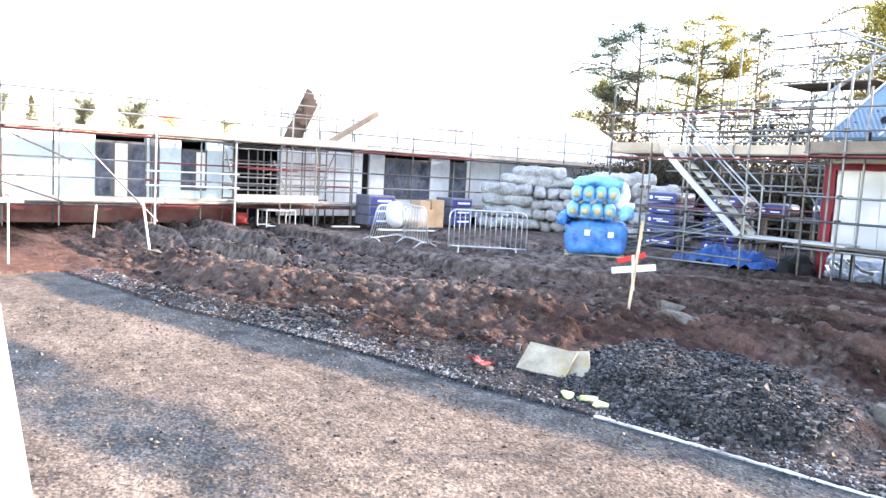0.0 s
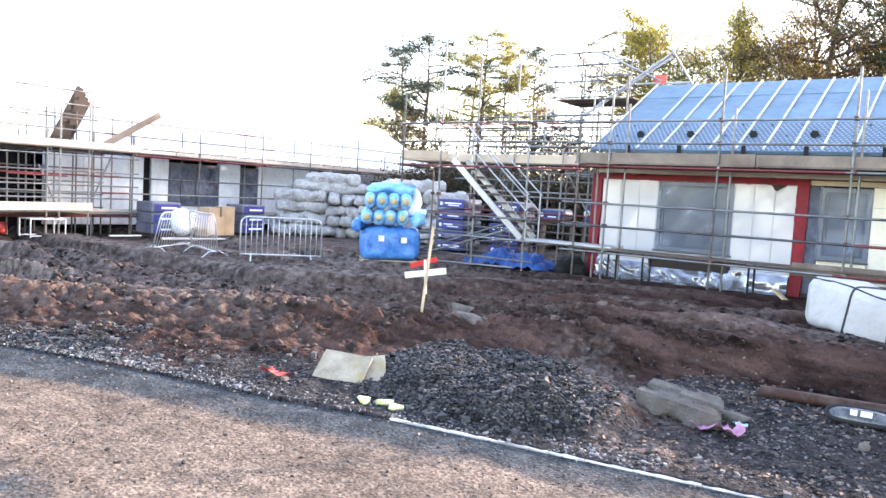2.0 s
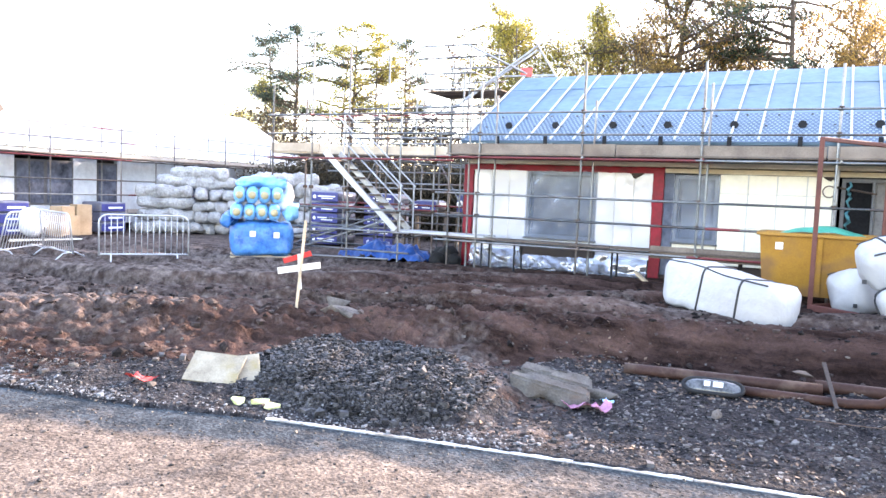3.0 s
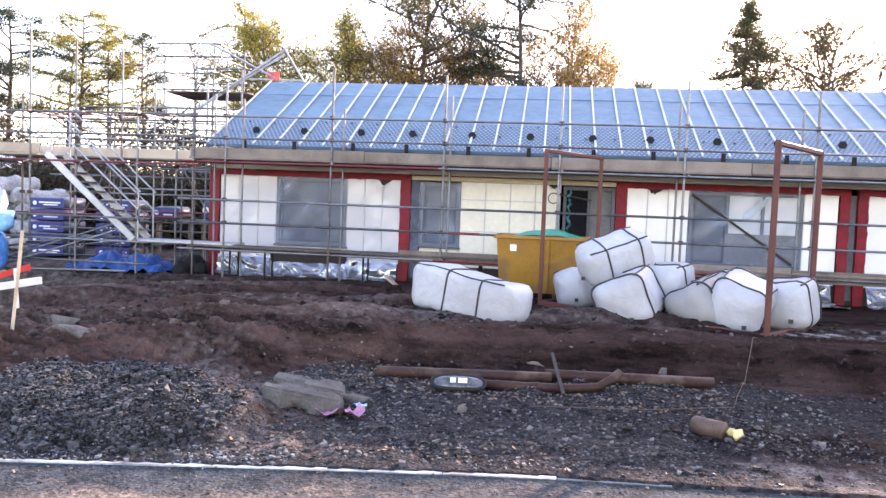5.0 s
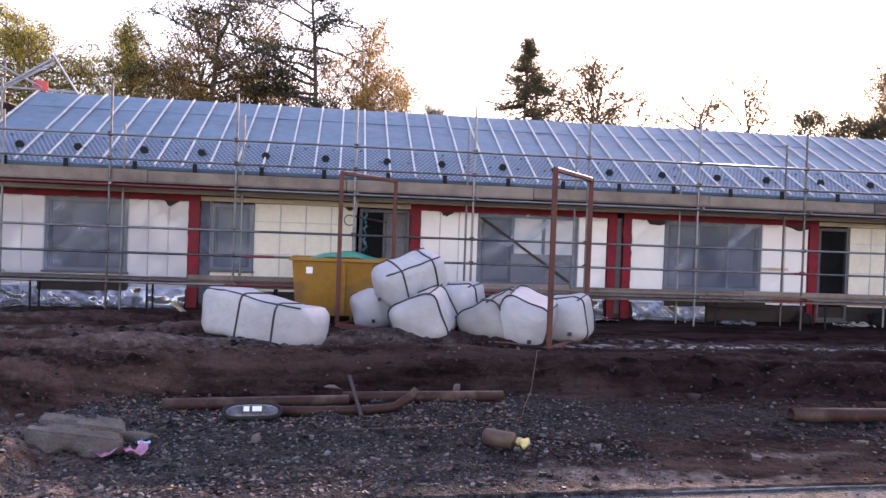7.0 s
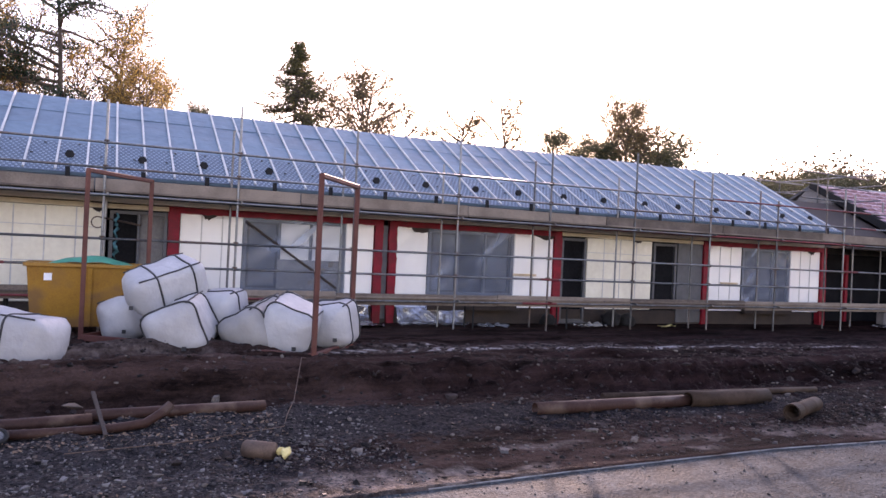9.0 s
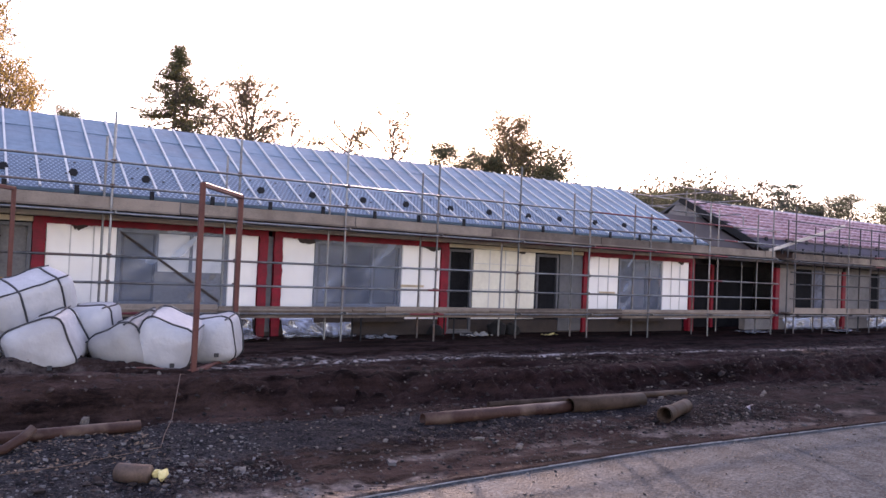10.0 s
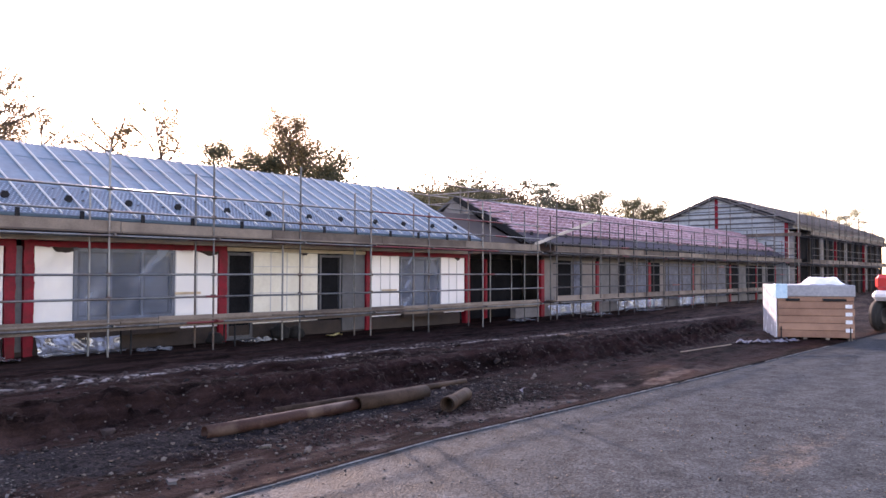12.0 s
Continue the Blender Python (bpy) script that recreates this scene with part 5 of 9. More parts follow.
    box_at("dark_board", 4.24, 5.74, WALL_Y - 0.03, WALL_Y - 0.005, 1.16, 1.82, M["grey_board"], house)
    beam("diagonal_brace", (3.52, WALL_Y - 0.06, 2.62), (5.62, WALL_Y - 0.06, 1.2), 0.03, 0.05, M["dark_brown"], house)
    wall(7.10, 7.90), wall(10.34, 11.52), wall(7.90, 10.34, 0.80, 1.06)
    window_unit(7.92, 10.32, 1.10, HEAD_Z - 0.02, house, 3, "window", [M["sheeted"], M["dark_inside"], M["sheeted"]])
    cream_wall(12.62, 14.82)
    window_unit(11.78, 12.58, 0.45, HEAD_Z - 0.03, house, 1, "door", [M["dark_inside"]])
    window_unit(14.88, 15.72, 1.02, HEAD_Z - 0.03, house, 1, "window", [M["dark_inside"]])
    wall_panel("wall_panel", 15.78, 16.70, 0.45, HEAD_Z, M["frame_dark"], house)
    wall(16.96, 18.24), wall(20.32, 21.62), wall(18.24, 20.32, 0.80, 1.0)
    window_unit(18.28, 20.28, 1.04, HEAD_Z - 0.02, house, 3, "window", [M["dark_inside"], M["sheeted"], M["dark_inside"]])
    for k, (a, b) in enumerate(((-7.2, -2.9), (7.1, 8.9), (5.2, 6.4), (2.2, 3.4))):
        foil_skirt(a, b, 0.36, 0.84, house, 3.0 + k * 7)
    # torn black edges of the sheeting under the head beam
    for k, (x, w, drop) in enumerate(((-3.25, 0.16, 0.15), (2.75, 0.16, 0.14), (7.75, 0.30, 0.20), (11.25, 0.38, 0.12), (21.2, 0.16, 0.14), (14.3, 0.14, 0.08), (0.55, 0.10, 0.10))):
        n = 9
        low = [(x + w * (1 - 2 * i / n), HEAD_Z - drop * (0.15 + 0.85 * math.sin(math.pi * i / n)) * (0.6 + 0.7 * abs(noise.noise((x * 3 + i * 0.9, k, 2.0))) * 1.6)) for i in range(n + 1)]
        rim = [(x - w, HEAD_Z + 0.004), (x + w, HEAD_Z + 0.004)] + low
        m = len(rim)
        v = [(p, WALL_Y - 0.028, q) for p, q in rim] + [(p, WALL_Y - 0.016, q) for p, q in rim]
        put("torn_flap", raw("torn_flap", v, [tuple(range(m)), tuple(range(2 * m - 1, m - 1, -1))] + [(i, i + m, (i + 1) % m + m, (i + 1) % m) for i in range(m)]), M["dark_brown"], house, None, "dark torn edge of the sheeting")
    for a, b, z in ((10.32, 11.02, 1.66), (17.42, 18.10, 1.62)):
        box_at("timber_strip", a, b, WALL_Y - 0.045, WALL_Y - 0.014, z - 0.03, z + 0.03, M["timber"], house)
    # roof
    roof = slab("roof", x0, x1, -0.42, SLOPE_LEN, 0.0, 0.05, M["roof_blue"], house, "blue-grey roof membrane with pale battens", 0.012)
    back = [(x, y, z) for dz in (0, -0.1) for x, y, z in ((x0, RIDGE_Y, RIDGE_Z + dz), (x1, RIDGE_Y, RIDGE_Z + dz), (x1, 23.4, EAVE_Z + dz), (x0, 23.4, EAVE_Z + dz))]
    put("roof_back", raw("roof_back", back, [(0, 1, 2, 3), (7, 6, 5, 4), (0, 4, 5, 1), (1, 5, 6, 2), (2, 6, 7, 3), (3, 7, 4, 0)]), M["roof_blue"], house)
    band = slab("eaves_sheet", x0 + 0.02, x1 - 0.02, -0.415, 1.12, 0.012, 0.008, M["bubble"], roof, "bubbled blue-grey eaves sheet", 0.003)
    for u0, u1 in ((1.12, 2.02), (2.9, 3.88)):
        slab("membrane_lap", x0 + 0.01, x1 - 0.01, u0, u1, 0.010, 0.006, M["roof_lap"], roof, "overlapping sheet of roof membrane", 0.006)
    x = x0 + 0.03
    while x < x1:
        if abs(x - x0 - 0.5665) > 0.1:
            beam("batten", roof_point(x, -0.36, 0.035), roof_point(x, SLOPE_LEN - 0.02, 0.035), 0.042, 0.035, M["batten"], roof)
        x += 0.5365
    for hx in HEX_X:
        hex_plate(hx, roof)
    # bubbles of the eaves sheet: small studs in a staggered grid
    v0 = np.array([(0.0, 0.0, 0.014)] + [(0.026 * math.cos(a), 0.026 * math.sin(a), 0.0) for a in np.arange(5) * 2 * math.pi / 5])
    f0 = np.array([(0, 1 + i, 1 + (i + 1) % 5) for i in range(5)])
    ca, sa = math.cos(SLOPE), math.sin(SLOPE)
    vv, ff, n = [], [], 0
    for r in range(16):
        for c in range(int((x1 - x0 - 0.2) / 0.1)):
            px = x0 + 0.1 + c * 0.1 + (0.05 if r % 2 else 0)
            o = roof_point(px, -0.36 + r * 0.093, 0.016)
            vv.append(np.stack([v0[:, 0] + o[0], v0[:, 1] * ca - v0[:, 2] * sa + o[1], v0[:, 1] * sa + v0[:, 2] * ca + o[2]], -1))
            ff.append(f0 + n)
            n += 6
    ob = put("bubble_sheet", raw("bubble_sheet", np.concatenate(vv), np.concatenate(ff).tolist(), False), M["bubble_top"], band)
    ob["kind"] = "stuff"
    # dark fixings in the membrane
    for i in range(46):
        for u in (0.36, 0.95):
            o = roof_point(x0 + 0.35 + i * 0.62 + (0.2 if u > 0.5 else 0), u + random.uniform(-0.05, 0.05), 0.03)
            box_at("fixing", o[0] - 0.024, o[0] + 0.024, o[1] - 0.02, o[1] + 0.02, o[2] - 0.012, o[2] + 0.014, M["frame_dark"], roof, 0.004)


M["roof_lap"] = surface("lapped_roof_membrane", (0.078, 0.145, 0.200), (0.160, 0.256, 0.328), 0.5, 0.9, 6, 0.4, bump_dist=0.04, spec=0.3)
M["bubble_top"] = surface("bubble_tops", (0.22, 0.30, 0.38), (0.36, 0.45, 0.53), 0.45, 2, 30, 0.0)
build_terrace()


# ---- terrace with red tiles beyond it, and the taller gabled block ----
def tiled_slope(name, x0, x1, u0, u1, material, parent, course=0.30, width=0.30, y0=EAVE_Y, z0=EAVE_Z, slope=SLOPE):
    """Overlapping courses of rolled tiles, joined into one part."""
    verts, faces = [], []
    ca, sa = math.cos(slope), math.sin(slope)
    rows, cols = int((u1 - u0) / course), int((x1 - x0) / width)
    for r in range(rows):
        for c in range(cols):
            xa = x0 + c * width + (width / 2 if r % 2 else 0)
            xb = min(xa + width - 0.02, x1)
            ua, ub = u0 + r * course, u0 + (r + 1) * course + 0.03
            lift = 0.11 + random.uniform(-0.012, 0.012)
            k = len(verts)
            for i in range(5):
                x = xa + (xb - xa) * i / 4
                roll = 0.045 * math.sin(math.pi * i / 4)
                for u, h in ((ua, lift - 0.085), (ua, lift + roll), (ub, 0.02 + roll)):
                    verts.append((x, y0 + u * ca - h * sa, z0 + u * sa + h * ca))
            for i in range(4):
                q = k + 3 * i
                faces += [(q + 1, q + 4, q + 5, q + 2), (q, q + 3, q + 4, q + 1)]
    ob = put(name, raw(name, verts, faces), material, parent)
    ob["kind"] = "stuff"
    return ob


M["beige_board"] = surface("dusty_beige_board", (0.15, 0.13, 0.118), (0.29, 0.258, 0.235), 0.8, 0.8, 20, 0.2, stain=(1.1, 0.4, (0.16, 0.13, 0.11)), spec=0.05)
# darker, less metallic copy of the tube
M["tube_dark"] = surface("darker_tube", (0.030, 0.030, 0.032), (0.12, 0.12, 0.122), 0.6, 5, 40, 0.1, metal=0.3, obvar=0.5, stain=(1.1, 0.5, (0.10, 0.06, 0.045)), spec=0.15)
M["eaves_grey"] = surface("purple_grey_eaves_sheet", (0.035, 0.030, 0.040), (0.085, 0.075, 0.092), 0.7, 1.5, 30, 0.3, spec=0.08)


def build_tiled_terrace():
    x0, x1 = 24.7, 57.6
    house = thing("tiled_terrace", (42, WALL_Y, BASE_Z), "unfinished single-storey terrace with a red tiled roof and sheeted walls", "house")
    posts = [22.9, 26.7, 31.3, 36.75, 42.4, 48.4, 53.5, 57.6]
    for x in posts[1:]:
        box_at("post", x - 0.12, x + 0.12, WALL_Y - 0.06, WALL_Y + 0.12, 0.3, HEAD_Z, M["red"], house, 0.01, "red-painted post")
    for a, b in zip(posts[1:-1], posts[2:]):
        # dark_inside panels paint unlit openings flat in the wall
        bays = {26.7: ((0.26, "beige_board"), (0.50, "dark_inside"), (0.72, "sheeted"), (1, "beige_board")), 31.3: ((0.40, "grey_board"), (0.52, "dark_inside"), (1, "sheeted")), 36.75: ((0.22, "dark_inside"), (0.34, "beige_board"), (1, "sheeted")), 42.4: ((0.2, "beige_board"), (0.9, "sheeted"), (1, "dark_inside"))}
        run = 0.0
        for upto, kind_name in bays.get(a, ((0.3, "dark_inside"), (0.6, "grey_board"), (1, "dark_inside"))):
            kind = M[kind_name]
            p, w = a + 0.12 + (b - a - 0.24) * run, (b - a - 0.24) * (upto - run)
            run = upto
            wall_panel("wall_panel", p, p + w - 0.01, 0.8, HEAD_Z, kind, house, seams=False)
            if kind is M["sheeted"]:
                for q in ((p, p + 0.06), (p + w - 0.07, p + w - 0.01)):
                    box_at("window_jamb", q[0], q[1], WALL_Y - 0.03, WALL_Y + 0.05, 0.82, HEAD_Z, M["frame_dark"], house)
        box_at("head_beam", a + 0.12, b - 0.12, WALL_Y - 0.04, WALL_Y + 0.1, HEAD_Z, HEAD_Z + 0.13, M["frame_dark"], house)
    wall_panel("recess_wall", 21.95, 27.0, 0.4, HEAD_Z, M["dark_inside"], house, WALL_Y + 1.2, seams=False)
    box_at("recess_post", 24.2, 24.32, WALL_Y + 1.0, WALL_Y + 1.15, 0.4, HEAD_Z, M["red"], house)
    bm = bmesh.new()
    add_box(bm, x0 + 0.2, x1 - 0.1, WALL_Y + 0.05, WALL_Y + 0.3, 0.1, 0.78)
    add_box(bm, 22.25, x1, 22.7, 22.9, 0.1, 3.4)
    part("plinth_and_back_wall", bm, M["grey_board"], house)
    box_at("soffit_board", 22.25, x1, WALL_Y - 0.42, WALL_Y + 0.1, 2.88, 2.98, M["plank"], house)
    # gable end above the link, sheeted and dark edged
    v = [(x0 + d, y, z) for d in (0, 0.12) for y, z in ((WALL_Y, 2.98), (22.7, 2.98), (RIDGE_Y, RIDGE_Z - 0.05))]
    put("gable_wall", raw("gable_wall", v, [(2, 1, 0), (3, 4, 5), (0, 1, 4, 3), (1, 2, 5, 4), (2, 0, 3, 5)]), M["grey_board"], house)
    beam("bargeboard", roof_point(x0 - 0.05, 0, -0.06), roof_point(x0 - 0.05, SLOPE_LEN, -0.06), 0.06, 0.24, M["black"], house)
    roof = slab("roof", x0, x1, -0.30, SLOPE_LEN, 0.0, 0.08, M["frame_dark"], house, "red tiled roof slope")
    back = [(x, y, z) for dz in (0, -0.1) for x, y, z in ((x0, RIDGE_Y, RIDGE_Z + dz), (x1, RIDGE_Y, RIDGE_Z + dz), (x1, 23.4, EAVE_Z + dz), (x0, 23.4, EAVE_Z + dz))]
    put("roof_back", raw("roof_back", back, [(0, 1, 2, 3), (7, 6, 5, 4), (0, 4, 5, 1), (1, 5, 6, 2), (2, 6, 7, 3), (3, 7, 4, 0)]), M["frame_dark"], house)
    tiled_slope("tiles", x0, x1, 0.5, SLOPE_LEN - 0.05, M["tile"], roof, 0.34, 0.42)
    slab("eaves_sheet", x0 + 0.05, x1, -0.28, 0.52, 0.02, 0.01, M["eaves_grey"], roof, "bubbled blue-grey eaves sheet")
    for i in range(24):
        hex_plate(x0 + 0.9 + i * 1.3, roof)
    # link roof between the two terraces: an unfinished lower slope
    slab("link_roof", 22.25, x0 - 0.1, 0.0, 2.6, -0.25, 0.08, M["dark_brown"], house, "unfinished membrane-covered link roof")
    for k, (a, b) in enumerate(((27, 30.6), (33, 38), (40, 44))):
        foil_skirt(a, b, 0.40, 0.85, house, 31.0 + k)


build_tiled_terrace()


def build_gabled_block():
    x0, x1, yf, yr, zr, ze = 58.2, 92.0, 16.2, 21.4, 8.0, 5.9
    block = thing("gabled_block", (70, yf, 0.4), "taller two-storey block with a dark roof and a sheeted gable", "house")
    wall_pts = ((yf, 0.2), (2 * yr - yf, 0.2), (2 * yr - yf, ze), (yr, zr), (yf, ze))
    v = [(x0 + d, y, z) for d in (0, 0.15) for y, z in wall_pts]
    put("gable_wall", raw("gable_wall", v, [(4, 3, 2, 1, 0), (5, 6, 7, 8, 9), (0, 1, 6, 5), (1, 2, 7, 6), (2, 3, 8, 7), (3, 4, 9, 8), (4, 0, 5, 9)]), M["sheeted_pale"], block)
    box_at("gable_post", x0 - 0.06, x0 - 0.005, yr - 0.12, yr + 0.12, ze - 0.3, zr - 0.1, M["red"], block)
    box_at("gable_post", x0 - 0.06, x0 - 0.005, yf, yf + 0.25, 3.0, ze, M["red"], block)
    for z in (3.4, 4.2, 5.0, 5.55, 5.9, 6.3, 6.7, 7.2):
        half = min(4.9, (zr - z) / (zr - ze) * 5.0)
        box_at("gable_rail", x0 - 0.05, x0 - 0.005, yr - half, yr + half, z, z + 0.09, M["frame_dark"], block)
    for s in (-1, 1):
        beam("bargeboard", (x0 - 0.25, yr, zr + 0.06), (x0 - 0.25, yr + s * 5.7, ze - 0.10), 0.08, 0.3, M["black"], block)
    sl = math.atan2(zr - ze, yr - yf)
    for s in (-1, 1):
        v = [(x, yr + s * d, zr + 0.12 - t - d * math.tan(sl)) for t in (0, 0.12) for x, d in ((x0 - 0.3, 0), (x1, 0), (x1, 5.7), (x0 - 0.3, 5.7))]
        put("roof", raw("roof", v, [(0, 1, 2, 3), (7, 6, 5, 4), (0, 4, 5, 1), (1, 5, 6, 2), (2, 6, 7, 3), (3, 7, 4, 0)]), M["tile_dark"], block)
    tiled_slope("tiles", x0 - 0.3, x1, 0.1, 6.0, M["tile_dark"], block, 0.34, 0.6, yf - 0.5, zr + 0.12 - 5.7 * math.tan(sl), sl)
    x = x0 + 0.3
    k = 0
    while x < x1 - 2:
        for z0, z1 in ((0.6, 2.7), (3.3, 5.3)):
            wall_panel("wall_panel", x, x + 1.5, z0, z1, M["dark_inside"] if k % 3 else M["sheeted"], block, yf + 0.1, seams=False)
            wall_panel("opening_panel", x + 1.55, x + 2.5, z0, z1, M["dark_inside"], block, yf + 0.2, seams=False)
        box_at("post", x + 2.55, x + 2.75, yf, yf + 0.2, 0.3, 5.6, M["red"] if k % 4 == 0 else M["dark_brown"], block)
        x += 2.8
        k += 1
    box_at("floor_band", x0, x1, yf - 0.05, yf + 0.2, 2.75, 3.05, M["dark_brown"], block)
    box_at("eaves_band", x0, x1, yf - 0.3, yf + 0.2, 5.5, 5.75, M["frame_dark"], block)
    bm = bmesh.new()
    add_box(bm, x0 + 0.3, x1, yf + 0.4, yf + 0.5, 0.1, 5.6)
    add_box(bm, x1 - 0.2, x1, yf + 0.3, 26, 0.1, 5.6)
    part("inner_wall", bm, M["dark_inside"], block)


M["sheeted_pale"] = surface("polythene_gable_sheet", (0.24, 0.28, 0.32), (0.48, 0.53, 0.57), 0.35, 0.5, 3, 0.4, bump_dist=0.05)
build_gabled_block()


# ---- scaffolding ----
COUPLER = {}


def coupler(p, parent):
    if "mesh" not in COUPLER:
        bm = bmesh.new()
        add_box(bm, -0.045, 0.045, -0.05, 0.045, -0.04, 0.04)
        add_box(bm, -0.02, 0.02, -0.075, -0.05, -0.02, 0.02)
        bmesh.ops.bevel(bm, geom=list(bm.edges), offset=0.008, segments=1, affect="EDGES")
        COUPLER["mesh"] = mesh_of("coupler", bm)
    return put("coupler", COUPLER["mesh"], M["coupler"], parent, Matrix.Translation(p) @ Matrix.Rotation(random.uniform(-0.3, 0.3), 4, "Z"))


def ledger_run(a, b, pts, parent, material_pick, length=6.3, r=0.024, name="ledger"):
    """A run of jointed tubes between two ends; pts gives the point at a distance along it."""
    s = a
    while s < b - 0.3:
        e = min(b, s + length * random.uniform(0.85, 1.0))
        if b - e < 1.0:
            e = b
        tube(name, pts(s - 0.12), pts(e + 0.1), r, material_pick(), parent)
        if s > a and random.random() < 0.45:
            w = random.uniform(0.25, 0.6)
            tube("sleeve", pts(s - w), pts(s + w * 0.6), r * 1.16, M["tube_red"], parent)
        s = e


def steel():
    return M["tube_red"] if random.random() < 0.12 else M["tube"]


def build_scaffold(name, label, frame_of, stations, tops, rail_heights, deck_heights, toe, ground, inner_gap=0.72, inner_tops=None, couplers=True, dark=False):
    """Tube-and-fitting scaffold along a straight line. frame_of(s, d, z): the point s metres along, d metres behind the outer row."""
    host = thing(name, frame_of((stations[0] + stations[-1]) / 2, 0, ground), label, "scaffolding")
    R = 0.0242
    pick = (lambda: M["tube_dark"] if random.random() < 0.8 else M["tube"]) if dark else steel
    upright = pick if dark else (lambda: M["tube"])
    a, b = stations[0], stations[-1]
    for i, s in enumerate(stations):
        top = tops[i % len(tops)]
        lean = random.uniform(-0.012, 0.012)
        tube("standard", frame_of(s + lean, 0, ground - 0.05), frame_of(s - lean, 0, top), R, upright(), host)
        it = (inner_tops or tops)[i % len(inner_tops or tops)]
        k = 0.27 - 0.47 * i / 7 if i < 8 else -0.2
        tube("standard", frame_of(s + k + lean, inner_gap, ground - 0.05), frame_of(s + k, inner_gap, it), R, upright(), host)
        for z in deck_heights:
            tube("transom", frame_of(s + 0.06, -0.16, z - 0.03), frame_of(s + 0.06, inner_gap + 0.16, z - 0.03), R, pick(), host)
        if couplers:
            for z in rail_heights:
                coupler(frame_of(s, 0, z), host)
    for z in rail_heights:
        ledger_run(a - 0.2, b + 0.2, lambda s, z=z: frame_of(s, -0.05, z + 0.012 * math.sin(s)), host, pick)
    for z in deck_heights:
        ledger_run(a - 0.2, b + 0.2, lambda s, z=z: frame_of(s, -0.05, z - 0.055), host, pick)
        ledger_run(a - 0.2, b + 0.2, lambda s, z=z: frame_of(s, inner_gap - 0.05, z - 0.055), host, pick)
        s = a - 0.1
        while s < b:
            e = min(s + 3.9, b + 0.2)
            for k in range(3):
                d = 0.05 + k * (0.232 if inner_gap > 0.65 else 0.16)
                p, q = frame_of(s + 0.01, d, z), frame_of(e - 0.01, d, z)
                beam("scaffold_board", (p[0], p[1], p[2] + 0.02 + random.uniform(0, 0.006)), (q[0], q[1], q[2] + 0.02), 0.225 if inner_gap > 0.65 else 0.155, 0.04, M["plank"], host)
            if toe.get(z):
                h, mat = toe[z]
                p, q = frame_of(s + 0.01, 0.045, z + 0.015 + h / 2), frame_of(e - 0.01, 0.045, z + 0.015 + h / 2 + random.uniform(-0.012, 0.012))
                vertical_board("toe_board", p, q, h, 0.038, mat, host)
            s += 3.9
    return host


def vertical_board(name, p, q, h, t, material, parent):
    """A board on edge from p to q."""
    p, q = Vector(p), Vector(q)
    d = q - p
    me = mesh_of(name, chamfer_box(d.length, t, h, 0.006))
    ang = math.atan2(d.y, d.x)
    return put(name, me, material, parent, Matrix.Translation((p + q) / 2) @ Matrix.Rotation(ang, 4, "Z") @ Matrix.Rotation(-math.atan2(d.z, math.hypot(d.x, d.y)), 4, "Y"))


# front of the blue-roofed terrace: outer row 15.6, inner row 16.3
main_scaffold = build_scaffold("scaffolding", "tube scaffolding with two board lifts along the blue-roofed terrace",
               lambda s, d, z: (s, 15.6 + d, z),
               [-7.22, -6.49, -4.13, -1.72, 0.65, 3.10, 5.55, 8.02, 10.50, 13.05, 15.60, 18.10, 20.87, 24.26],
               [4.05, 4.6, 4.95, 4.85, 4.72, 4.88, 4.65, 4.80, 4.70, 4.92, 4.6], [1.62, 2.12, 3.45, 3.92], [1.08, 2.985],
               {2.985: (0.235, M["plank"])}, 0.36, 0.46, [4.45, 4.35, 4.2, 4.5, 4.3])
sx = -2.6
while sx < 24:
    vertical_board("toe_board", (sx, 15.63, 1.07 + random.uniform(-0.02, 0.02)), (min(sx + 3.9, 24.4), 15.63, 1.07 + random.uniform(-0.02, 0.02)), 0.25, 0.038, M["plank"], main_scaffold)
    sx += 3.92
for sx in (-6.4, -5.6, -3.4, -2.2, -0.9, 0.2, 8.6, 11.2):
    for sy in (15.75, 16.2):
        tube("prop", (sx, sy, 0.34), (sx, sy, 1.04), 0.022, M["black"], main_scaffold)

build_scaffold("scaffolding", "tube scaffolding with board lifts along the tiled terrace",
               lambda s, d, z: (s, 15.6 + d, z),
               [25.6, 27.4, 29.1, 30.7, 32.2, 33.5, 35.4, 37.2, 38.9, 40.6, 42.3, 44.0, 45.8, 47.5, 49.3, 51.0, 52.8, 54.5, 57.5],
               [4.9, 4.2, 4.75, 4.4, 4.95, 4.1, 4.8], [1.62, 2.12, 2.55, 3.3, 3.62, 3.92, 4.35], [1.08, 2.985],
               {2.985: (0.235, M["plank"]), 1.08: (0.2, M["plank"])}, 0.36, 0.46, [4.45, 4.3, 4.5], couplers=False, dark=True)
build_scaffold("scaffolding", "taller tube scaffolding with three board lifts round the gabled block",
               lambda s, d, z: (s, 14.8 + d, z),
               [59.0, 61, 63, 65, 67, 69, 71.5, 74, 76.5, 79, 82, 85, 88],
               [7.3, 6.6, 7.1, 6.2, 7.4], [1.6, 2.1, 3.5, 4.0, 5.4, 5.9, 6.3, 6.8], [2.92, 4.95],
               {2.92: (0.28, M["plank"]), 4.95: (0.28, M["plank"])}, 0.36, 0.9, None, couplers=False, dark=True)


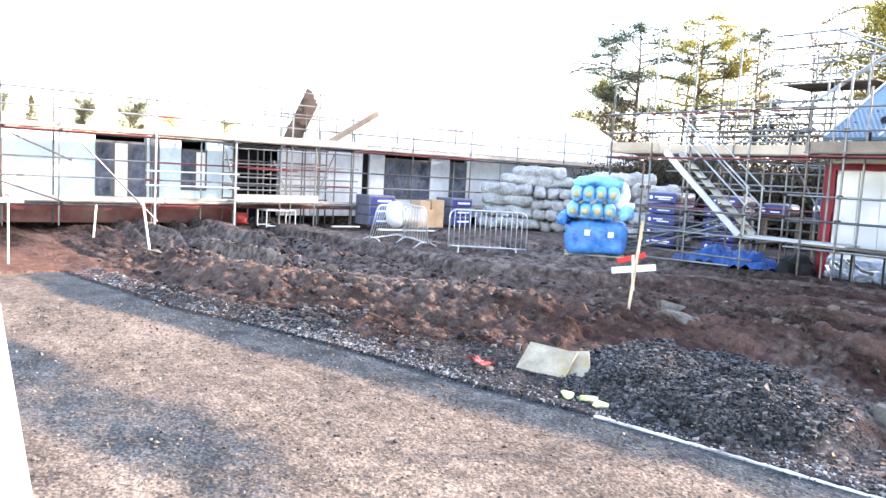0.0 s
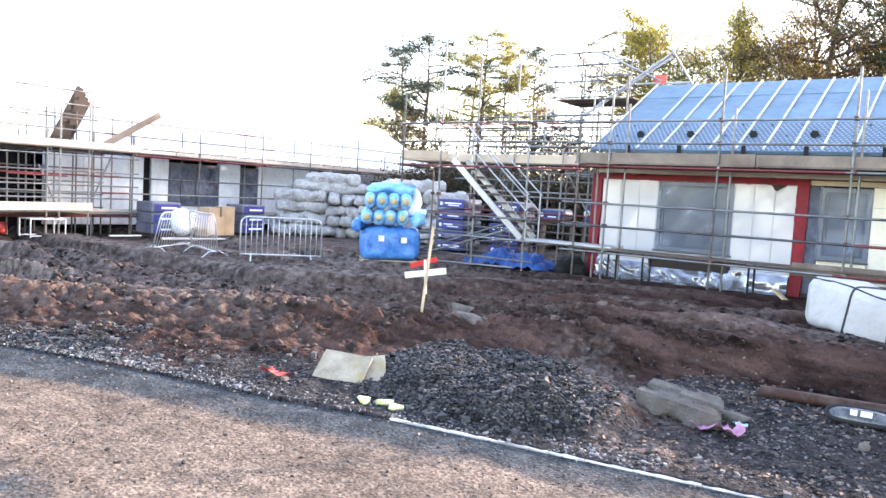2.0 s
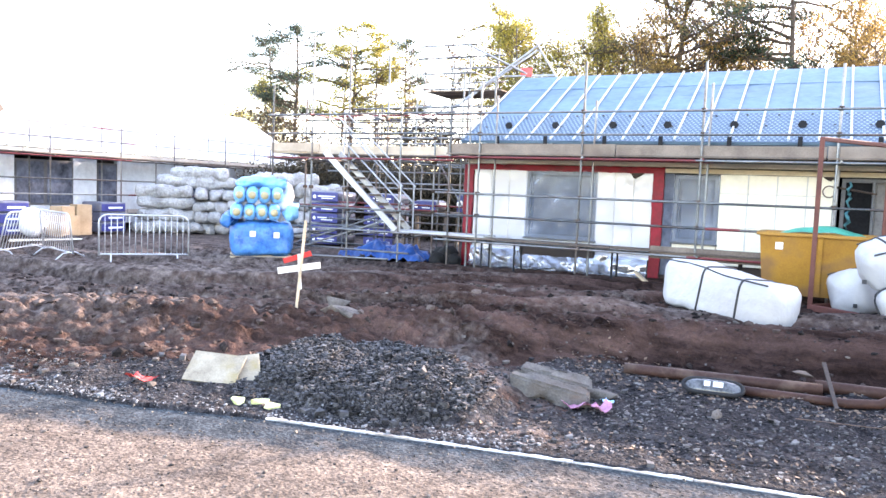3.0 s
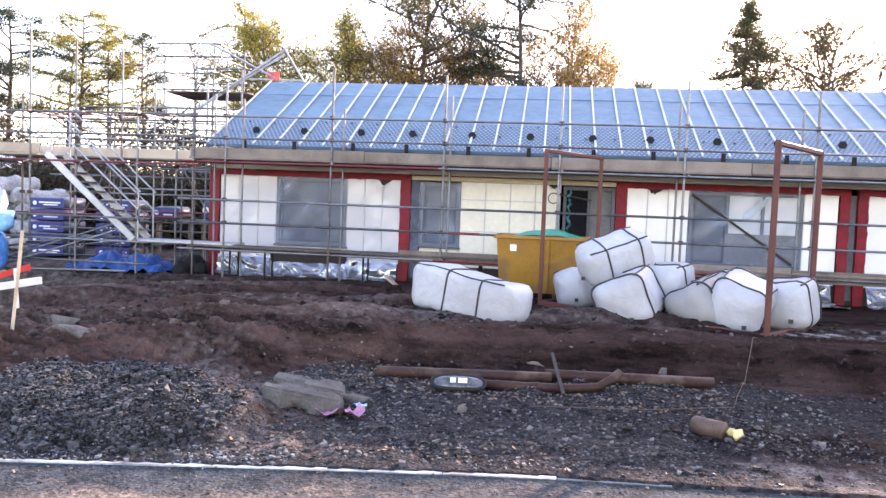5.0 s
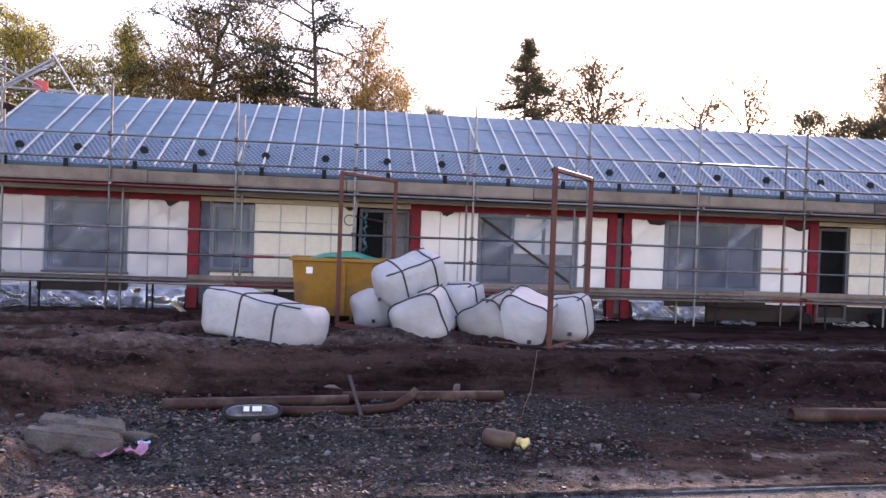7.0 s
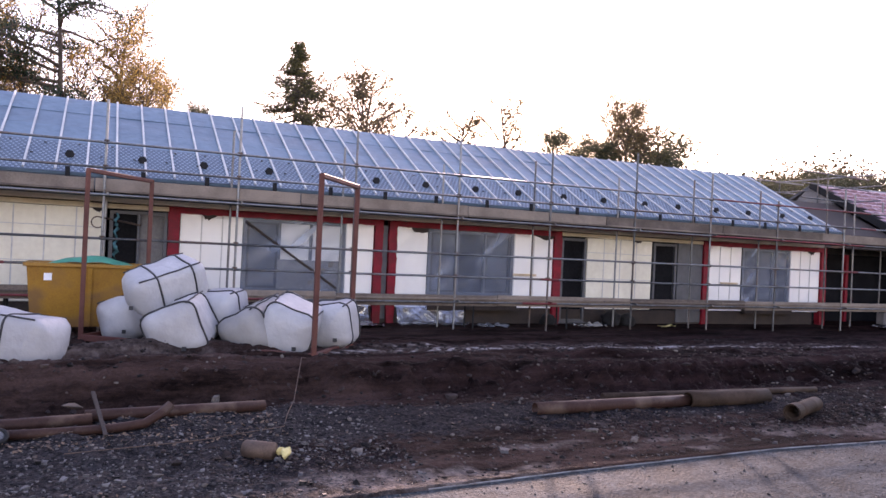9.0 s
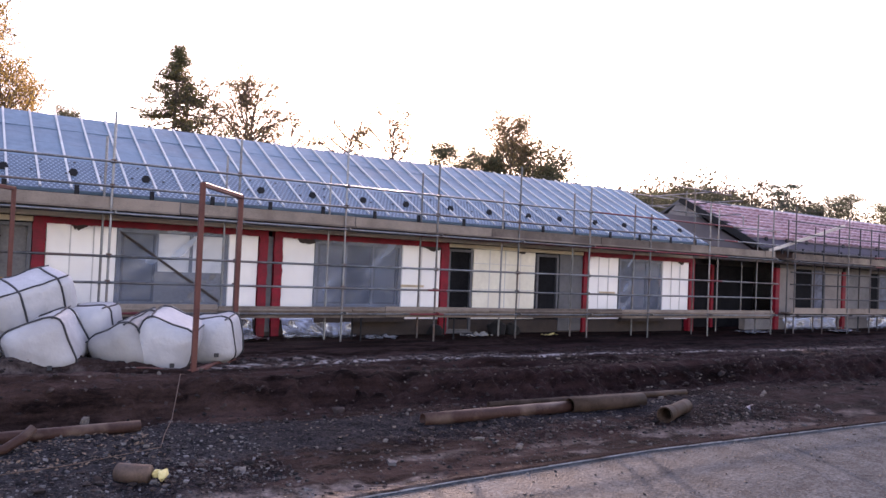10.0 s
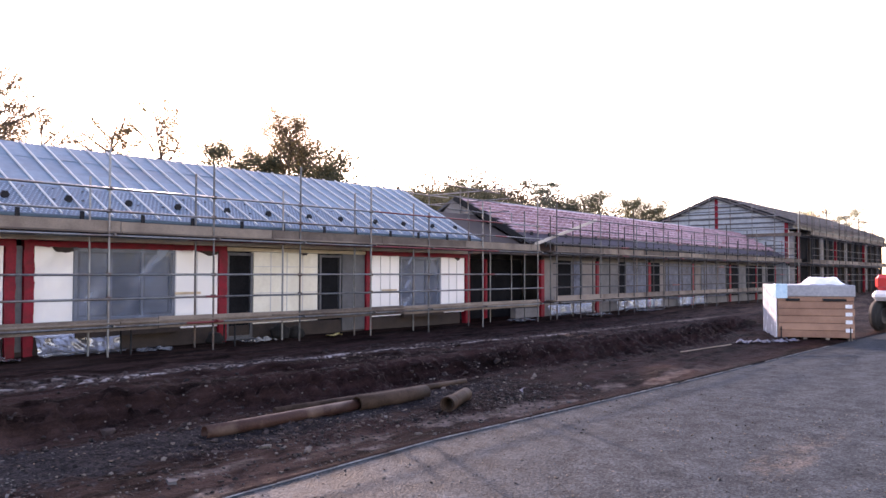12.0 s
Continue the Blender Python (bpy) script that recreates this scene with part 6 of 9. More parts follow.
# ---- stair tower at the end of the terrace ----
def build_stair_tower():
    host = thing("stair_tower", (-10, 15.6, 0.36), "scaffold stair tower with an aluminium stair and timber landing", "stair tower")
    R = 0.0242
    rows = {15.6: [(-12.37, 4.7), (-11.12, 5.9), (-8.53, 4.1)], 16.9: [(-12.3, 4.5), (-10.9, 5.8), (-9.7, 5.6), (-8.3, 4.2)], 15.61: [(-10.0, 3.0)]}
    for y, poles in rows.items():
        for x, top in poles:
            tube("standard", (x, y, 0.3), (x, y, top), R, M["tube"], host)
            for z in (1.6, 2.12, 2.84, 3.45, 3.92):
                if z < top:
                    coupler((x, y, z), host)
    for y in (15.55, 16.95):
        for z in (0.62, 1.10, 1.62, 2.84, 3.45, 3.92):
            tube("ledger", (-12.5, y, z), (-7.1 if z > 2 else -8.2, y, z + 0.01), R, steel(), host)
    for x in (-12.35, -11.1, -9.8, -8.5):
        for z in (1.0, 2.82, 3.92):
            tube("transom", (x + 0.06, 15.4, z), (x + 0.06, 17.1, z), R, steel(), host)
    for k in range(6):
        y = 15.66 + k * 0.232
        if k < 3:
            box_at("landing_board", -12.45, -11.0, y, y + 0.225, 2.96, 3.0, M["plank_new"], host)
        else:
            box_at("landing_board", -12.45, -7.0, y, y + 0.225, 2.96, 3.0, M["plank"], host)
    vertical_board("toe_board", (-12.45, 15.62, 3.11), (-10.9, 15.62, 3.11), 0.22, 0.038, M["plank_new"], host)
    vertical_board("toe_board", (-12.3, 17.02, 3.12), (-7.3, 17.02, 3.12), 0.26, 0.038, M["plank_new"], host)
    vertical_board("toe_board", (-12.43, 15.62, 3.11), (-12.43, 17.0, 3.11), 0.22, 0.038, M["plank_new"], host)
    # foot platform
    for k in range(3):
        box_at("platform_board", -8.75, -6.3, 15.62 + k * 0.23, 15.84 + k * 0.23, 1.12, 1.16, M["aluminium_board"], host)
    # stair: two stringers, treads and handrails
    a, b = Vector((-10.70, 0, 3.00)), Vector((-8.58, 0, 1.16))
    for y in (15.58, 16.22):
        beam("stringer", (a.x, y, a.z), (b.x, y, b.z), 0.05, 0.15, M["aluminium"], host)
        for h in (0.62, 1.05):
            tube("handrail", (a.x + 0.15, y, a.z + h), (b.x + 0.15, y, b.z + h), 0.02, M["aluminium"], host)
        tube("rail_post", (b.x + 0.1, y, b.z), (b.x + 0.1, y, b.z + 1.1), 0.02, M["aluminium"], host)
        tube("rail_post", (a.x + 0.12, y, a.z - 0.1), (a.x + 0.12, y, a.z + 1.1), 0.02, M["aluminium"], host)
    for i in range(1, 9):
        p = a.lerp(b, i / 9)
        box_at("tread", p.x - 0.13, p.x + 0.13, 15.62, 16.18, p.z - 0.02, p.z + 0.02, M["plank"], host)
    # raking tubes leaning across the foot
    for p, q in (((-11.9, 15.3, 0.5), (-9.2, 16.0, 1.5)), ((-11.7, 15.2, 0.42), (-8.9, 15.9, 1.42)), ((-12.2, 15.4, 0.8), (-9.6, 16.4, 1.2)), ((-12.0, 15.2, 0.4), (-8.6, 15.3, 0.48))):
        tube("loose_tube", p, q, 0.024, M["tube"], host)
    # hand wheel guard by the stair foot
    v, f = path_tube([(-8.28 + 0.17 * math.cos(t), 15.5, 1.75 + 0.17 * math.sin(t)) for t in np.arange(14) * 2 * math.pi / 14], 0.014, 6, True)
    put("wheel_ring", raw("wheel_ring", v, f, True), M["tube"], host)
    for t in (0.4, 2.5, 4.5):
        tube("spoke", (-8.28, 15.5, 1.75), (-8.28 + 0.17 * math.cos(t), 15.5, 1.75 + 0.17 * math.sin(t)), 0.01, M["tube"], host)


M["aluminium_board"] = surface("dusty_metal_board", (0.34, 0.34, 0.34), (0.60, 0.60, 0.58), 0.6, 2, 40, 0.2, stain=(2, 0.5, (0.3, 0.24, 0.19)))
build_stair_tower()


def build_gable_tower():
    host = thing("gable_scaffold", (-9, 20.8, 0.4), "scaffold tower with a loading platform behind the gable", "scaffolding")
    for x, y, top in ((-10.3, 19.9, 6.3), (-8.85, 19.9, 6.45), (-10.2, 21.6, 6.2), (-8.7, 21.6, 6.5), (-7.9, 19.6, 5.6), (-9.6, 18.2, 5.0), (-8.1, 18.0, 5.2)):
        tube("standard", (x, y, 0.3), (x + 0.02, y, top), 0.0242, M["tube"], host)
    for z in (2.9, 4.6, 5.1, 5.55, 6.0, 6.35):
        tube("ledger", (-10.5, 19.85, z), (-8.6, 19.85, z), 0.0242, M["tube"], host)
        tube("ledger", (-10.4, 21.65, z), (-8.5, 21.65, z), 0.0242, M["tube"], host)
        tube("transom", (-10.3, 19.7, z + 0.05), (-10.2, 21.8, z + 0.05), 0.0242, M["tube"], host)
        tube("transom", (-8.85, 19.7, z + 0.05), (-8.7, 21.8, z + 0.05), 0.0242, M["tube"], host)
    for k in range(7):
        box_at("platform_board", -10.25, -7.85, 19.9 + k * 0.235, 20.12 + k * 0.235, 5.03, 5.07, M["plank"], host)
    for p, q in (((-9.3, 19.7, 4.5), (-6.95, 20.6, 6.45)), ((-7.05, 20.4, 6.4), (-6.55, 20.8, 5.5)), ((-8.9, 19.8, 6.35), (-7.3, 20.6, 5.55)), ((-9.1, 19.7, 4.6), (-7.2, 20.9, 6.3)), ((-8.0, 20.4, 5.5), (-6.6, 20.8, 5.55))):
        tube("raking_tube", p, q, 0.03, M["aluminium"], host)
    for x, y, top in ((-12.2, 18.6, 4.3), (-11.4, 19.3, 4.6), (-10.9, 18.3, 4.2), (-9.2, 18.9, 4.4), (-8.6, 19.3, 4.7), (-7.75, 18.6, 4.3)):
        tube("standard", (x, y, 0.3), (x + 0.03, y, top), 0.0242, M["tube"], host)
    for y, x0, x1, heights in ((18.5, -12.4, -7.5, (1.2, 1.7, 2.15, 2.6, 3.4, 3.85, 4.2)), (19.3, -12.5, -7.6, (1.4, 2.3, 3.1, 3.6, 4.1, 4.5))):
        for z in heights:
            tube("ledger", (x0 + 0.3 * math.sin(z * 9), y, z), (x1, y + 0.1, z + 0.03), 0.0242, steel(), host)
    for p, q in (((-12.2, 18.4, 0.6), (-10.9, 18.4, 3.0)), ((-9.2, 18.8, 3.0), (-7.8, 18.8, 0.8)), ((-11.4, 19.2, 3.2), (-9.2, 19.2, 4.5))):
        tube("brace", p, q, 0.0242, M["tube"], host)
    box_at("red_sign", -7.55, -7.2, 20.55, 20.58, 5.5, 5.75, M["vehicle_red"], host)


build_gable_tower()

# loose tubes and a board lying over the link roof
_link = thing("roof_board", (26, 16.4, 3.4), "long pale scaffold board leaning over the eaves", "board")
beam("board", (24.2, 15.7, 3.25), (29.3, 15.9, 4.45), 0.04, 0.11, M["plank_pale"], _link)
_fence = thing("link_scaffold", (24, 18.5, 3), "tube scaffold over the unfinished link roof", "scaffolding")
for _x, _y in ((22.5, 16.5), (23.6, 18.4), (24.6, 19.6), (25.4, 17.6), (24.8, 21.5), (23.2, 21.0)):
    tube("standard", (_x, _y, 0.4), (_x, _y, 5.6 if _y > 18 else 4.6), 0.0242, M["tube"], _fence)
for _z in (3.6, 4.1, 4.6, 5.1, 5.5):
    tube("ledger", (22.2, 18.3, _z), (26.0, 18.6, _z), 0.0242, M["tube"], _fence)
    tube("ledger", (22.6, 21.3, _z), (26.0, 21.4, _z), 0.0242, M["tube"], _fence)
    tube("transom", (24.7, 17.2, _z), (24.7, 21.6, _z), 0.0242, M["tube"], _fence)


# ---- terrace across the end of the site ----
def build_cross_terrace():
    X = -22.7
    house = thing("cross_terrace", (X, 16, 0.3), "unfinished terrace across the site with pale sheeted walls", "house")
    turn = Matrix.Translation((X, 0, 0)) @ Matrix.Rotation(radians(90), 4, "Z")

    def panel(name, s0, s1, z0, z1, mat, depth=0.0):
        # s runs along y; the face looks towards +x
        ob = wall_panel(name, s0, s1, z0, z1, mat, None, depth, 0.15, seams=False)
        ob.matrix_basis = turn
        ob.parent = house
        ob.matrix_parent_inverse = WORLD_OF[house].inverted()
        WORLD_OF[ob] = turn.copy()
        return ob

    def opening(s0, s1, z0, z1, panes, mats):
        fr = panel("window", s0, s1, z0, z1, M["frame_dark"], -0.02)
        w = (s1 - s0) / panes
        for i in range(panes):
            p = wall_panel("pane", s0 + i * w + 0.06, s0 + (i + 1) * w - 0.06, z0 + 0.07, z1 - 0.07, mats[i % len(mats)], None, -0.035, 0.012, seams=False)
            p.matrix_basis = turn
            p.parent = fr
            p.matrix_parent_inverse = WORLD_OF[fr].inverted()

    # lower, still unroofed part: pale blue sheeting
    blue, white = M["membrane_blue"], M["membrane_shaded"]
    for a, b in ((-6, -1.2), (0.9, 5.5), (6.9, 7.95), (8.75, 9.6)):
        if a == 6.9:
            panel("wall_panel", 7.95, 8.75, 0.78, 1.24, blue)
        panel("wall_panel", a, b, 0.78, 2.75, blue)
    opening(-1.2, 0.9, 1.0, 2.6, 2, [M["sheeted"]])
    opening(5.5, 6.9, 0.95, 2.62, 3, [M["sheeted"], M["membrane"], M["sheeted"]])
    opening(7.95, 8.75, 1.25, 2.5, 2, [M["sheeted"], M["membrane"]])
    panel("plinth_sheet", -6, 9.6, 0.25, 0.76, M["red_sheet"], -0.12)
    # the recess's shade is painted in with a near-black wall
    panel("recess_wall", 9.65, 11.2, 0.3, 2.75, M["dark_inside"], 0.9)
    panel("wall_panel", 11.2, 12.38, 0.5, 2.75, white)
    # roofed part
    for a, b in ((12.4, 14.45), (14.75, 15.4), (17.5, 18.45), (19.3, 22.5), (24.5, 30.2)):
        panel("wall_panel", a, b, 0.5, 2.75, white)
    panel("dark_joint", 14.46, 14.74, 0.5, 2.75, M["dark_inside"], 0.1)
    opening(15.4, 17.5, 1.15, 2.65, 2, [M["sheeted"]])
    panel("wall_panel", 15.4, 17.5, 0.5, 1.14, white)
    opening(18.45, 19.3, 0.6, 2.65, 1, [M["sheeted"]])
    opening(22.5, 24.5, 0.9, 2.65, 2, [M["sheeted"]])
    bm = bmesh.new()
    add_box(bm, X - 8, X - 7.8, -6, 30.3, 0.1, 2.8)
    add_box(bm, X - 7.8, X - 0.2, 30.1, 30.3, 0.1, 3.0)
    add_box(bm, X - 7.8, X - 0.2, -6, -5.8, 0.1, 2.8)
    add_box(bm, X - 7.8, X - 0.3, -5.8, 30.0, 2.76, 2.84)
    part("back_wall", bm, M["grey_board"], house)
    ex, ez, rx, rz = X + 0.55, 3.12, X - 3.9, 5.48
    v = [(x, y, z + dz) for dz in (0, -0.1) for x, y, z in ((ex, 14.0, ez), (ex, 30.3, ez), (rx, 30.3, rz), (rx, 14.0, rz))]
    roof = put("roof", raw("roof", v, [(0, 1, 2, 3), (7, 6, 5, 4), (0, 4, 5, 1), (1, 5, 6, 2), (2, 6, 7, 3), (3, 7, 4, 0)]), M["roof_white"], house, None, "bright pale roof membrane")
    v = [(x, y, z + dz) for dz in (0, -0.1) for x, y, z in ((rx, 14.0, rz), (rx, 30.3, rz), (2 * rx - ex, 30.3, ez), (2 * rx - ex, 14.0, ez))]
    put("roof_back", raw("roof_back", v, [(0, 1, 2, 3), (7, 6, 5, 4), (0, 4, 5, 1), (1, 5, 6, 2), (2, 6, 7, 3), (3, 7, 4, 0)]), M["roof_white"], house)
    for y in (13.93, 30.31):
        v = [(x, y + d, z) for d in (0, 0.08) for x, z in ((ex - 0.1, 3.04), (2 * rx - ex + 0.1, 3.04), (rx, rz + 0.01))]
        put("gable_wall", raw("gable_wall", v, [(0, 1, 2), (5, 4, 3), (0, 3, 4, 1), (1, 4, 5, 2), (2, 5, 3, 0)]), M["membrane"], house)
    # dark panel painting the shaded gap behind the rafter ends
    panel("eaves_board", 14.0, 30.2, 2.77, 3.02, M["dark_inside"], 0.02)
    # plain dark strip between the pale blue panels
    panel("corner_post", 7.02, 7.30, 0.4, 2.75, M["frame_dark"], -0.03)
    y = 14.2
    while y < 30:
        beam("rafter_end", (ex + 0.12, y, ez - 0.16), (ex - 0.5, y, ez + 0.12), 0.06, 0.12, M["cream"], house)
        y += 0.6


M["red_sheet"] = surface("red_plinth_sheet", (0.07, 0.014, 0.014), (0.18, 0.045, 0.038), 0.5, 1.2, 12, 0.3, stain=(1.2, 0.6, (0.16, 0.10, 0.08)))
M["tube_pale"] = surface("bright_galvanised_tube", (0.42, 0.43, 0.44), (0.66, 0.67, 0.68), 0.45, 5, 40, 0.1, metal=0.3, obvar=0.2)
build_cross_terrace()
cross_scaffold = build_scaffold("scaffolding", "tube scaffolding with board lifts along the cross terrace",
                                lambda s, d, z: (-21.5 - d, s, z),
                                [-4.5, -2.0, 0.6, 3.0, 4.34, 6.84, 9.24, 10.65, 12.02, 13.27, 15.8, 18.5, 20.9, 23.6, 26.4, 29.5],
                                [3.9, 4.2, 3.7, 4.0], [1.55, 2.05, 3.35, 3.8], [0.88, 2.82],
                                {2.82: (0.13, M["plank_pale"]), 0.88: (0.16, M["plank_pale"])}, 0.3, 0.75, None, couplers=False)
for _p, _q in (((-21.3, 1.2, 2.0), (-21.3, 4.4, 0.9)), ((-21.3, 3.2, 2.6), (-21.3, 4.6, 2.0)), ((-21.2, 4.8, 2.5), (-21.2, 6.8, 0.4))):
    tube("raking_tube", _p, _q, 0.024, M["tube"], cross_scaffold)
tube("standard", (-21.5, 12.02, 3.0), (-21.5, 12.0, 4.7), 0.0242, M["tube"], cross_scaffold)
tube("standard", (-22.2, 10.0, 3.0), (-22.2, 10.0, 4.4), 0.0242, M["tube"], cross_scaffold)
for _z in (3.7, 4.1, 4.5):
    tube("ledger", (-21.5, 9.8, _z), (-21.5, 12.2, _z), 0.0242, M["tube"], cross_scaffold)
# loading bay with closer standards in front of the recess
for _y, _z in ((6.65, 3.55), (8.97, 3.0), (10.42, 3.3), (10.78, 3.9), (11.62, 4.55), (13.0, 3.3)):
    tube("standard", (-20.95, _y, 0.28), (-20.95, _y + 0.02, _z), 0.028, M["tube_pale"] if _y < 9.5 else M["tube"], cross_scaffold)
    tube("transom", (-20.85, _y + 0.07, 2.76), (-22.1, _y + 0.07, 2.76), 0.0242, M["tube"], cross_scaffold)
for _y, _z in ((6.85, 1.9), (8.3, 3.3), (9.3, 3.0), (9.8, 2.75), (10.1, 3.3), (10.55, 2.75), (11.1, 4.0), (11.75, 4.1), (12.3, 3.4), (12.55, 2.8)):
    tube("standard", (-21.9, _y, 0.28), (-21.9, _y - 0.02, _z), 0.0242, M["tube"], cross_scaffold)
for _z in (0.98, 1.38, 1.75, 2.15, 2.6):
    tube("ledger", (-20.95, 8.8, _z), (-20.95, 13.2, _z + 0.02), 0.0242, M["tube"], cross_scaffold)
    tube("ledger", (-21.9, 9.0, _z + 0.1), (-21.9, 12.6, _z + 0.1), 0.0242, M["tube"], cross_scaffold)
for _z in (1.42, 1.82):
    tube("ledger", (-20.95, 6.4, _z), (-20.95, 9.1, _z), 0.0242, M["tube_pale"], cross_scaffold)
tube("ledger", (-20.95, 9.4, 2.02), (-20.95, 11.0, 2.0), 0.0242, M["tube_red"], cross_scaffold)
for _k in range(4):
    beam("scaffold_board", (-21.0 - 0.24 * _k, 9.0, 1.03), (-21.0 - 0.24 * _k, 11.75, 1.05), 0.225, 0.04, M["plank_pale"], cross_scaffold)
    beam("scaffold_board", (-21.0 - 0.24 * _k, 8.9, 2.81), (-21.0 - 0.24 * _k, 13.25, 2.83), 0.225, 0.04, M["plank"], cross_scaffold)
vertical_board("toe_board", (-20.93, 9.0, 1.14), (-20.93, 11.75, 1.16), 0.2, 0.038, M["plank_pale"], cross_scaffold)
vertical_board("toe_board", (-20.93, 8.9, 2.93), (-20.93, 13.25, 2.95), 0.2, 0.038, M["plank_pale"], cross_scaffold)
for _p, _q in (((-20.98, 8.65, 2.6), (-20.98, 9.05, 1.0)), ((-20.98, 10.2, 2.3), (-20.98, 10.75, 1.1)), ((-20.98, 11.7, 1.2), (-20.98, 12.35, 2.7))):
    tube("raking_tube", _p, _q, 0.024, M["tube"], cross_scaffold)
_prop = thing("propped_boards", (-22, 11.4, 2.9), "dark brown boards propped steeply on the scaffold", "boards")
for _k in range(4):
    beam("board", (-21.8 - 0.06 * _k, 10.95 + 0.16 * _k, 2.95), (-21.8 - 0.05 * _k, 11.78 + 0.10 * _k, 4.65 - 0.12 * _k), 0.05, 0.22, M["dark_brown"], _prop)
_lean = thing("leaning_plank", (-21.3, 13.4, 2.9), "long pale plank leaning from the scaffold deck", "plank")
beam("plank", (-21.3, 12.25, 2.98), (-21.2, 14.05, 4.1), 0.05, 0.20, M["plank"], _lean)


# ---- bags, bales and rolls ----
def sweep(spine, half_w, half_h, power=3.2, seg=20, cap=0.22, lump=0.02, seed=0.0, roll=0.0):
    """A soft squarish body along a spine, rounded at both ends."""
    pts = [Vector(p) for p in spine]
    lens = [0.0]
    for a, b in zip(pts[:-1], pts[1:]):
        lens.append(lens[-1] + (b - a).length)
    total = lens[-1]

    def at(s):
        s = min(max(s, 0), total)
        for i in range(len(pts) - 1):
            if s <= lens[i + 1] + 1e-6:
                t = (s - lens[i]) / max(1e-6, lens[i + 1] - lens[i])
                return pts[i].lerp(pts[i + 1], t), (pts[i + 1] - pts[i]).normalized()
        return pts[-1], (pts[-1] - pts[-2]).normalized()

    def ring(s, k):
        p, d = at(s)
        d2 = (at(s + 0.15)[0] - at(s - 0.15)[0]).normalized()
        side = d2.cross(Vector((0, 0, 1))).normalized()
        up = side.cross(d2).normalized()
        out = []
        for i in range(seg):
            t = 2 * math.pi * i / seg
            c, n = math.cos(t), math.sin(t)
            x = math.copysign(abs(c) ** (2 / power), c) * half_w * k
            y = math.copysign(abs(n) ** (2 / power), n) * half_h * k
            x, y = x * math.cos(roll) - y * math.sin(roll), x * math.sin(roll) + y * math.cos(roll)
            v = p + side * x + up * y
            out.append(v + (side * x + up * y).normalized() * lump * noise.noise(v * 3.0 + Vector((seed, 0, 0))) + (side * x + up * y).normalized() * lump * 0.5 * noise.noise(v * 9.0))
        return out

    n = max(8, int(total / 0.09))
    stations = []
    for i in range(n + 1):
        s = total * i / n
        edge = min(s, total - s)
        k = 1.0 if edge >= cap else 0.80 + 0.20 * math.sqrt(max(0, 1 - (1 - edge / cap) ** 2))
        stations.append((s, k))
    verts, faces = [], []
    for s, k in stations:
        verts += ring(s, k)
    for j in range(n):
        for i in range(seg):
            l = (i + 1) % seg
            faces.append((j * seg + i, j * seg + l, (j + 1) * seg + l, (j + 1) * seg + i))
    for j, sgn in ((0, -1), (n, 1)):
        p, d = at(stations[j][0])
        inner = len(verts)
        rim = list(range(j * seg, j * seg + seg))
        for q in rim:
            v = verts[q]
            verts.append(p + (v - p) * 0.62 + d * sgn * 0.05)
        verts.append(p + d * sgn * 0.07)
        for i in range(seg):
            l = (i + 1) % seg
            a, b = (rim[i], rim[l]) if sgn > 0 else (rim[l], rim[i])
            c, e = (inner + l, inner + i) if sgn > 0 else (inner + i, inner + l)
            faces.append((a, b, c, e))
            faces.append((e, c, inner + seg))
    return verts, faces, ring, total, at


def big_bag(spine, half_w, half_h, straps, material, label, group="white bags in and round the stillage", lengthwise=True, name="bulk_bag", seed=0.0, power=4.4, lump=0.045, roll=0.0):
    v, f, ring, total, at = sweep(spine, half_w, half_h, power, 28, 0.16, lump, seed, roll)
    low = min(p.z for p in v)
    host = thing(name, (spine[0][0], spine[0][1], low), label, "bag", group)
    body = put("bag_body", raw("bag_body", v, f, True), material, host)
    for s in straps:
        loop = [at(s * total)[0] + (p - at(s * total)[0]) * 1.015 for p in ring(s * total, 1.0)]
        sv, sf = path_tube(loop, 0.016, 5, True)
        put("strap", raw("strap", sv, sf, True), M["strap"], host, None, "black webbing strap")
    if lengthwise:
        for i in (4, 10, 18):
            run = [at(s)[0] + (ring(s, 1.0)[i] - at(s)[0]) * 1.012 for s in np.linspace(0.05 * total, 0.95 * total, 12)]
            sv, sf = path_tube(run, 0.013, 5)
            put("strap", raw("strap", sv, sf, True), M["strap"], host)
        p, d = at(0)
        c = Vector(p) - d * 0.055 + Vector((0, 0, -0.45 * half_h)) + d.cross(Vector((0, 0, 1))) * half_w * 0.45
        bm = bmesh.new()
        add_box(bm, -0.03, 0.03, -0.02, 0.02, -0.03, 0.03, Matrix.Translation(c))
        part("toggle", bm, M["strap"], host)
    return host


big_bag([(-1.48, 12.32, 0.87), (-1.12, 12.09, 0.87), (-0.72, 11.81, 0.79), (-0.28, 11.53, 0.71), (0.13, 11.27, 0.68)], 0.37, 0.36, (0.40, 0.74), M["bag"], "long sagging white bulk bag with black straps lying on the soil", seed=1.0, roll=0.06, lump=0.03, power=6.0)
big_bag([(0.92, 13.52, 0.78), (1.24, 14.20, 0.82)], 0.34, 0.36, (0.5,), M["bag"], "small white bulk bag lying at the back of the stillage", seed=2.0, roll=0.2)
big_bag([(1.10, 12.72, 1.24), (1.58, 12.86, 1.42), (2.10, 13.02, 1.62)], 0.37, 0.33, (0.30, 0.80), M["bag"], "white bulk bag with black straps tilted on top of the others", seed=3.0, roll=-0.22, lump=0.035, power=5.0)
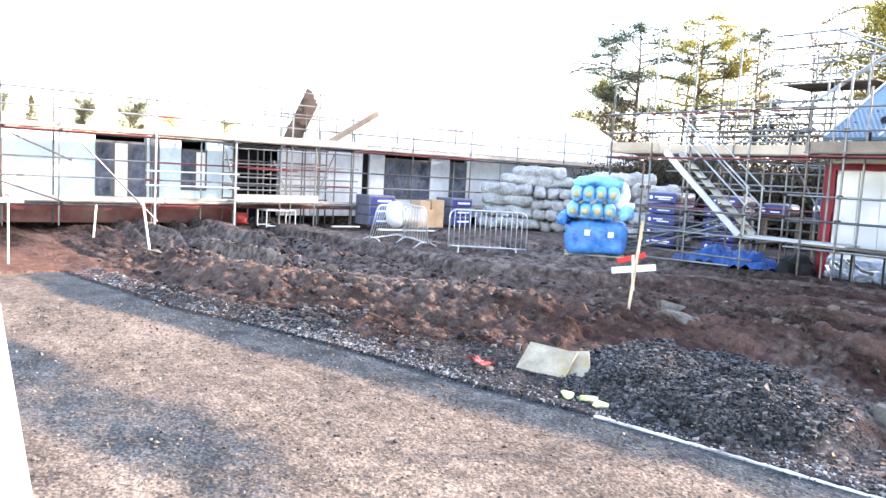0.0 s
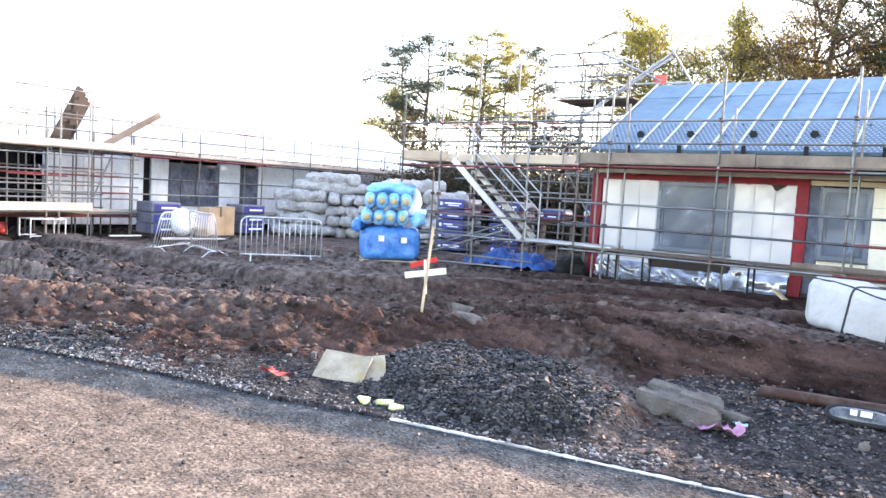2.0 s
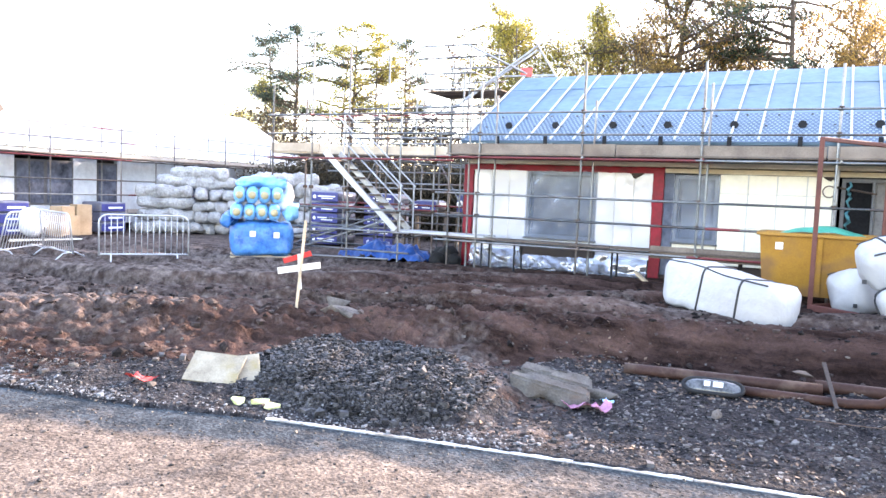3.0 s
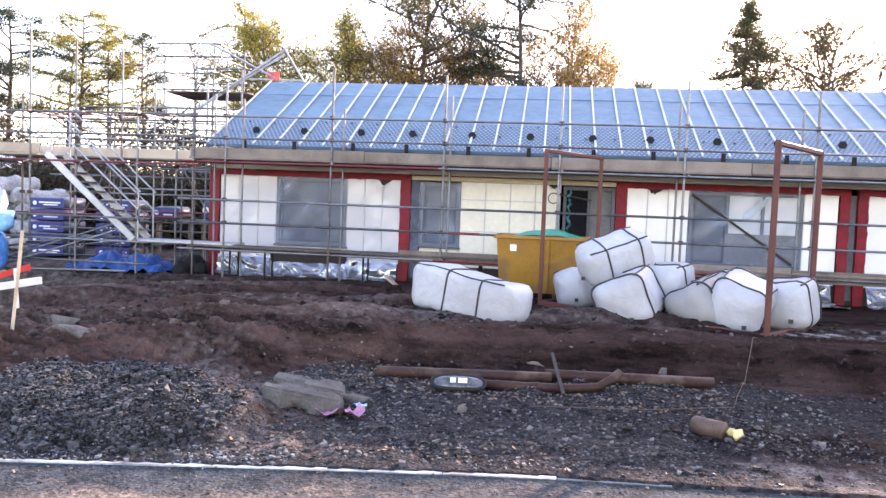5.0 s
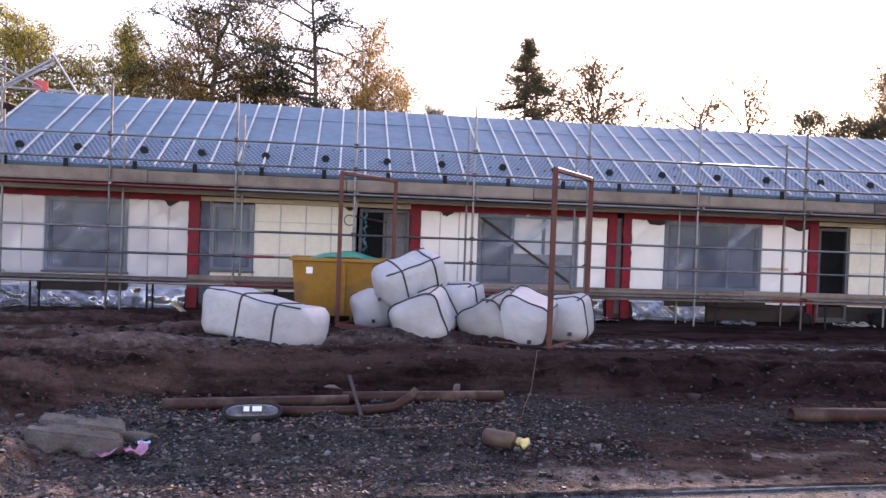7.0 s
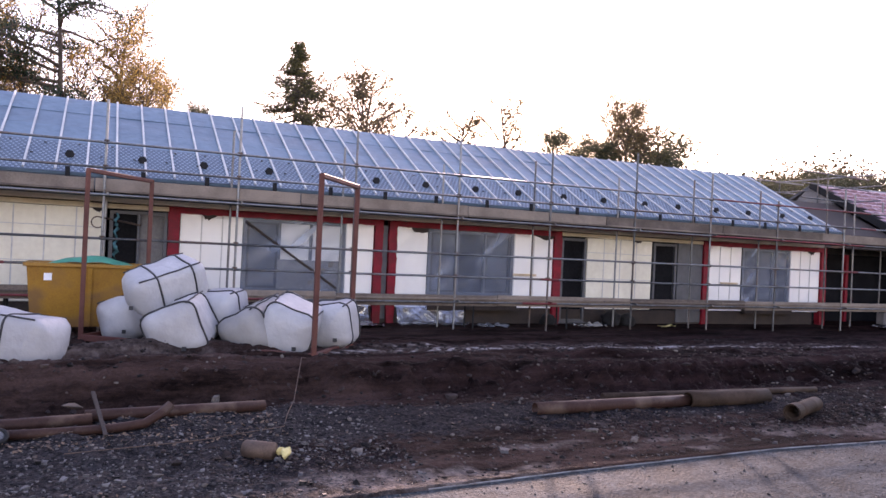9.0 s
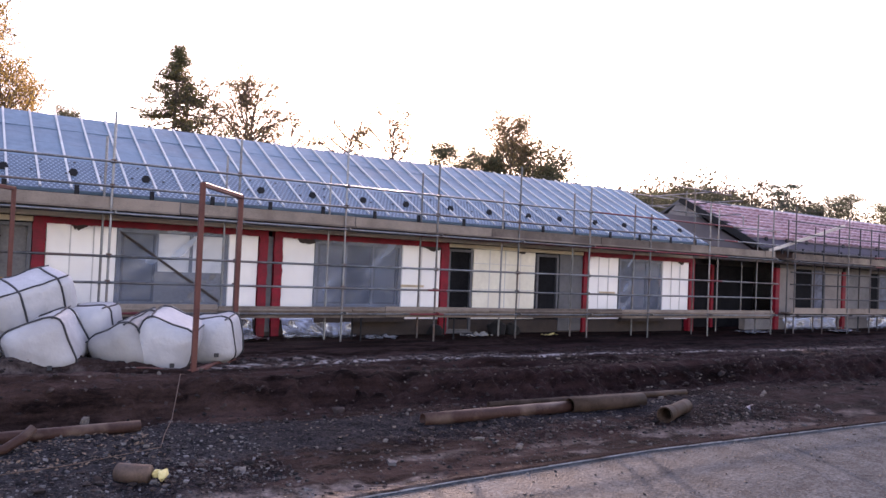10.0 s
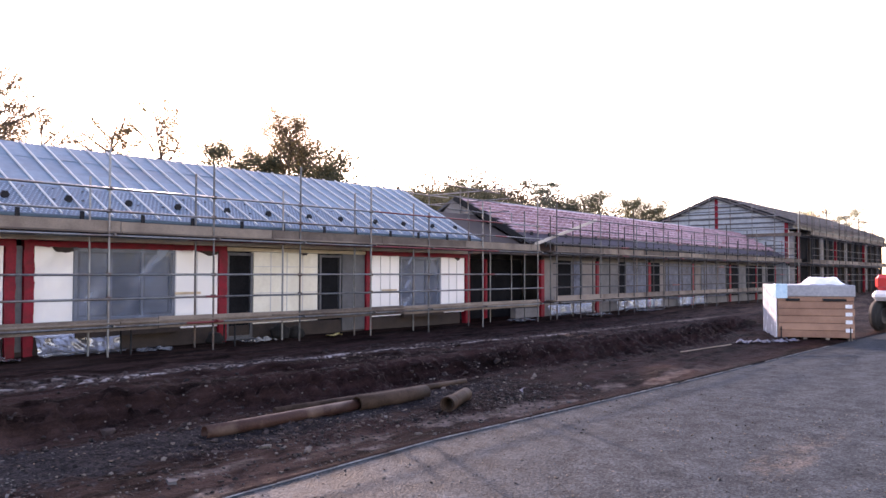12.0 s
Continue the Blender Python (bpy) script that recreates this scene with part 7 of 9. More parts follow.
big_bag([(1.64, 11.72, 0.76), (2.02, 12.75, 0.90)], 0.41, 0.40, (0.10, 0.8), M["bag"], "white bulk bag with black straps, its end towards the road", seed=4.0, roll=0.42, lump=0.035, power=5.0)
big_bag([(2.28, 12.55, 0.92), (2.70, 13.4, 0.98)], 0.38, 0.40, (0.3,), M["bag"], "white bulk bag wedged between the others", seed=5.0, roll=0.1, lump=0.035, power=5.0)
big_bag([(2.66, 11.90, 0.70), (3.02, 12.42, 0.82), (3.35, 12.9, 0.92)], 0.38, 0.36, (0.14, 0.75), M["bag_shaded"], "white bulk bag leaning on its neighbour, its shade put into a greyer colour", seed=6.0, roll=0.5, lump=0.04, power=4.6)
big_bag([(3.24, 11.66, 0.76), (3.72, 12.6, 0.92)], 0.42, 0.42, (0.12, 0.8), M["bag"], "white bulk bag with black straps beside the stillage post", seed=7.0, roll=-0.35, lump=0.04, power=4.8)
big_bag([(4.02, 12.0, 0.82), (4.46, 12.7, 0.90)], 0.36, 0.36, (0.25, 0.8), M["bag"], "white bulk bag at the end of the stillage", seed=8.0, roll=0.15, lump=0.04, power=5.0)


def build_stillage():
    host = thing("stillage", (2, 12.5, 0.42), "rust-red steel stillage with two tall end frames", "stillage")
    near, far = Vector((0.40, 13.6)), Vector((3.58, 11.1))
    across = Vector((1.05, 1.50))
    zb, zt = 0.44, 3.24
    for p in (near, far):
        q = p + across
        for c in (p, q):
            beam("post", (c.x, c.y, zb), (c.x, c.y, zt), 0.075, 0.075, M["steel_rust"], host)
            box_at("foot", c.x - 0.09, c.x + 0.09, c.y - 0.09, c.y + 0.09, zb - 0.06, zb + 0.02, M["steel_rust"], host)
        beam("top_bar", (p.x, p.y, zt - 0.03), (q.x, q.y, zt - 0.03), 0.07, 0.07, M["steel_rust"], host)
        beam("bottom_bar", (p.x, p.y, zb + 0.06), (q.x, q.y, zb + 0.06), 0.08, 0.10, M["steel_rust"], host)
    for o in (Vector((0, 0)), across):
        p, q = near + o, far + o
        beam("base_rail", (p.x, p.y, zb + 0.06), (q.x, q.y, zb + 0.06), 0.08, 0.10, M["steel_rust"], host)


build_stillage()


def build_skip():
    x0, x1, y0, y1, z0, z1 = -0.46, 1.55, 14.15, 15.15, 0.60, 1.66
    host = thing("skip", (0.5, 14.6, 0.42), "yellow-painted mini skip with rust streaks beside the scaffolding", "skip")
    t, s = 0.05, 0.22
    outer = [(x0, y0, z1), (x1, y0, z1), (x1, y1, z1), (x0, y1, z1), (x0 + s * 0.4, y0 + 0.12, z0), (x1 - s, y0 + 0.12, z0), (x1 - s, y1 - 0.12, z0), (x0 + s * 0.4, y1 - 0.12, z0)]
    inner = [(x0 + t, y0 + t, z1), (x1 - t, y0 + t, z1), (x1 - t, y1 - t, z1), (x0 + t, y1 - t, z1), (x0 + s * 0.4 + t, y0 + 0.12 + t, z0 + t), (x1 - s - t, y0 + 0.12 + t, z0 + t), (x1 - s - t, y1 - 0.12 - t, z0 + t), (x0 + s * 0.4 + t, y1 - 0.12 - t, z0 + t)]
    faces = [(0, 4, 5, 1), (1, 5, 6, 2), (2, 6, 7, 3), (3, 7, 4, 0), (4, 7, 6, 5)]
    faces += [(b + 8, a + 8, d + 8, c + 8) for b, a, d, c in ((4, 0, 1, 5), (5, 1, 2, 6), (6, 2, 3, 7), (7, 3, 0, 4))] + [(12, 13, 14, 15)]
    faces += [(0, 1, 9, 8), (1, 2, 10, 9), (2, 3, 11, 10), (3, 0, 8, 11)]
    put("skip_body", raw("skip_body", outer + inner, faces), M["skip"], host)
    for a, b in (((x0 - 0.02, y0 - 0.02), (x1 + 0.02, y0 - 0.02)), ((x1 + 0.02, y0 - 0.02), (x1 + 0.02, y1 + 0.02)), ((x1 + 0.02, y1 + 0.02), (x0 - 0.02, y1 + 0.02)), ((x0 - 0.02, y1 + 0.02), (x0 - 0.02, y0 - 0.02))):
        beam("rim", (*a, z1 - 0.02), (*b, z1 - 0.02), 0.06, 0.06, M["skip"], host)
    for x in (x0 + 0.95,):
        beam("rib", (x, y0 - 0.01, z1 - 0.05), (x, y0 + 0.10, z0 + 0.02), 0.07, 0.04, M["skip"], host)
    for x in (x0 + 0.3, x1 - 0.5):
        for y in (y0 + 0.25, y1 - 0.25):
            box_at("foot", x - 0.06, x + 0.06, y - 0.06, y + 0.06, 0.38, z0, M["coupler"], host)
    box_at("label_plate", x0 + 0.26, x0 + 0.38, y0 + 0.005, y0 + 0.022, 1.38, 1.50, M["white"], host, 0.002)
    v, f = [], []
    for j in range(7):
        for i in range(15):
            x, y = x0 + 0.25 + i * 0.1, y0 + 0.12 + j * 0.13
            v.append((x, y, z1 - 0.03 + 0.16 * max(0, 1 - ((i - 7) / 7) ** 2) * (1 - ((j - 3) / 4) ** 2) + 0.04 * noise.noise((x * 4, y * 4, 0))))
    for j in range(6):
        for i in range(14):
            a = j * 15 + i
            f.append((a, a + 1, a + 16, a + 15))
    put("cover_sheet", raw("cover_sheet", v, f, True), M["green"], host, None, "green sheet heaped in the skip")


build_skip()


# ---- pipes and litter along the verge ----
def drain_pipe(pts, r, material, label, socket=None, name="drain_pipe"):
    host = thing(name, pts[0], label, "pipe", "drain pipes along the verge")
    ov, of = path_tube(pts, r, 18)
    of = of[:-2]
    iv, jf = path_tube(pts, r * 0.86, 18)
    k = len(ov)
    jf = [tuple(reversed([i + k for i in q])) for q in jf[:-2]]
    n = len(pts)
    rims = []
    for base, flip in ((0, False), ((n - 1) * 18, True)):
        for i in range(18):
            l = (i + 1) % 18
            q = (base + i, base + l, k + base + l, k + base + i)
            rims.append(tuple(reversed(q)) if not flip else q)
    put("pipe_body", raw("pipe_body", list(ov) + list(iv), of + jf + rims, True), material, host)
    for a, b in socket or ():
        p, q = Vector(a), Vector(b)
        sv, sf = path_tube([p, p.lerp(q, 0.5), q], r * 1.14, 18)
        inner = [p.lerp(q, t) for t in (0, 0.5, 1)]
        wv, wf = path_tube(inner, r * 0.99, 18)
        k = len(sv)
        rim = [(a, (a + 1) % 18, k + (a + 1) % 18, k + a) for a in range(18)]
        rim += [tuple(reversed([i + 36 for i in f])) for f in rim]
        faces = sf[:-2] + [tuple(reversed([i + k for i in f])) for f in wf[:-2]] + [tuple(reversed(f)) for f in rim]
        put("socket", raw("socket", list(sv) + list(wv), faces, False), material, host)
    return host


def line(x0, y0, x1, y1, n=5):
    return [(x0 + (x1 - x0) * i / (n - 1), y0 + (y1 - y0) * i / (n - 1)) for i in range(n)]


def flat_pipe(x0, y0, x1, y1, r, material, label, **kw):
    za, zb = max(gz(x0, y0), 0.03) + r * 0.8, max(gz(x1, y1), 0.03) + r * 0.8
    return drain_pipe([(x0 + (x1 - x0) * t, y0 + (y1 - y0) * t, za + (zb - za) * t) for t in (0, 0.25, 0.5, 0.75, 1)], r, material, label, **kw)


flat_pipe(-1.45, 8.85, 0.62, 9.15, 0.066, M["pipe"], "brown plastic drain pipe lying along the foot of the bank")
flat_pipe(0.55, 9.3, 2.55, 9.45, 0.068, M["pipe"], "brown plastic drain pipe lying against the bank")
drain_pipe([(-0.35, 8.72, 0.13), (0.3, 8.78, 0.12), (0.85, 8.84, 0.12), (1.15, 8.92, 0.14), (1.32, 9.02, 0.22), (1.42, 9.08, 0.30)], 0.05, M["pipe"], "thin brown pipe with a bent end")
flat_pipe(5.88, 8.55, 8.45, 8.55, 0.085, M["pipe"], "long reddish-brown drain pipe on the verge")
flat_pipe(8.42, 8.5, 9.95, 8.48, 0.115, M["pipe_pale"], "muddy wide drain pipe joined to a narrower one")
drain_pipe([(9.45, 7.58, 0.16), (9.8, 7.72, 0.16), (10.10, 7.84, 0.17), (10.35, 7.94, 0.17)], 0.105, M["pipe_pale"], "short muddy length of drain pipe with an open end", socket=[((9.42, 7.57, 0.16), (9.62, 7.65, 0.16))])
flat_pipe(7.4, 9.15, 11.6, 8.95, 0.05, M["pipe_pale"], "thin muddy pipe half sunk in the soil behind the others")


def rock(name, at, size, material, label, category, seed, turn=0.0, squash=(1, 1, 1), group=""):
    """An angular broken stone: the hull of random points with chipped edges."""
    rr = random.Random(int(seed * 10))
    bm = bmesh.new()
    for _ in range(14):
        c = Vector((rr.gauss(0, 1), rr.gauss(0, 1), rr.gauss(0, 1))).normalized()
        c = c / max(abs(c.x), abs(c.y), abs(c.z)) ** 0.7 * rr.uniform(0.6, 1.12)
        bm.verts.new((c.x * squash[0] * size, c.y * squash[1] * size, c.z * squash[2] * size))
    hull = bmesh.ops.convex_hull(bm, input=bm.verts)
    bmesh.ops.delete(bm, geom=list({v for v in hull["geom_interior"] if isinstance(v, bmesh.types.BMVert)}), context="VERTS")
    bmesh.ops.bevel(bm, geom=list(bm.edges), offset=size * 0.05, segments=1, affect="EDGES")
    me = mesh_of(name, bm)
    ob = put(name, me, material, None, pose(*at, 0, 0, turn))
    return tagged(ob, label, category, group)


def rubble_bar(p, q, w, h, parent, seed):
    """A long lump of broken concrete with blunt edges, chips and uneven ends."""
    p, q = Vector(p), Vector(q)
    d = q - p
    m = Matrix.Translation((p + q) / 2) @ Matrix.Rotation(math.atan2(d.y, d.x), 4, "Z") @ Matrix.Rotation(-math.atan2(d.z, math.hypot(d.x, d.y)), 4, "Y") @ Matrix.Rotation(0.06 * math.sin(seed), 4, "X")
    rr = random.Random(int(seed * 10))
    bm = bmesh.new()
    for v in add_box(bm, -d.length / 2, d.length / 2, -w / 2, w / 2, -h / 2, h / 2):
        v.co += Vector((rr.uniform(-0.07, 0.07), rr.uniform(-0.04, 0.04), rr.uniform(-0.04, 0.04) - (0.05 if v.co.x > 0 and v.co.z > 0 else 0)))
    bmesh.ops.recalc_face_normals(bm, faces=bm.faces)
    bmesh.ops.bevel(bm, geom=list(bm.edges), offset=0.022, segments=2, affect="EDGES")
    bmesh.ops.triangulate(bm, faces=bm.faces)
    for _ in range(4):
        bmesh.ops.subdivide_edges(bm, edges=[e for e in bm.edges if e.calc_length() > 0.035], cuts=1)
        bmesh.ops.triangulate(bm, faces=bm.faces)
    bm.normal_update()
    off = Vector((seed * 3, 0, 0))
    for v in bm.verts:
        c = v.co + off
        edge = abs(v.co.y) / (w / 2) + abs(v.co.z) / (h / 2)
        chip = max(0.0, noise.noise(c * 6) - 0.1) * (0.16 if edge > 1.4 else 0.05)
        v.co += v.normal * (0.010 * noise.noise(c * 4) + 0.006 * noise.noise(c * 18) - chip)
    bmesh.ops.transform(bm, matrix=m, verts=bm.verts)
    part("block", bm, M["concrete"], parent)


def build_blocks():
    host = thing("broken_kerb", (-1.9, 7.5, 0.03), "two broken grey concrete kerb blocks lying side by side on the gravel", "concrete block")
    rubble_bar((-2.25, 7.36, 0.14), (-1.50, 7.50, 0.10), 0.26, 0.28, host, 1.0)
    rubble_bar((-2.25, 7.56, 0.17), (-1.55, 7.68, 0.13), 0.20, 0.30, host, 2.6)


build_blocks()
rock("broken_stone", (-1.42, 7.70, 0.10), 0.15, M["concrete"], "lump of broken grey concrete beside the kerb blocks", "stone", 9.0, 20, (1.3, 0.8, 0.7))


def cloth(name, at, w, d, material, label, category, seed, lift=0.06):
    v, f = [], []
    nx, ny = 26, 16
    for j in range(ny + 1):
        for i in range(nx + 1):
            x, y = at[0] + w * (i / nx - 0.5), at[1] + d * (j / ny - 0.5) * (1 + 0.7 * noise.noise((i * 0.21, seed, 1.0))) + 0.10 * noise.noise((i * 0.17, seed, 4.0))
            x += 0.05 * noise.noise((x * 6, y * 6, seed))
            v.append((x, y, at[2] + 0.015 + lift * abs(noise.noise((x * 4.5, y * 4.5, seed))) + lift * 0.4 * abs(noise.noise((x * 11, y * 11, seed)))))
    for j in range(ny):
        for i in range(nx):
            a = j * (nx + 1) + i
            f.append((a, a + 1, a + nx + 2, a + nx + 1))
    ob = put(name, raw(name, v, f, True), material)
    return tagged(ob, label, category)


cloth("pink_rag", (-1.46, 7.32, 0.03), 0.46, 0.22, M["pink"], "crumpled pink cloth by the broken kerb", "cloth", 3.0, 0.13)
cloth("pale_packet", (-1.30, 7.50, 0.08), 0.13, 0.10, M["blue_pale"], "pale blue plastic packet on the rag", "packet", 5.0, 0.10)
cloth("red_scrap", (-5.66, 5.55, gz(-5.66, 5.55)), 0.20, 0.14, M["redrag"], "crumpled red plastic scrap beside the road", "litter", 7.0, 0.18)
cloth("yellow_scrap", (-5.25, 6.0, gz(-5.25, 6.0)), 0.26, 0.12, M["yellow"], "crumpled yellow scrap under the plywood", "litter", 8.0, 0.08)


def build_ply():
    for k, (m, w, d) in enumerate(((pose(-5.10, 6.02, 0.185, 36, 4, 22), 0.56, 0.40), (pose(-4.88, 6.22, 0.17, 38, -6, 42), 0.34, 0.36))):
        me = mesh_of("plywood_sheet", chamfer_box(w, d, 0.018, 0.003))
        ob = put("plywood_sheet", me, M["ply"], None, m)
        tagged(ob, "dirty pale plywood offcut leaning on the soil bank", "plywood", "plywood offcuts")


build_ply()
M["lime"] = surface("pale_yellow_lump", (0.45, 0.46, 0.16), (0.74, 0.76, 0.42), 0.6, 8, 40, 0.2)
for _k, (_x, _y, _s) in enumerate(((-4.42, 5.60, 0.075), (-4.20, 5.70, 0.08), (-4.02, 5.66, 0.085))):
    rock("yellow_block", (_x, _y, 0.05), _s, M["lime"], "pale yellow-green lump lying at the road edge", "litter", 20.0 + _k, 30 * _k, (1.15, 0.8, 0.55), "pale lumps at the road edge")


# ---- the rest of the litter on the verge ----
M["lens"] = surface("scratched_clear_cover", (0.012, 0.013, 0.014), (0.15, 0.155, 0.16), 0.15, 8, 40, 0.3)


def build_lamp_housing():
    host = thing("lamp_housing", (-0.42, 8.5, 0.1), "broken black oval lamp housing with a clear cover on the gravel", "lamp")
    m = pose(-0.42, 8.50, 0.155, 38, 0, 6)
    loop = [m @ Vector((0.30 * math.copysign(abs(math.cos(t)) ** 0.55, math.cos(t)), 0.095 * math.copysign(abs(math.sin(t)) ** 0.8, math.sin(t)), 0.03)) for t in np.arange(36) * 2 * math.pi / 36]
    v, f = path_tube(loop, 0.022, 8, True)
    put("rim", raw("rim", v, f, True), M["black"], host)
    low = [m @ Vector((0.9 * (m.inverted() @ p).x, 0.85 * (m.inverted() @ p).y, -0.06)) for p in loop]
    n = len(loop)
    put("tray", raw("tray", loop + low, [(i, (i + 1) % n, n + (i + 1) % n, n + i) for i in range(n)] + [tuple(range(2 * n - 1, n - 1, -1))], True), M["black"], host)
    dome = []
    for k, (s, h) in enumerate(((0.95, 0.03), (0.8, 0.055), (0.5, 0.07))):
        dome += [m @ Vector((s * (m.inverted() @ p).x, s * (m.inverted() @ p).y, h)) for p in loop]
    faces = [(k * n + i, k * n + (i + 1) % n, (k + 1) * n + (i + 1) % n, (k + 1) * n + i) for k in range(2) for i in range(n)] + [tuple(range(2 * n, 3 * n))]
    put("clear_cover", raw("clear_cover", dome, faces, True), M["lens"], host, None, "scratched clear plastic cover")
    for x, w in ((-0.06, 0.03), (0.05, 0.05)):
        bm = bmesh.new()
        add_box(bm, x - w, x + w, -0.035, 0.03, 0.071, 0.078, m)
        part("paper_label", bm, M["white"], host)


build_lamp_housing()
_stick = thing("stake_offcut", (0.68, 8.9, 0.1), "pale split timber stake leaning against the pipes", "stake")
beam("shaft", (0.76, 8.62, 0.10), (0.62, 9.35, 0.42), 0.04, 0.02, M["dark_brown"], _stick)
v_, f_ = path_tube([(2.02, 7.72, 0.12), (2.12, 7.62, 0.12), (2.26, 7.52, 0.12)], [0.085, 0.09, 0.09], 14)
tagged(put("dark_canister", raw("dark_canister", v_, f_, True), M["coupler"]), "dark dented canister lying on the gravel", "canister")
rock("foam_lump", (2.38, 7.46, 0.11), 0.085, M["yellow"], "torn yellow foam lump on the gravel", "foam", 40.0, 20, (0.9, 0.8, 0.7))
rock("foam_lump", (2.33, 7.58, 0.10), 0.06, M["yellow"], "small yellow foam lump on the gravel", "foam", 41.0, 50, (1, 0.8, 0.8))
rock("pale_rock", (1.98, 9.60, 0.23), 0.07, M["pale_stone"], "pale angular stone on the bank", "stone", 42.0, 10, (0.8, 0.7, 1.2))
rock("pale_rock", (0.42, 9.62, 0.20), 0.09, M["clod_pale"], "flat grey stone set in the bank", "stone", 43.0, 40, (1.6, 0.8, 0.6))
rock("boulder", (-5.02, 8.30, 0.44), 0.27, M["pale_stone"], "large slab of grey-brown rubble on the soil mound", "stone", 44.0, -20, (1.5, 0.9, 0.62))
rock("boulder", (-5.45, 8.70, 0.54), 0.16, M["concrete"], "lump of rubble behind the slab on the mound", "stone", 45.0, 12, (1.2, 0.9, 0.7))
rock("pale_rock", (-14.0, 4.55, 0.36), 0.14, M["pale_stone"], "whitish stone on the churned soil", "stone", 46.0, 0, (1.6, 0.8, 0.6))
v_, f_ = path_tube([(3.5, 11.0, 0.5), (3.3, 10.7, 0.56), (3.15, 10.2, 0.46), (2.95, 9.6, 0.2), (2.75, 9.1, 0.12), (2.6, 8.6, 0.1), (1.6, 8.2, 0.1), (0.4, 8.0, 0.1)], 0.005, 5)
tagged(put("loose_wire", raw("loose_wire", v_, f_, True), M["coupler"]), "thin grey wire trailing down the bank", "wire")
_slat = thing("timber_offcut", (19.5, 8.3, 0.1), "long thin timber offcut lying on the verge", "timber")
beam("slat", (19.6, 8.15, 0.12), (22.6, 7.9, 0.12), 0.03, 0.022, M["plank"], _slat)
for _k, (_x, _y) in enumerate(((23.6, 7.85), (24.3, 7.6), (24.9, 7.2), (25.4, 7.0))):
    cloth("plastic_scrap", (_x, _y, 0.06), 0.5 - 0.08 * _k, 0.35, M["wrap_dull"], "crumpled clear plastic scrap at the road edge", "litter", 50.0 + _k, 0.14)
for _k, (_x, _y) in enumerate(((11.6, 7.7), (12.6, 6.95))):
    cloth("pale_scrap", (_x, _y, 0.05), 0.12, 0.09, M["wrap_dull"], "small pale plastic scrap on the verge", "litter", 60.0 + _k, 0.12)


# ---- stakes and the sign post ----
def build_cross():
    bx, by = -5.66, 8.10
    bz = gz(bx, by)
    host = thing("marker_cross", (bx, by, bz), "pale timber marker post with a nailed crossbar in the soil mound", "marker post")
    beam("post", (bx - 0.02, by - 0.02, bz - 0.18), (bx + 0.06, by + 0.07, bz + 1.29), 0.05, 0.03, M["timber"], host)
    c = Vector((bx + 0.01, by + 0.0, bz + 0.655))
    beam("crossbar", c + Vector((-0.17, -0.21, -0.03)), c + Vector((0.19, 0.23, 0.04)), 0.022, 0.085, M["pale_wood"], host)


build_cross()
_s2 = thing("red_topped_peg", (-7.3, 10.2, 0.4), "timber peg with a red-painted top board", "peg")
beam("peg", (-7.25, 10.25, 0.3), (-7.35, 10.3, 0.98), 0.04, 0.03, M["pale_wood"], _s2)
beam("top_board", (-7.55, 10.15, 0.86), (-7.2, 10.45, 1.0), 0.02, 0.09, M["vehicle_red"], _s2)
for _x, _y, _h, _dx in ((-16.0, 5.05, 0.95, -0.12), (-15.7, 2.35, 1.25, 0.0), (-19.6, 4.75, 0.75, 0.05)):
    _t = thing("stake", (_x, _y, gz(_x, _y)), "pale timber setting-out stake in the soil", "stake", "setting-out stakes")
    beam("shaft", (_x, _y, gz(_x, _y) - 0.1), (_x + _dx, _y + _dx, gz(_x, _y) + _h), 0.05, 0.03, M["pale_wood"], _t)
    if _h > 1.2:
        beam("crossbar", (_x - 0.1, _y - 0.45, gz(_x, _y) + _h - 0.05), (_x + 0.05, _y + 0.25, gz(_x, _y) + _h - 0.04), 0.02, 0.09, M["pale_wood"], _t)


# ---- crowd barriers ----
def build_barrier(m, label):
    host = new("crowd_barrier")
    host.empty_display_size = 0.2
    host.matrix_basis = m
    WORLD_OF[host] = m.copy()
    tagged(host, label, "barrier", "crowd barriers")
    L, Hh, r0 = 1.9, 1.04, 0.18
    pts = [(-L / 2, 0, 0.12)]
    for cx, s in ((-L / 2 + r0, math.pi), (L / 2 - r0, math.pi / 2)):
        for k in range(6):
            a = s - k * math.pi / 10
            pts.append((cx + r0 * math.cos(a), 0, Hh - r0 + r0 * math.sin(a)))
    pts.append((L / 2, 0, 0.12))
    v, f = path_tube(pts, 0.019, 8)
    put("outer_frame", raw("outer_frame", v, f, True), M["galv"], host, None, "", True)
    v, f = path_tube([(0, 0, 0.16), (0, 0, Hh - 0.02)], 0.0085, 6)
    bar = raw("bar", v, f, True)
    for i in range(14):
        put("bar", bar, M["galv"], host, Matrix.Translation((-L / 2 + 0.125 + i * (L - 0.25) / 13, 0, 0)), "", True)
    v, f = path_tube([(-L / 2, 0, 0.15), (L / 2, 0, 0.15)], 0.017, 8)
    put("bottom_rail", raw("bottom_rail", v, f, True), M["galv"], host, None, "", True)
    for x in (-L / 2 + 0.25, L / 2 - 0.25):
        v, f = path_tube([(x, -0.32, 0.01), (x, -0.12, 0.14), (x, 0.12, 0.14), (x, 0.32, 0.01)], 0.016, 8)
        put("foot", raw("foot", v, f, True), M["galv"], host, None, "", True)


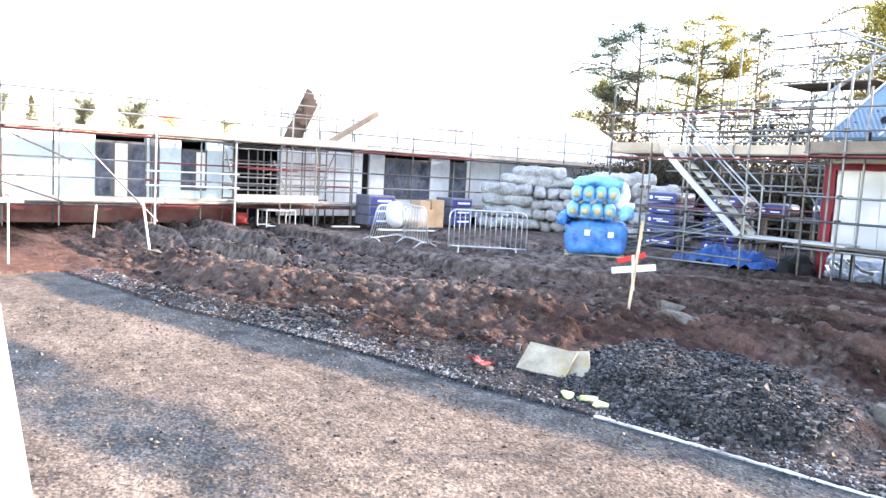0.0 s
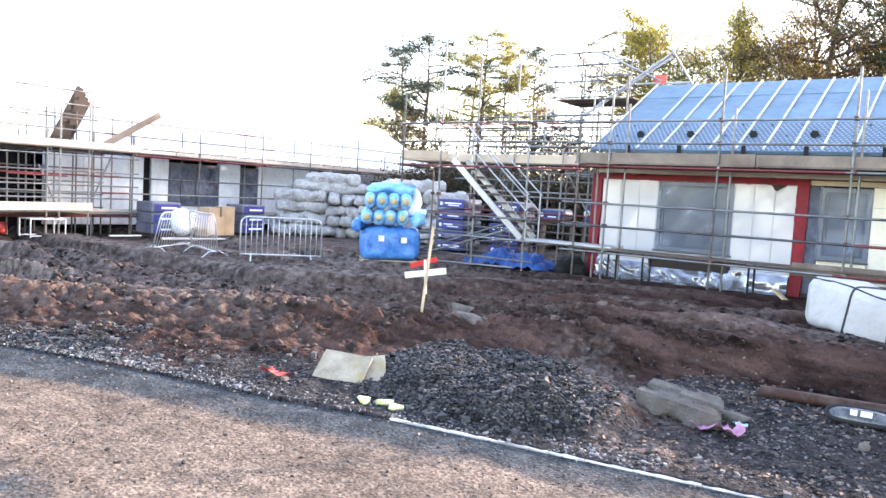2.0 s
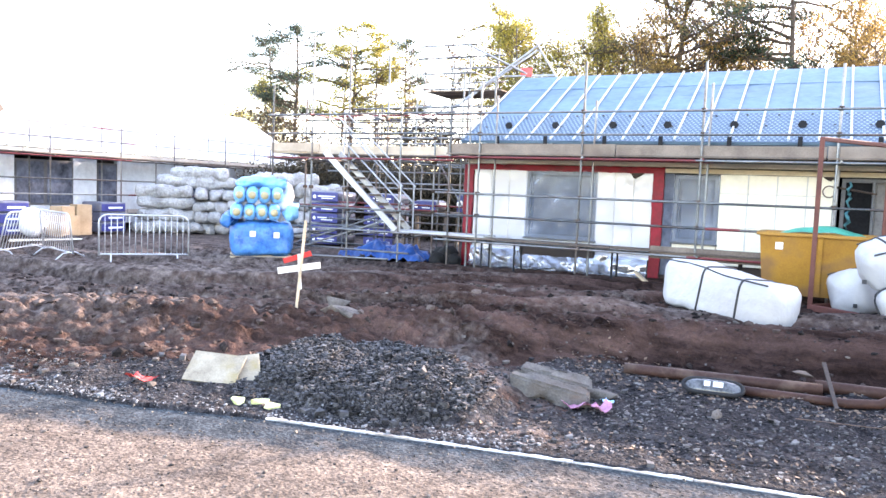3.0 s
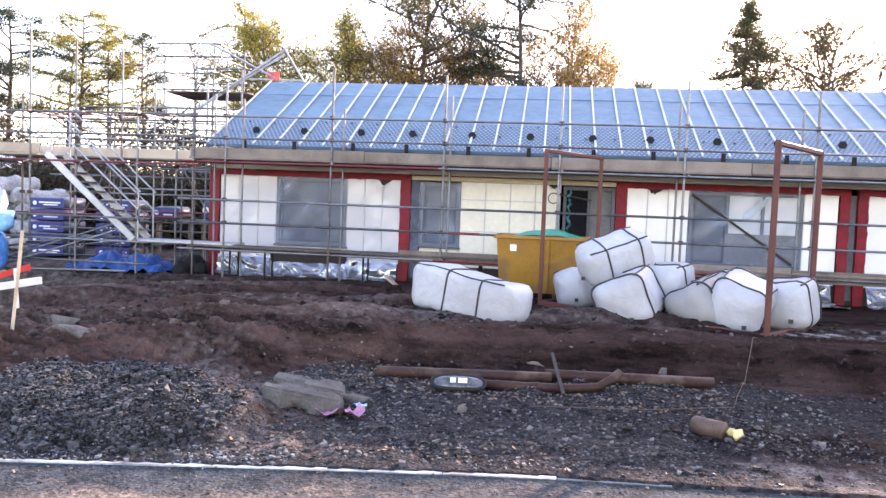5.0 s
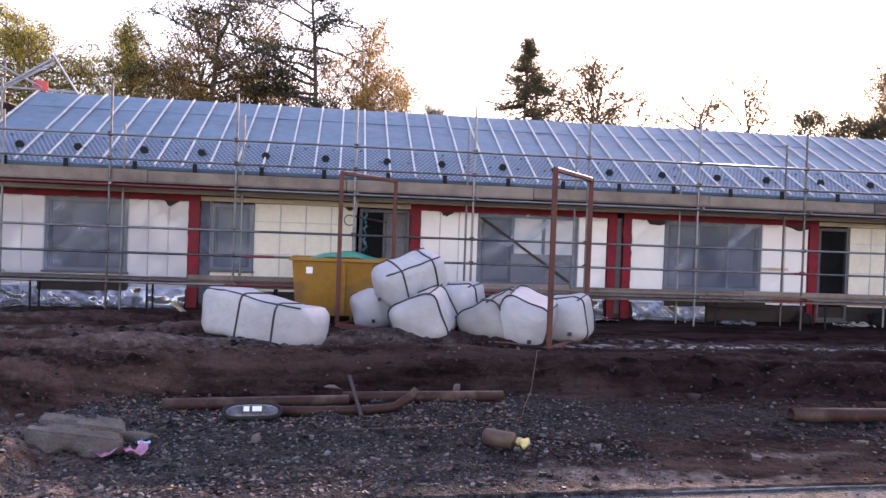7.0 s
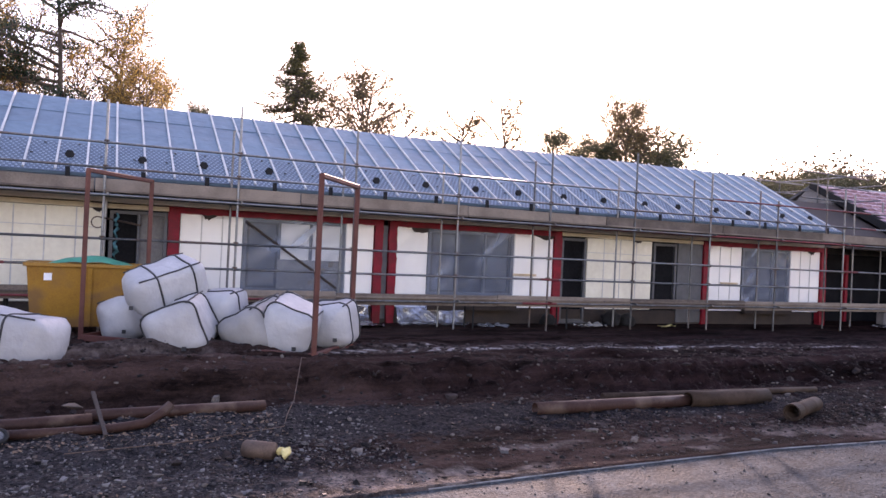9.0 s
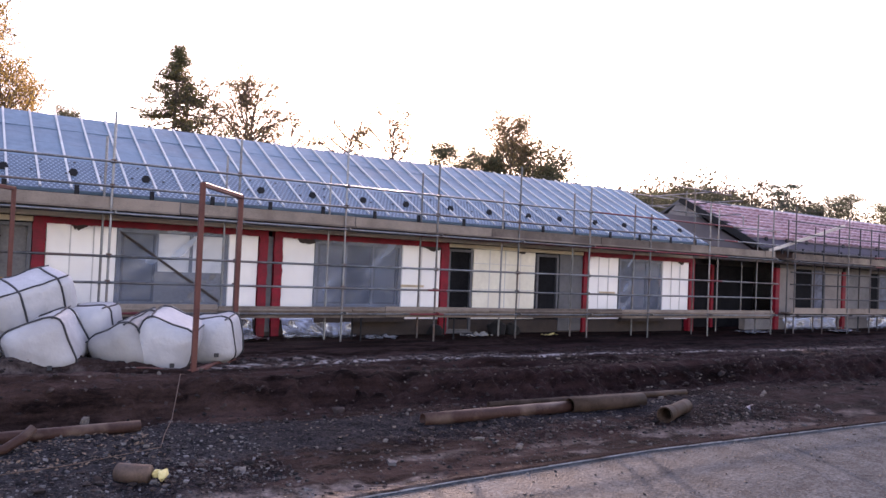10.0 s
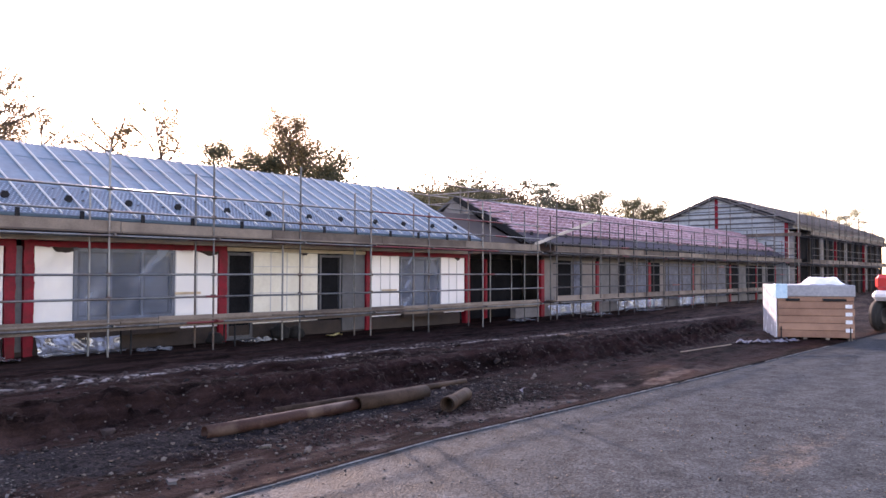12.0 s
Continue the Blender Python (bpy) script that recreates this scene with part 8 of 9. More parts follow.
M["galv"] = surface("bright_galvanised_steel", (0.42, 0.43, 0.44), (0.72, 0.73, 0.74), 0.4, 5, 40, 0.05, metal=0.6)
build_barrier(pose(-13.25, 12.27, gz(-13.25, 12.27), 0, 0, 50), "galvanised steel crowd barrier standing on the mud")
build_barrier(pose(-15.3, 11.6, gz(-15.3, 11.6), -6, 0, 163), "galvanised steel crowd barrier tilted back on the mud")
build_barrier(pose(-16.35, 11.35, gz(-16.35, 11.35), 14, 0, 118), "galvanised steel crowd barrier leaning at an angle to its neighbour")


# ---- stacked materials at the far end ----
def bale(x, y, z, length, r, turn, material, seed, group, label, name="insulation_bale", flat=0.86):
    d = Vector((math.cos(turn), math.sin(turn), 0)) * (length / 2)
    c = Vector((x, y, z))
    v, f, ring, total, at = sweep([c - d, c - d * 0.3, c + d * 0.3, c + d], r, r * flat, 2.9, 22, r * 0.5, 0.11, seed)
    host = put(name, raw(name, v, f, True), material)
    return tagged(host, label, "bale", group)


def build_bale_stacks():
    """Bales in a pile: long sides on one half, ends towards the road on the other, long ones again on top."""
    rng = random.Random(5)
    along, back = Vector((0.69, 0.724, 0)), Vector((-0.724, 0.69, 0))
    origin = Vector((-20.75, 18.35, 0))
    side, end = math.atan2(along.y, along.x), math.atan2(back.y, back.x)

    def lay(s, d, z, length, r, turn, label):
        p = origin + along * s + back * d
        bale(p.x, p.y, z, length, r, turn + rng.uniform(-0.10, 0.10), M["bag_grey"], rng.uniform(0, 50), "pile of wrapped bales", label, flat=rng.uniform(0.74, 0.9))

    for z in (0.50, 0.92, 1.34, 1.74):
        lay(1.0 + rng.uniform(-0.12, 0.12), 0.25, z, 2.0 + rng.uniform(-0.2, 0.15), 0.255, side, "long grey plastic-wrapped bale lying across the pile")
    for row, z in enumerate((0.48, 0.88, 1.27, 1.65)):
        for i in range(5 if row < 3 else 4):
            lay(2.12 + i * 0.43 + (0.2 if row % 2 else 0) + rng.uniform(-0.04, 0.04), 0.35 + rng.uniform(-0.14, 0.14), z + rng.uniform(-0.03, 0.03), 1.3, 0.225, end, "grey plastic-wrapped insulation bale in a high pile")
    for s_, z in ((1.75, 2.12), (3.0, 2.06), (2.2, 2.42)):
        lay(s_, 0.45, z, 1.9, 0.24, side, "long grey plastic-wrapped bale on top of the pile")
    # second pile further back
    for row, z in enumerate((0.55, 1.02, 1.5, 1.95, 2.3)):
        for i in range(3 if row < 4 else 2):
            bale(-17.2 + i * 0.95 + rng.uniform(-0.1, 0.1), 21.6 + rng.uniform(-0.2, 0.2), z, 1.6, 0.28, radians(60) + rng.uniform(-0.1, 0.1), M["bag_grey"], rng.uniform(0, 50), "second pile of wrapped bales", "grey wrapped bale in the second pile")


build_bale_stacks()


def build_blue_stack():
    """A pallet load turned towards the road: a wrapped block, two rows of rolls and loose film on top."""
    m = pose(-12.12, 13.83, 0.0, 0, 0, 42)
    host = thing("wrapped_pallet", (-12.12, 13.83, 0.0), "pallet load wrapped in torn blue polythene", "pallet", turn=42)

    def swept(spine, *shape):
        v, f = sweep(spine, *shape)[:2]
        return [m @ Vector(p) for p in v], f

    def local_box(name, x0, x1, y0, y1, z0, z1, mat, c=0.005):
        bm = chamfer_box(x1 - x0, y1 - y0, z1 - z0, min(c, 0.3 * min(x1 - x0, y1 - y0, z1 - z0)))
        bmesh.ops.translate(bm, verts=bm.verts, vec=((x0 + x1) / 2, (y0 + y1) / 2, (z0 + z1) / 2))
        return part(name, bm, mat, host, "", False, True)

    for k in range(5):
        local_box("pallet_board", -0.02, 1.46, 0.02 + k * 0.27, 0.15 + k * 0.27, 0.36, 0.38, M["timber"])
    for x in (0.0, 0.67, 1.36):
        local_box("pallet_bearer", x, x + 0.1, 0.02, 1.22, 0.24, 0.36, M["timber"])
    v, f = swept([(0.02, 0.62, 0.80), (0.72, 0.63, 0.81), (1.45, 0.62, 0.80)], 0.60, 0.42, 5.0, 30, 0.12, 0.10, 3.0)
    put("blue_wrap", raw("blue_wrap", v, f, True), M["blue_wrap"], host, None, "torn blue polythene wrap")
    local_box("paper_label", 0.44, 0.58, -0.06, -0.045, 0.86, 1.0, M["white"])
    local_box("paper_label", 1.0, 1.14, -0.06, -0.045, 0.84, 0.98, M["white"])
    cnt = 0
    for z, x0 in ((1.45, 0.12), (1.86, 0.18)):
        for i in range(4):
            x = x0 + i * 0.295
            v, f = swept([(x, 0.02, z), (x + 0.01, 0.5, z + 0.01), (x + 0.03, 1.15, z)], 0.15, 0.20, 2.3, 20, 0.07, 0.03, 7.0 + cnt)
            roll = tagged(put("insulation_roll", raw("insulation_roll", v, f, True), M["blue_pale"]), "insulation roll in blue film with a yellow end", "roll", "stacked insulation rolls")
            WORLD_OF[roll] = Matrix()
            bm = bmesh.new()
            bmesh.ops.create_cone(bm, cap_ends=True, segments=14, radius1=0.095, radius2=0.075, depth=0.05)
            put("yellow_end", mesh_of("yellow_end", bm, True), M["roll_end"], roll, m @ Matrix.Translation((x, -0.06, z)) @ Matrix.Rotation(radians(90), 4, "X"))
            cnt += 1
    for spine, w, h, mat, seed in (([(0.15, 0.5, 2.14), (0.6, 0.45, 2.20), (1.25, 0.5, 2.14)], 0.34, 0.12, M["blue_pale"], 61.0), ([(1.28, 0.35, 1.55), (1.36, 0.6, 1.95), (1.30, 0.9, 2.1)], 0.14, 0.20, M["wrap"], 62.0), ([(1.36, 0.1, 1.30), (1.46, 0.4, 1.5), (1.42, 0.9, 1.5)], 0.16, 0.18, M["blue_pale"], 63.0), ([(-0.16, 0.05, 1.18), (-0.02, 0.2, 1.28), (0.0, 0.7, 1.3)], 0.12, 0.10, M["blue_wrap"], 64.0)):
        v, f = swept(spine, w, h, 2.6, 22, 0.12, 0.13, seed)
        tagged(put("loose_film", raw("loose_film", v, f, True), mat), "crumpled loose film heaped on the wrapped rolls", "film", "loose film on the blue stack")


build_blue_stack()


def print_pack(x0, x1, y0, y1, z0, z1, group, label="white shrink-wrapped pack with dark blue printed panels", rows=1):
    """A wrapped pack with a printed panel and plain bars where the print is."""
    host = thing("insulation_pack", ((x0 + x1) / 2, (y0 + y1) / 2, z0), label, "pack", group)
    v, f, ring, total, at = sweep([(x0 + 0.04, (y0 + y1) / 2, (z0 + z1) / 2), ((x0 + x1) / 2, (y0 + y1) / 2, (z0 + z1) / 2 + 0.005), (x1 - 0.04, (y0 + y1) / 2, (z0 + z1) / 2)], (y1 - y0) / 2, (z1 - z0) / 2 - 0.004, 7.0, 20, 0.05, 0.01, x0 + z0)
    put("wrap", raw("wrap", v, f, True), M["wrap_dull"], host)
    h = z1 - z0
    box_at("printed_panel", x0 + 0.02, x1 - 0.02, y0 - 0.022, y0 - 0.010, z0 + h * 0.07, z1 - h * 0.12, M["purple"], host, 0.003)
    box_at("print_bar", x0 + 0.30 * (x1 - x0), x1 - 0.12, y0 - 0.028, y0 - 0.0235, z0 + h * 0.46, z0 + h * 0.58, M["white"], host, 0.001)
    box_at("print_bar", x0 + 0.42 * (x1 - x0), x1 - 0.2, y0 - 0.028, y0 - 0.0235, z0 + h * 0.28, z0 + h * 0.38, M["white"], host, 0.001)
    bm = bmesh.new()
    bmesh.ops.create_cone(bm, cap_ends=True, segments=12, radius1=h * 0.18, radius2=h * 0.18, depth=0.005)
    put("print_disc", mesh_of("print_disc", bm), M["white"], host, Matrix.Translation((x0 + 0.18 * (x1 - x0), y0 - 0.026, z0 + h * 0.46)) @ Matrix.Rotation(radians(90), 4, "X"))


for _i in range(5):
    print_pack(-14.05, -12.95, 19.45, 20.6, 0.32 + _i * 0.335, 0.65 + _i * 0.335, "stack of printed packs")
    print_pack(-12.30, -11.20, 19.9, 21.0, 0.32 + _i * 0.335, 0.65 + _i * 0.335, "second stack of printed packs")
print_pack(-10.35, -9.55, 19.5, 20.3, 1.52, 1.86, "")
_rack = thing("timber_rack", (-10, 20, 0.3), "rough timber rack behind the stair tower", "rack")
for _x in (-10.7, -9.3, -8.2):
    box_at("post", _x - 0.05, _x + 0.05, 19.6, 19.7, 0.25, 1.5, M["plank"], _rack)
    box_at("post", _x - 0.05, _x + 0.05, 20.4, 20.5, 0.25, 1.5, M["plank"], _rack)
box_at("shelf", -10.8, -8.1, 19.55, 20.55, 1.46, 1.52, M["plank"], _rack)
box_at("shelf", -10.8, -8.1, 19.55, 20.55, 0.82, 0.88, M["plank"], _rack)
print_pack(-8.9, -8.2, 19.5, 20.2, 1.52, 2.1, "", "pale blue wrapped block on the timber rack")


def build_tarp():
    v, f = [], []
    nx, ny = 90, 30
    for j in range(ny + 1):
        for i in range(nx + 1):
            s, t = i / nx, j / ny
            x, y = -10.75 + 2.45 * s + 0.08 * noise.noise((s * 9, t * 6, 1)), 16.3 + 1.1 * t + 0.08 * noise.noise((s * 6, t * 9, 4))
            hump = math.sin(math.pi * min(1, max(0, s * 1.02))) ** 0.6 * math.sin(math.pi * t) ** 0.7
            z = 0.34 + 0.46 * hump * (0.75 + 0.45 * noise.noise((s * 4.5, t * 2, 9))) + 0.20 * abs(noise.noise((s * 8, t * 5, 2))) + 0.07 * abs(noise.noise((s * 22, t * 10, 6)))
            v.append((x, y, z))
    for j in range(ny):
        for i in range(nx):
            a = j * (nx + 1) + i
            f.append((a, a + 1, a + nx + 2, a + nx + 1))
    tagged(put("blue_tarpaulin", raw("blue_tarpaulin", v, f, True), M["blue"]), "crumpled bright blue tarpaulin over materials under the stair", "tarpaulin")


build_tarp()
_dark = thing("rubble_pile", (-7.6, 16.6, 0.35), "dark bags and rubble heaped beside the blue tarpaulin", "rubble")
for _k, (_x, _y, _z, _s) in enumerate(((-7.75, 16.75, 0.55, 0.26), (-8.05, 16.95, 0.5, 0.24), (-7.9, 16.5, 0.45, 0.2), (-7.5, 16.6, 0.45, 0.18))):
    bm = bmesh.new()
    bmesh.ops.create_icosphere(bm, subdivisions=3, radius=1)
    for _v in bm.verts:
        _v.co = _v.co * _s * (1 + 0.25 * noise.noise(_v.co * 2 + Vector((_k * 5, 0, 0)))) + Vector((_x, _y, _z))
    part("dark_bag", bm, M["black"], _dark, "", True)
for _k, (_y0, _y1, _z1) in enumerate(((13.3, 14.3, 1.36), (16.7, 17.7, 1.34))):
    for _i in range(3):
        _h = (_z1 - 0.36) / 3
        _hst = thing("insulation_pack", (-20.3, (_y0 + _y1) / 2, 0.36 + _i * _h), "blue and white printed pack stacked by the cross terrace", "pack", "packs by the cross terrace")
        bm = chamfer_box(0.9, _y1 - _y0, _h - 0.012, 0.03)
        bmesh.ops.translate(bm, verts=bm.verts, vec=(-20.75, (_y0 + _y1) / 2, 0.36 + (_i + 0.5) * _h))
        part("wrap", bm, M["wrap_dull"], _hst)
        box_at("printed_panel", -20.3, -20.288, _y0 + 0.05, _y1 - 0.05, 0.40 + _i * _h, 0.30 + (_i + 1) * _h, M["purple"], _hst, 0.003)
        box_at("print_bar", -20.287, -20.282, _y0 + 0.3, _y1 - 0.15, 0.48 + _i * _h, 0.54 + _i * _h, M["white"], _hst, 0.001)


def build_boxes():
    for k, (x, y, z, s, h, turn) in enumerate(((-20.2, 15.3, 0.32, 0.75, 0.62, 8), (-20.25, 15.95, 0.32, 0.5, 0.95, -6), (-20.2, 15.28, 0.94, 0.55, 0.28, 14))):
        host = thing("cardboard_box", (x, y, z), "brown cardboard box stacked on the mud by the scaffolding", "box", "cardboard boxes", "", turn)
        bm = chamfer_box(s * 0.8, s, h, 0.008)
        bmesh.ops.translate(bm, verts=bm.verts, vec=(0, 0, h / 2))
        part("carton", bm, M["card"], host, "", False, True)
        bm = bmesh.new()
        add_box(bm, -0.03, 0.03, -s / 2 - 0.002, s / 2 + 0.002, h - 0.001, h + 0.003)
        part("tape", bm, M["timber"], host, "", False, True)
    v, f, ring, total, at = sweep([(-20.0, 13.9, 0.75), (-20.0, 14.35, 0.8)], 0.3, 0.42, 3.0, 16, 0.15, 0.08, 9.0)
    tagged(put("plastic_bundle", raw("plastic_bundle", v, f, True), M["wrap"]), "loose bundle of clear plastic beside the packs", "plastic bundle")


build_boxes()
_tr = thing("steel_trestle", (-21.1, 10.3, 0.3), "low steel trestle frame standing by the cross terrace", "trestle")
for _y in (9.85, 10.8):
    for _x in (-21.25, -20.6):
        tube("leg", (_x, _y, 0.28), (_x, _y, 0.80), 0.02, M["galv"], _tr)
    tube("rail", (-21.25, _y, 0.79), (-20.6, _y, 0.79), 0.02, M["galv"], _tr)
for _x in (-21.25, -20.6):
    tube("rail", (_x, 9.85, 0.32), (_x, 10.8, 0.32), 0.02, M["galv"], _tr)
    tube("rail", (_x, 9.85, 0.79), (_x, 10.8, 0.79), 0.02, M["galv"], _tr)
for _k, (_x0, _y0, _x1, _y1) in enumerate(((-20.6, 12.1, -20.4, 13.0), (-19.6, 13.2, -18.9, 14.4), (-19.3, 13.0, -18.8, 14.9))):
    _t = thing("loose_plank", (_x0, _y0, 0.3), "pale timber offcut lying on the mud", "plank", "loose planks")
    beam("board", (_x0, _y0, 0.31), (_x1, _y1, 0.32), 0.14, 0.04, M["pale_wood"], _t)
_rd = thing("red_drum", (-21.8, 9.45, 0.3), "small red bin under the scaffold deck", "bin")
v_, f_ = path_tube([(-21.9, 9.6, 0.3), (-21.9, 9.6, 0.62)], [0.16, 0.2], 14)
put("drum", raw("drum", v_, f_, True), M["redrag"], _rd)


# ---- pallet of boards and the site vehicle at the far end of the road ----
def build_board_pallet():
    p, q = Vector((26.5, 7.75)), Vector((27.5, 5.68))
    along = (q - p).normalized()
    out = Vector((along.y, -along.x))
    if out.x < 0:
        out = -out
    W, D = (q - p).length, 2.6
    ang = math.degrees(math.atan2(along.y, along.x))
    host = thing("board_pallet", (*p, 0.0), "tall pallet of brown timber boards under white plastic", "pallet", turn=ang)

    def local_box(name, a0, a1, d0, d1, z0, z1, mat, c=0.01, label=""):
        # a runs along the front face, d away from the road user
        bm = chamfer_box(a1 - a0, d1 - d0, z1 - z0, c)
        bmesh.ops.translate(bm, verts=bm.verts, vec=((a0 + a1) / 2, (d0 + d1) / 2, (z0 + z1) / 2))
        return part(name, bm, mat, host, label, False, True)

    for i in range(4):
        local_box("bearer", 0.1 + i * (W - 0.3) / 3, 0.22 + i * (W - 0.3) / 3, 0.02, D - 0.02, 0.0, 0.1, M["plank"])
    for i in range(6):
        z = 0.1 + i * 0.235
        for k in range(2):
            d0 = 0.0 + k * D / 2 + random.uniform(0, 0.02)
            local_box("board_pack", 0.0 + random.uniform(0, 0.02), W - random.uniform(0, 0.03), d0, d0 + D / 2 - 0.02, z, z + 0.225, M["pack_brown"])
    local_box("grey_cover", -0.02, W + 0.02, -0.03, D + 0.02, 1.42, 1.80, M["grey_cover"], 0.03, "grey printed cover sheet")
    local_box("side_wrap", -0.05, -0.024, -0.02, D, 0.06, 1.80, M["wrap"], 0.005, "white plastic side wrap")
    local_box("corner_film", -0.058, 0.30, -0.040, 0.5, 1.36, 1.83, M["corner_film"], 0.012, "pale blue film over the corner")
    for k, (a, w) in enumerate(((0.25, 0.42), (1.35, 0.7))):
        local_box("print_bar", a, a + w, -0.034, -0.018, 1.28, 1.36, M["black"], 0.001)
    for z in (0.28, 0.55, 0.8, 1.05):
        local_box("pack_label", W - 0.28, W - 0.08, -0.012, -0.001, z, z + 0.12, M["wrap"], 0.001)
    for a in (0.08, W - 0.16):
        local_box("strap", a, a + 0.04, -0.014, -0.002, 0.0, 0.45, M["black"], 0.001)
    bm = bmesh.new()
    verts = []
    for j in range(7):
        for i in range(11):
            a, d = 0.95 + 1.25 * i / 10, 0.25 + 1.6 * j / 6
            h = 1.81 + 0.24 * min(1, 5.0 * min(i / 10, 1 - i / 10)) * min(1, 3.2 * min(j / 6, 1 - j / 6)) + 0.04 * noise.noise((a * 4, d * 4, 2))
            verts.append(bm.verts.new((a, d, h)))
    for j in range(6):
        for i in range(10):
            k = j * 11 + i
            bm.faces.new((verts[k], verts[k + 1], verts[k + 12], verts[k + 11]))
    part("loose_sheet", bm, M["wrap"], host, "white plastic sheet heaped on top", True, True)


M["pack_brown"] = surface("brown_board_edges", (0.20, 0.095, 0.060), (0.40, 0.22, 0.145), 0.7, 1.5, 60, 0.2, obvar=0.3)
M["corner_film"] = surface("pale_corner_film", (0.30, 0.55, 0.70), (0.62, 0.82, 0.90), 0.25, 2, 12, 0.4, bump_dist=0.03)
M["grey_cover"] = surface("grey_cover_sheet", (0.20, 0.21, 0.24), (0.34, 0.35, 0.38), 0.4, 1.5, 12, 0.3)
build_board_pallet()


def build_dumper():
    m = pose(35.5, 4.6, 0.0, 0, 0, 168)
    host = new("site_dumper")
    host.empty_display_size = 0.3
    host.matrix_basis = m
    WORLD_OF[host] = m.copy()
    tagged(host, "white and red site vehicle with black tyres parked on the road", "vehicle")

    def add(name, x0, x1, y0, y1, z0, z1, mat, c=0.06, label=""):
        bm = chamfer_box(x1 - x0, y1 - y0, z1 - z0, c)
        bmesh.ops.translate(bm, verts=bm.verts, vec=((x0 + x1) / 2, (y0 + y1) / 2, (z0 + z1) / 2))
        return part(name, bm, mat, host, label, False, True)

    add("body", 0.2, 3.2, -0.95, 0.95, 1.15, 1.55, M["white"], 0.15)
    add("bonnet", 1.65, 3.15, -0.85, 0.85, 1.55, 2.15, M["vehicle_red"], 0.15, "red bonnet")
    add("cab", 0.25, 1.6, -0.85, 0.85, 1.56, 2.9, M["frame_dark"], 0.1)
    add("chassis", 0.3, 3.0, -0.5, 0.5, 0.6, 1.14, M["black"], 0.05)
    for x in (0.75, 2.75):
        for y in (-1.0, 0.68):
            bm = bmesh.new()
            bmesh.ops.create_cone(bm, cap_ends=True, segments=24, radius1=0.6, radius2=0.6, depth=0.34)
            bmesh.ops.bevel(bm, geom=[e for e in bm.edges if len(e.link_faces) == 2 and any(len(fc.verts) > 4 for fc in e.link_faces)], offset=0.08, segments=3, affect="EDGES")
            w = put("tyre", mesh_of("tyre", bm, True), M["tyre"], host, Matrix.Translation((x, y + 0.17, 0.6)) @ Matrix.Rotation(radians(90), 4, "X"), "", True)
            bm = bmesh.new()
            bmesh.ops.create_cone(bm, cap_ends=True, segments=20, radius1=0.3, radius2=0.26, depth=0.38)
            put("rim", mesh_of("rim", bm), M["frame_dark"], w, WORLD_OF[w].copy())


build_dumper()
# made-up white panel for an unidentified object, likely a van, beside the camera's start
_wb = thing("white_board", (-1.35, 0.28, 0.0), "plain white panel on a post, standing in for an unidentified near white object", "board")
beam("post", (-1.75, 0.30, 0.0), (-1.75, 0.30, 1.72), 0.06, 0.06, M["pale_wood"], _wb)
_bm = bmesh.new()
add_box(_bm, -0.012, 0.012, -0.30, 0.30, 0.0, 1.1)
_wbm = mesh_of("panel", _bm)
put("panel", _wbm, M["white"], _wb, pose(-1.70, 0.25, 0.62, 8, 0, 2))


# ---- trees ----
def limb_path(p, d, length, n, rng, droop=0.0, wobble=0.16):
    pts, q, v = [Vector(p)], Vector(p), Vector(d).normalized()
    for i in range(n):
        v = (v + Vector((rng.uniform(-wobble, wobble), rng.uniform(-wobble, wobble), rng.uniform(-wobble, wobble) - droop))).normalized()
        q = q + v * (length / n)
        pts.append(q.copy())
    return pts


def leaf_cloud(spots, per, radius, size, rng, flat=0.7):
    """Many small folded leaves round a set of spots."""
    n = len(spots) * per
    c = np.repeat(np.array([tuple(s) for s in spots]), per, axis=0)
    off = rng.normal(0, 1, (n, 3)) * np.array([radius, radius, radius * flat]) * 0.55
    c = c + off
    a = rng.normal(0, 1, (n, 3))
    a /= np.linalg.norm(a, axis=1, keepdims=True)
    b = rng.normal(0, 1, (n, 3))
    b -= a * (a * b).sum(1, keepdims=True)
    b /= np.linalg.norm(b, axis=1, keepdims=True)
    s = size * rng.uniform(0.55, 1.35, (n, 1))
    v = np.stack([c - a * s, c - b * s * 0.55, c + a * s, c + b * s * 0.55], 1).reshape(-1, 3)
    f = np.arange(n * 4).reshape(n, 4)
    me = bpy.data.meshes.new("crown")
    me.vertices.add(len(v))
    me.vertices.foreach_set("co", v.ravel())
    me.loops.add(f.size)
    me.loops.foreach_set("vertex_index", f.ravel())
    me.polygons.add(n)
    me.polygons.foreach_set("loop_start", np.arange(n) * 4)
    me.update()
    return me


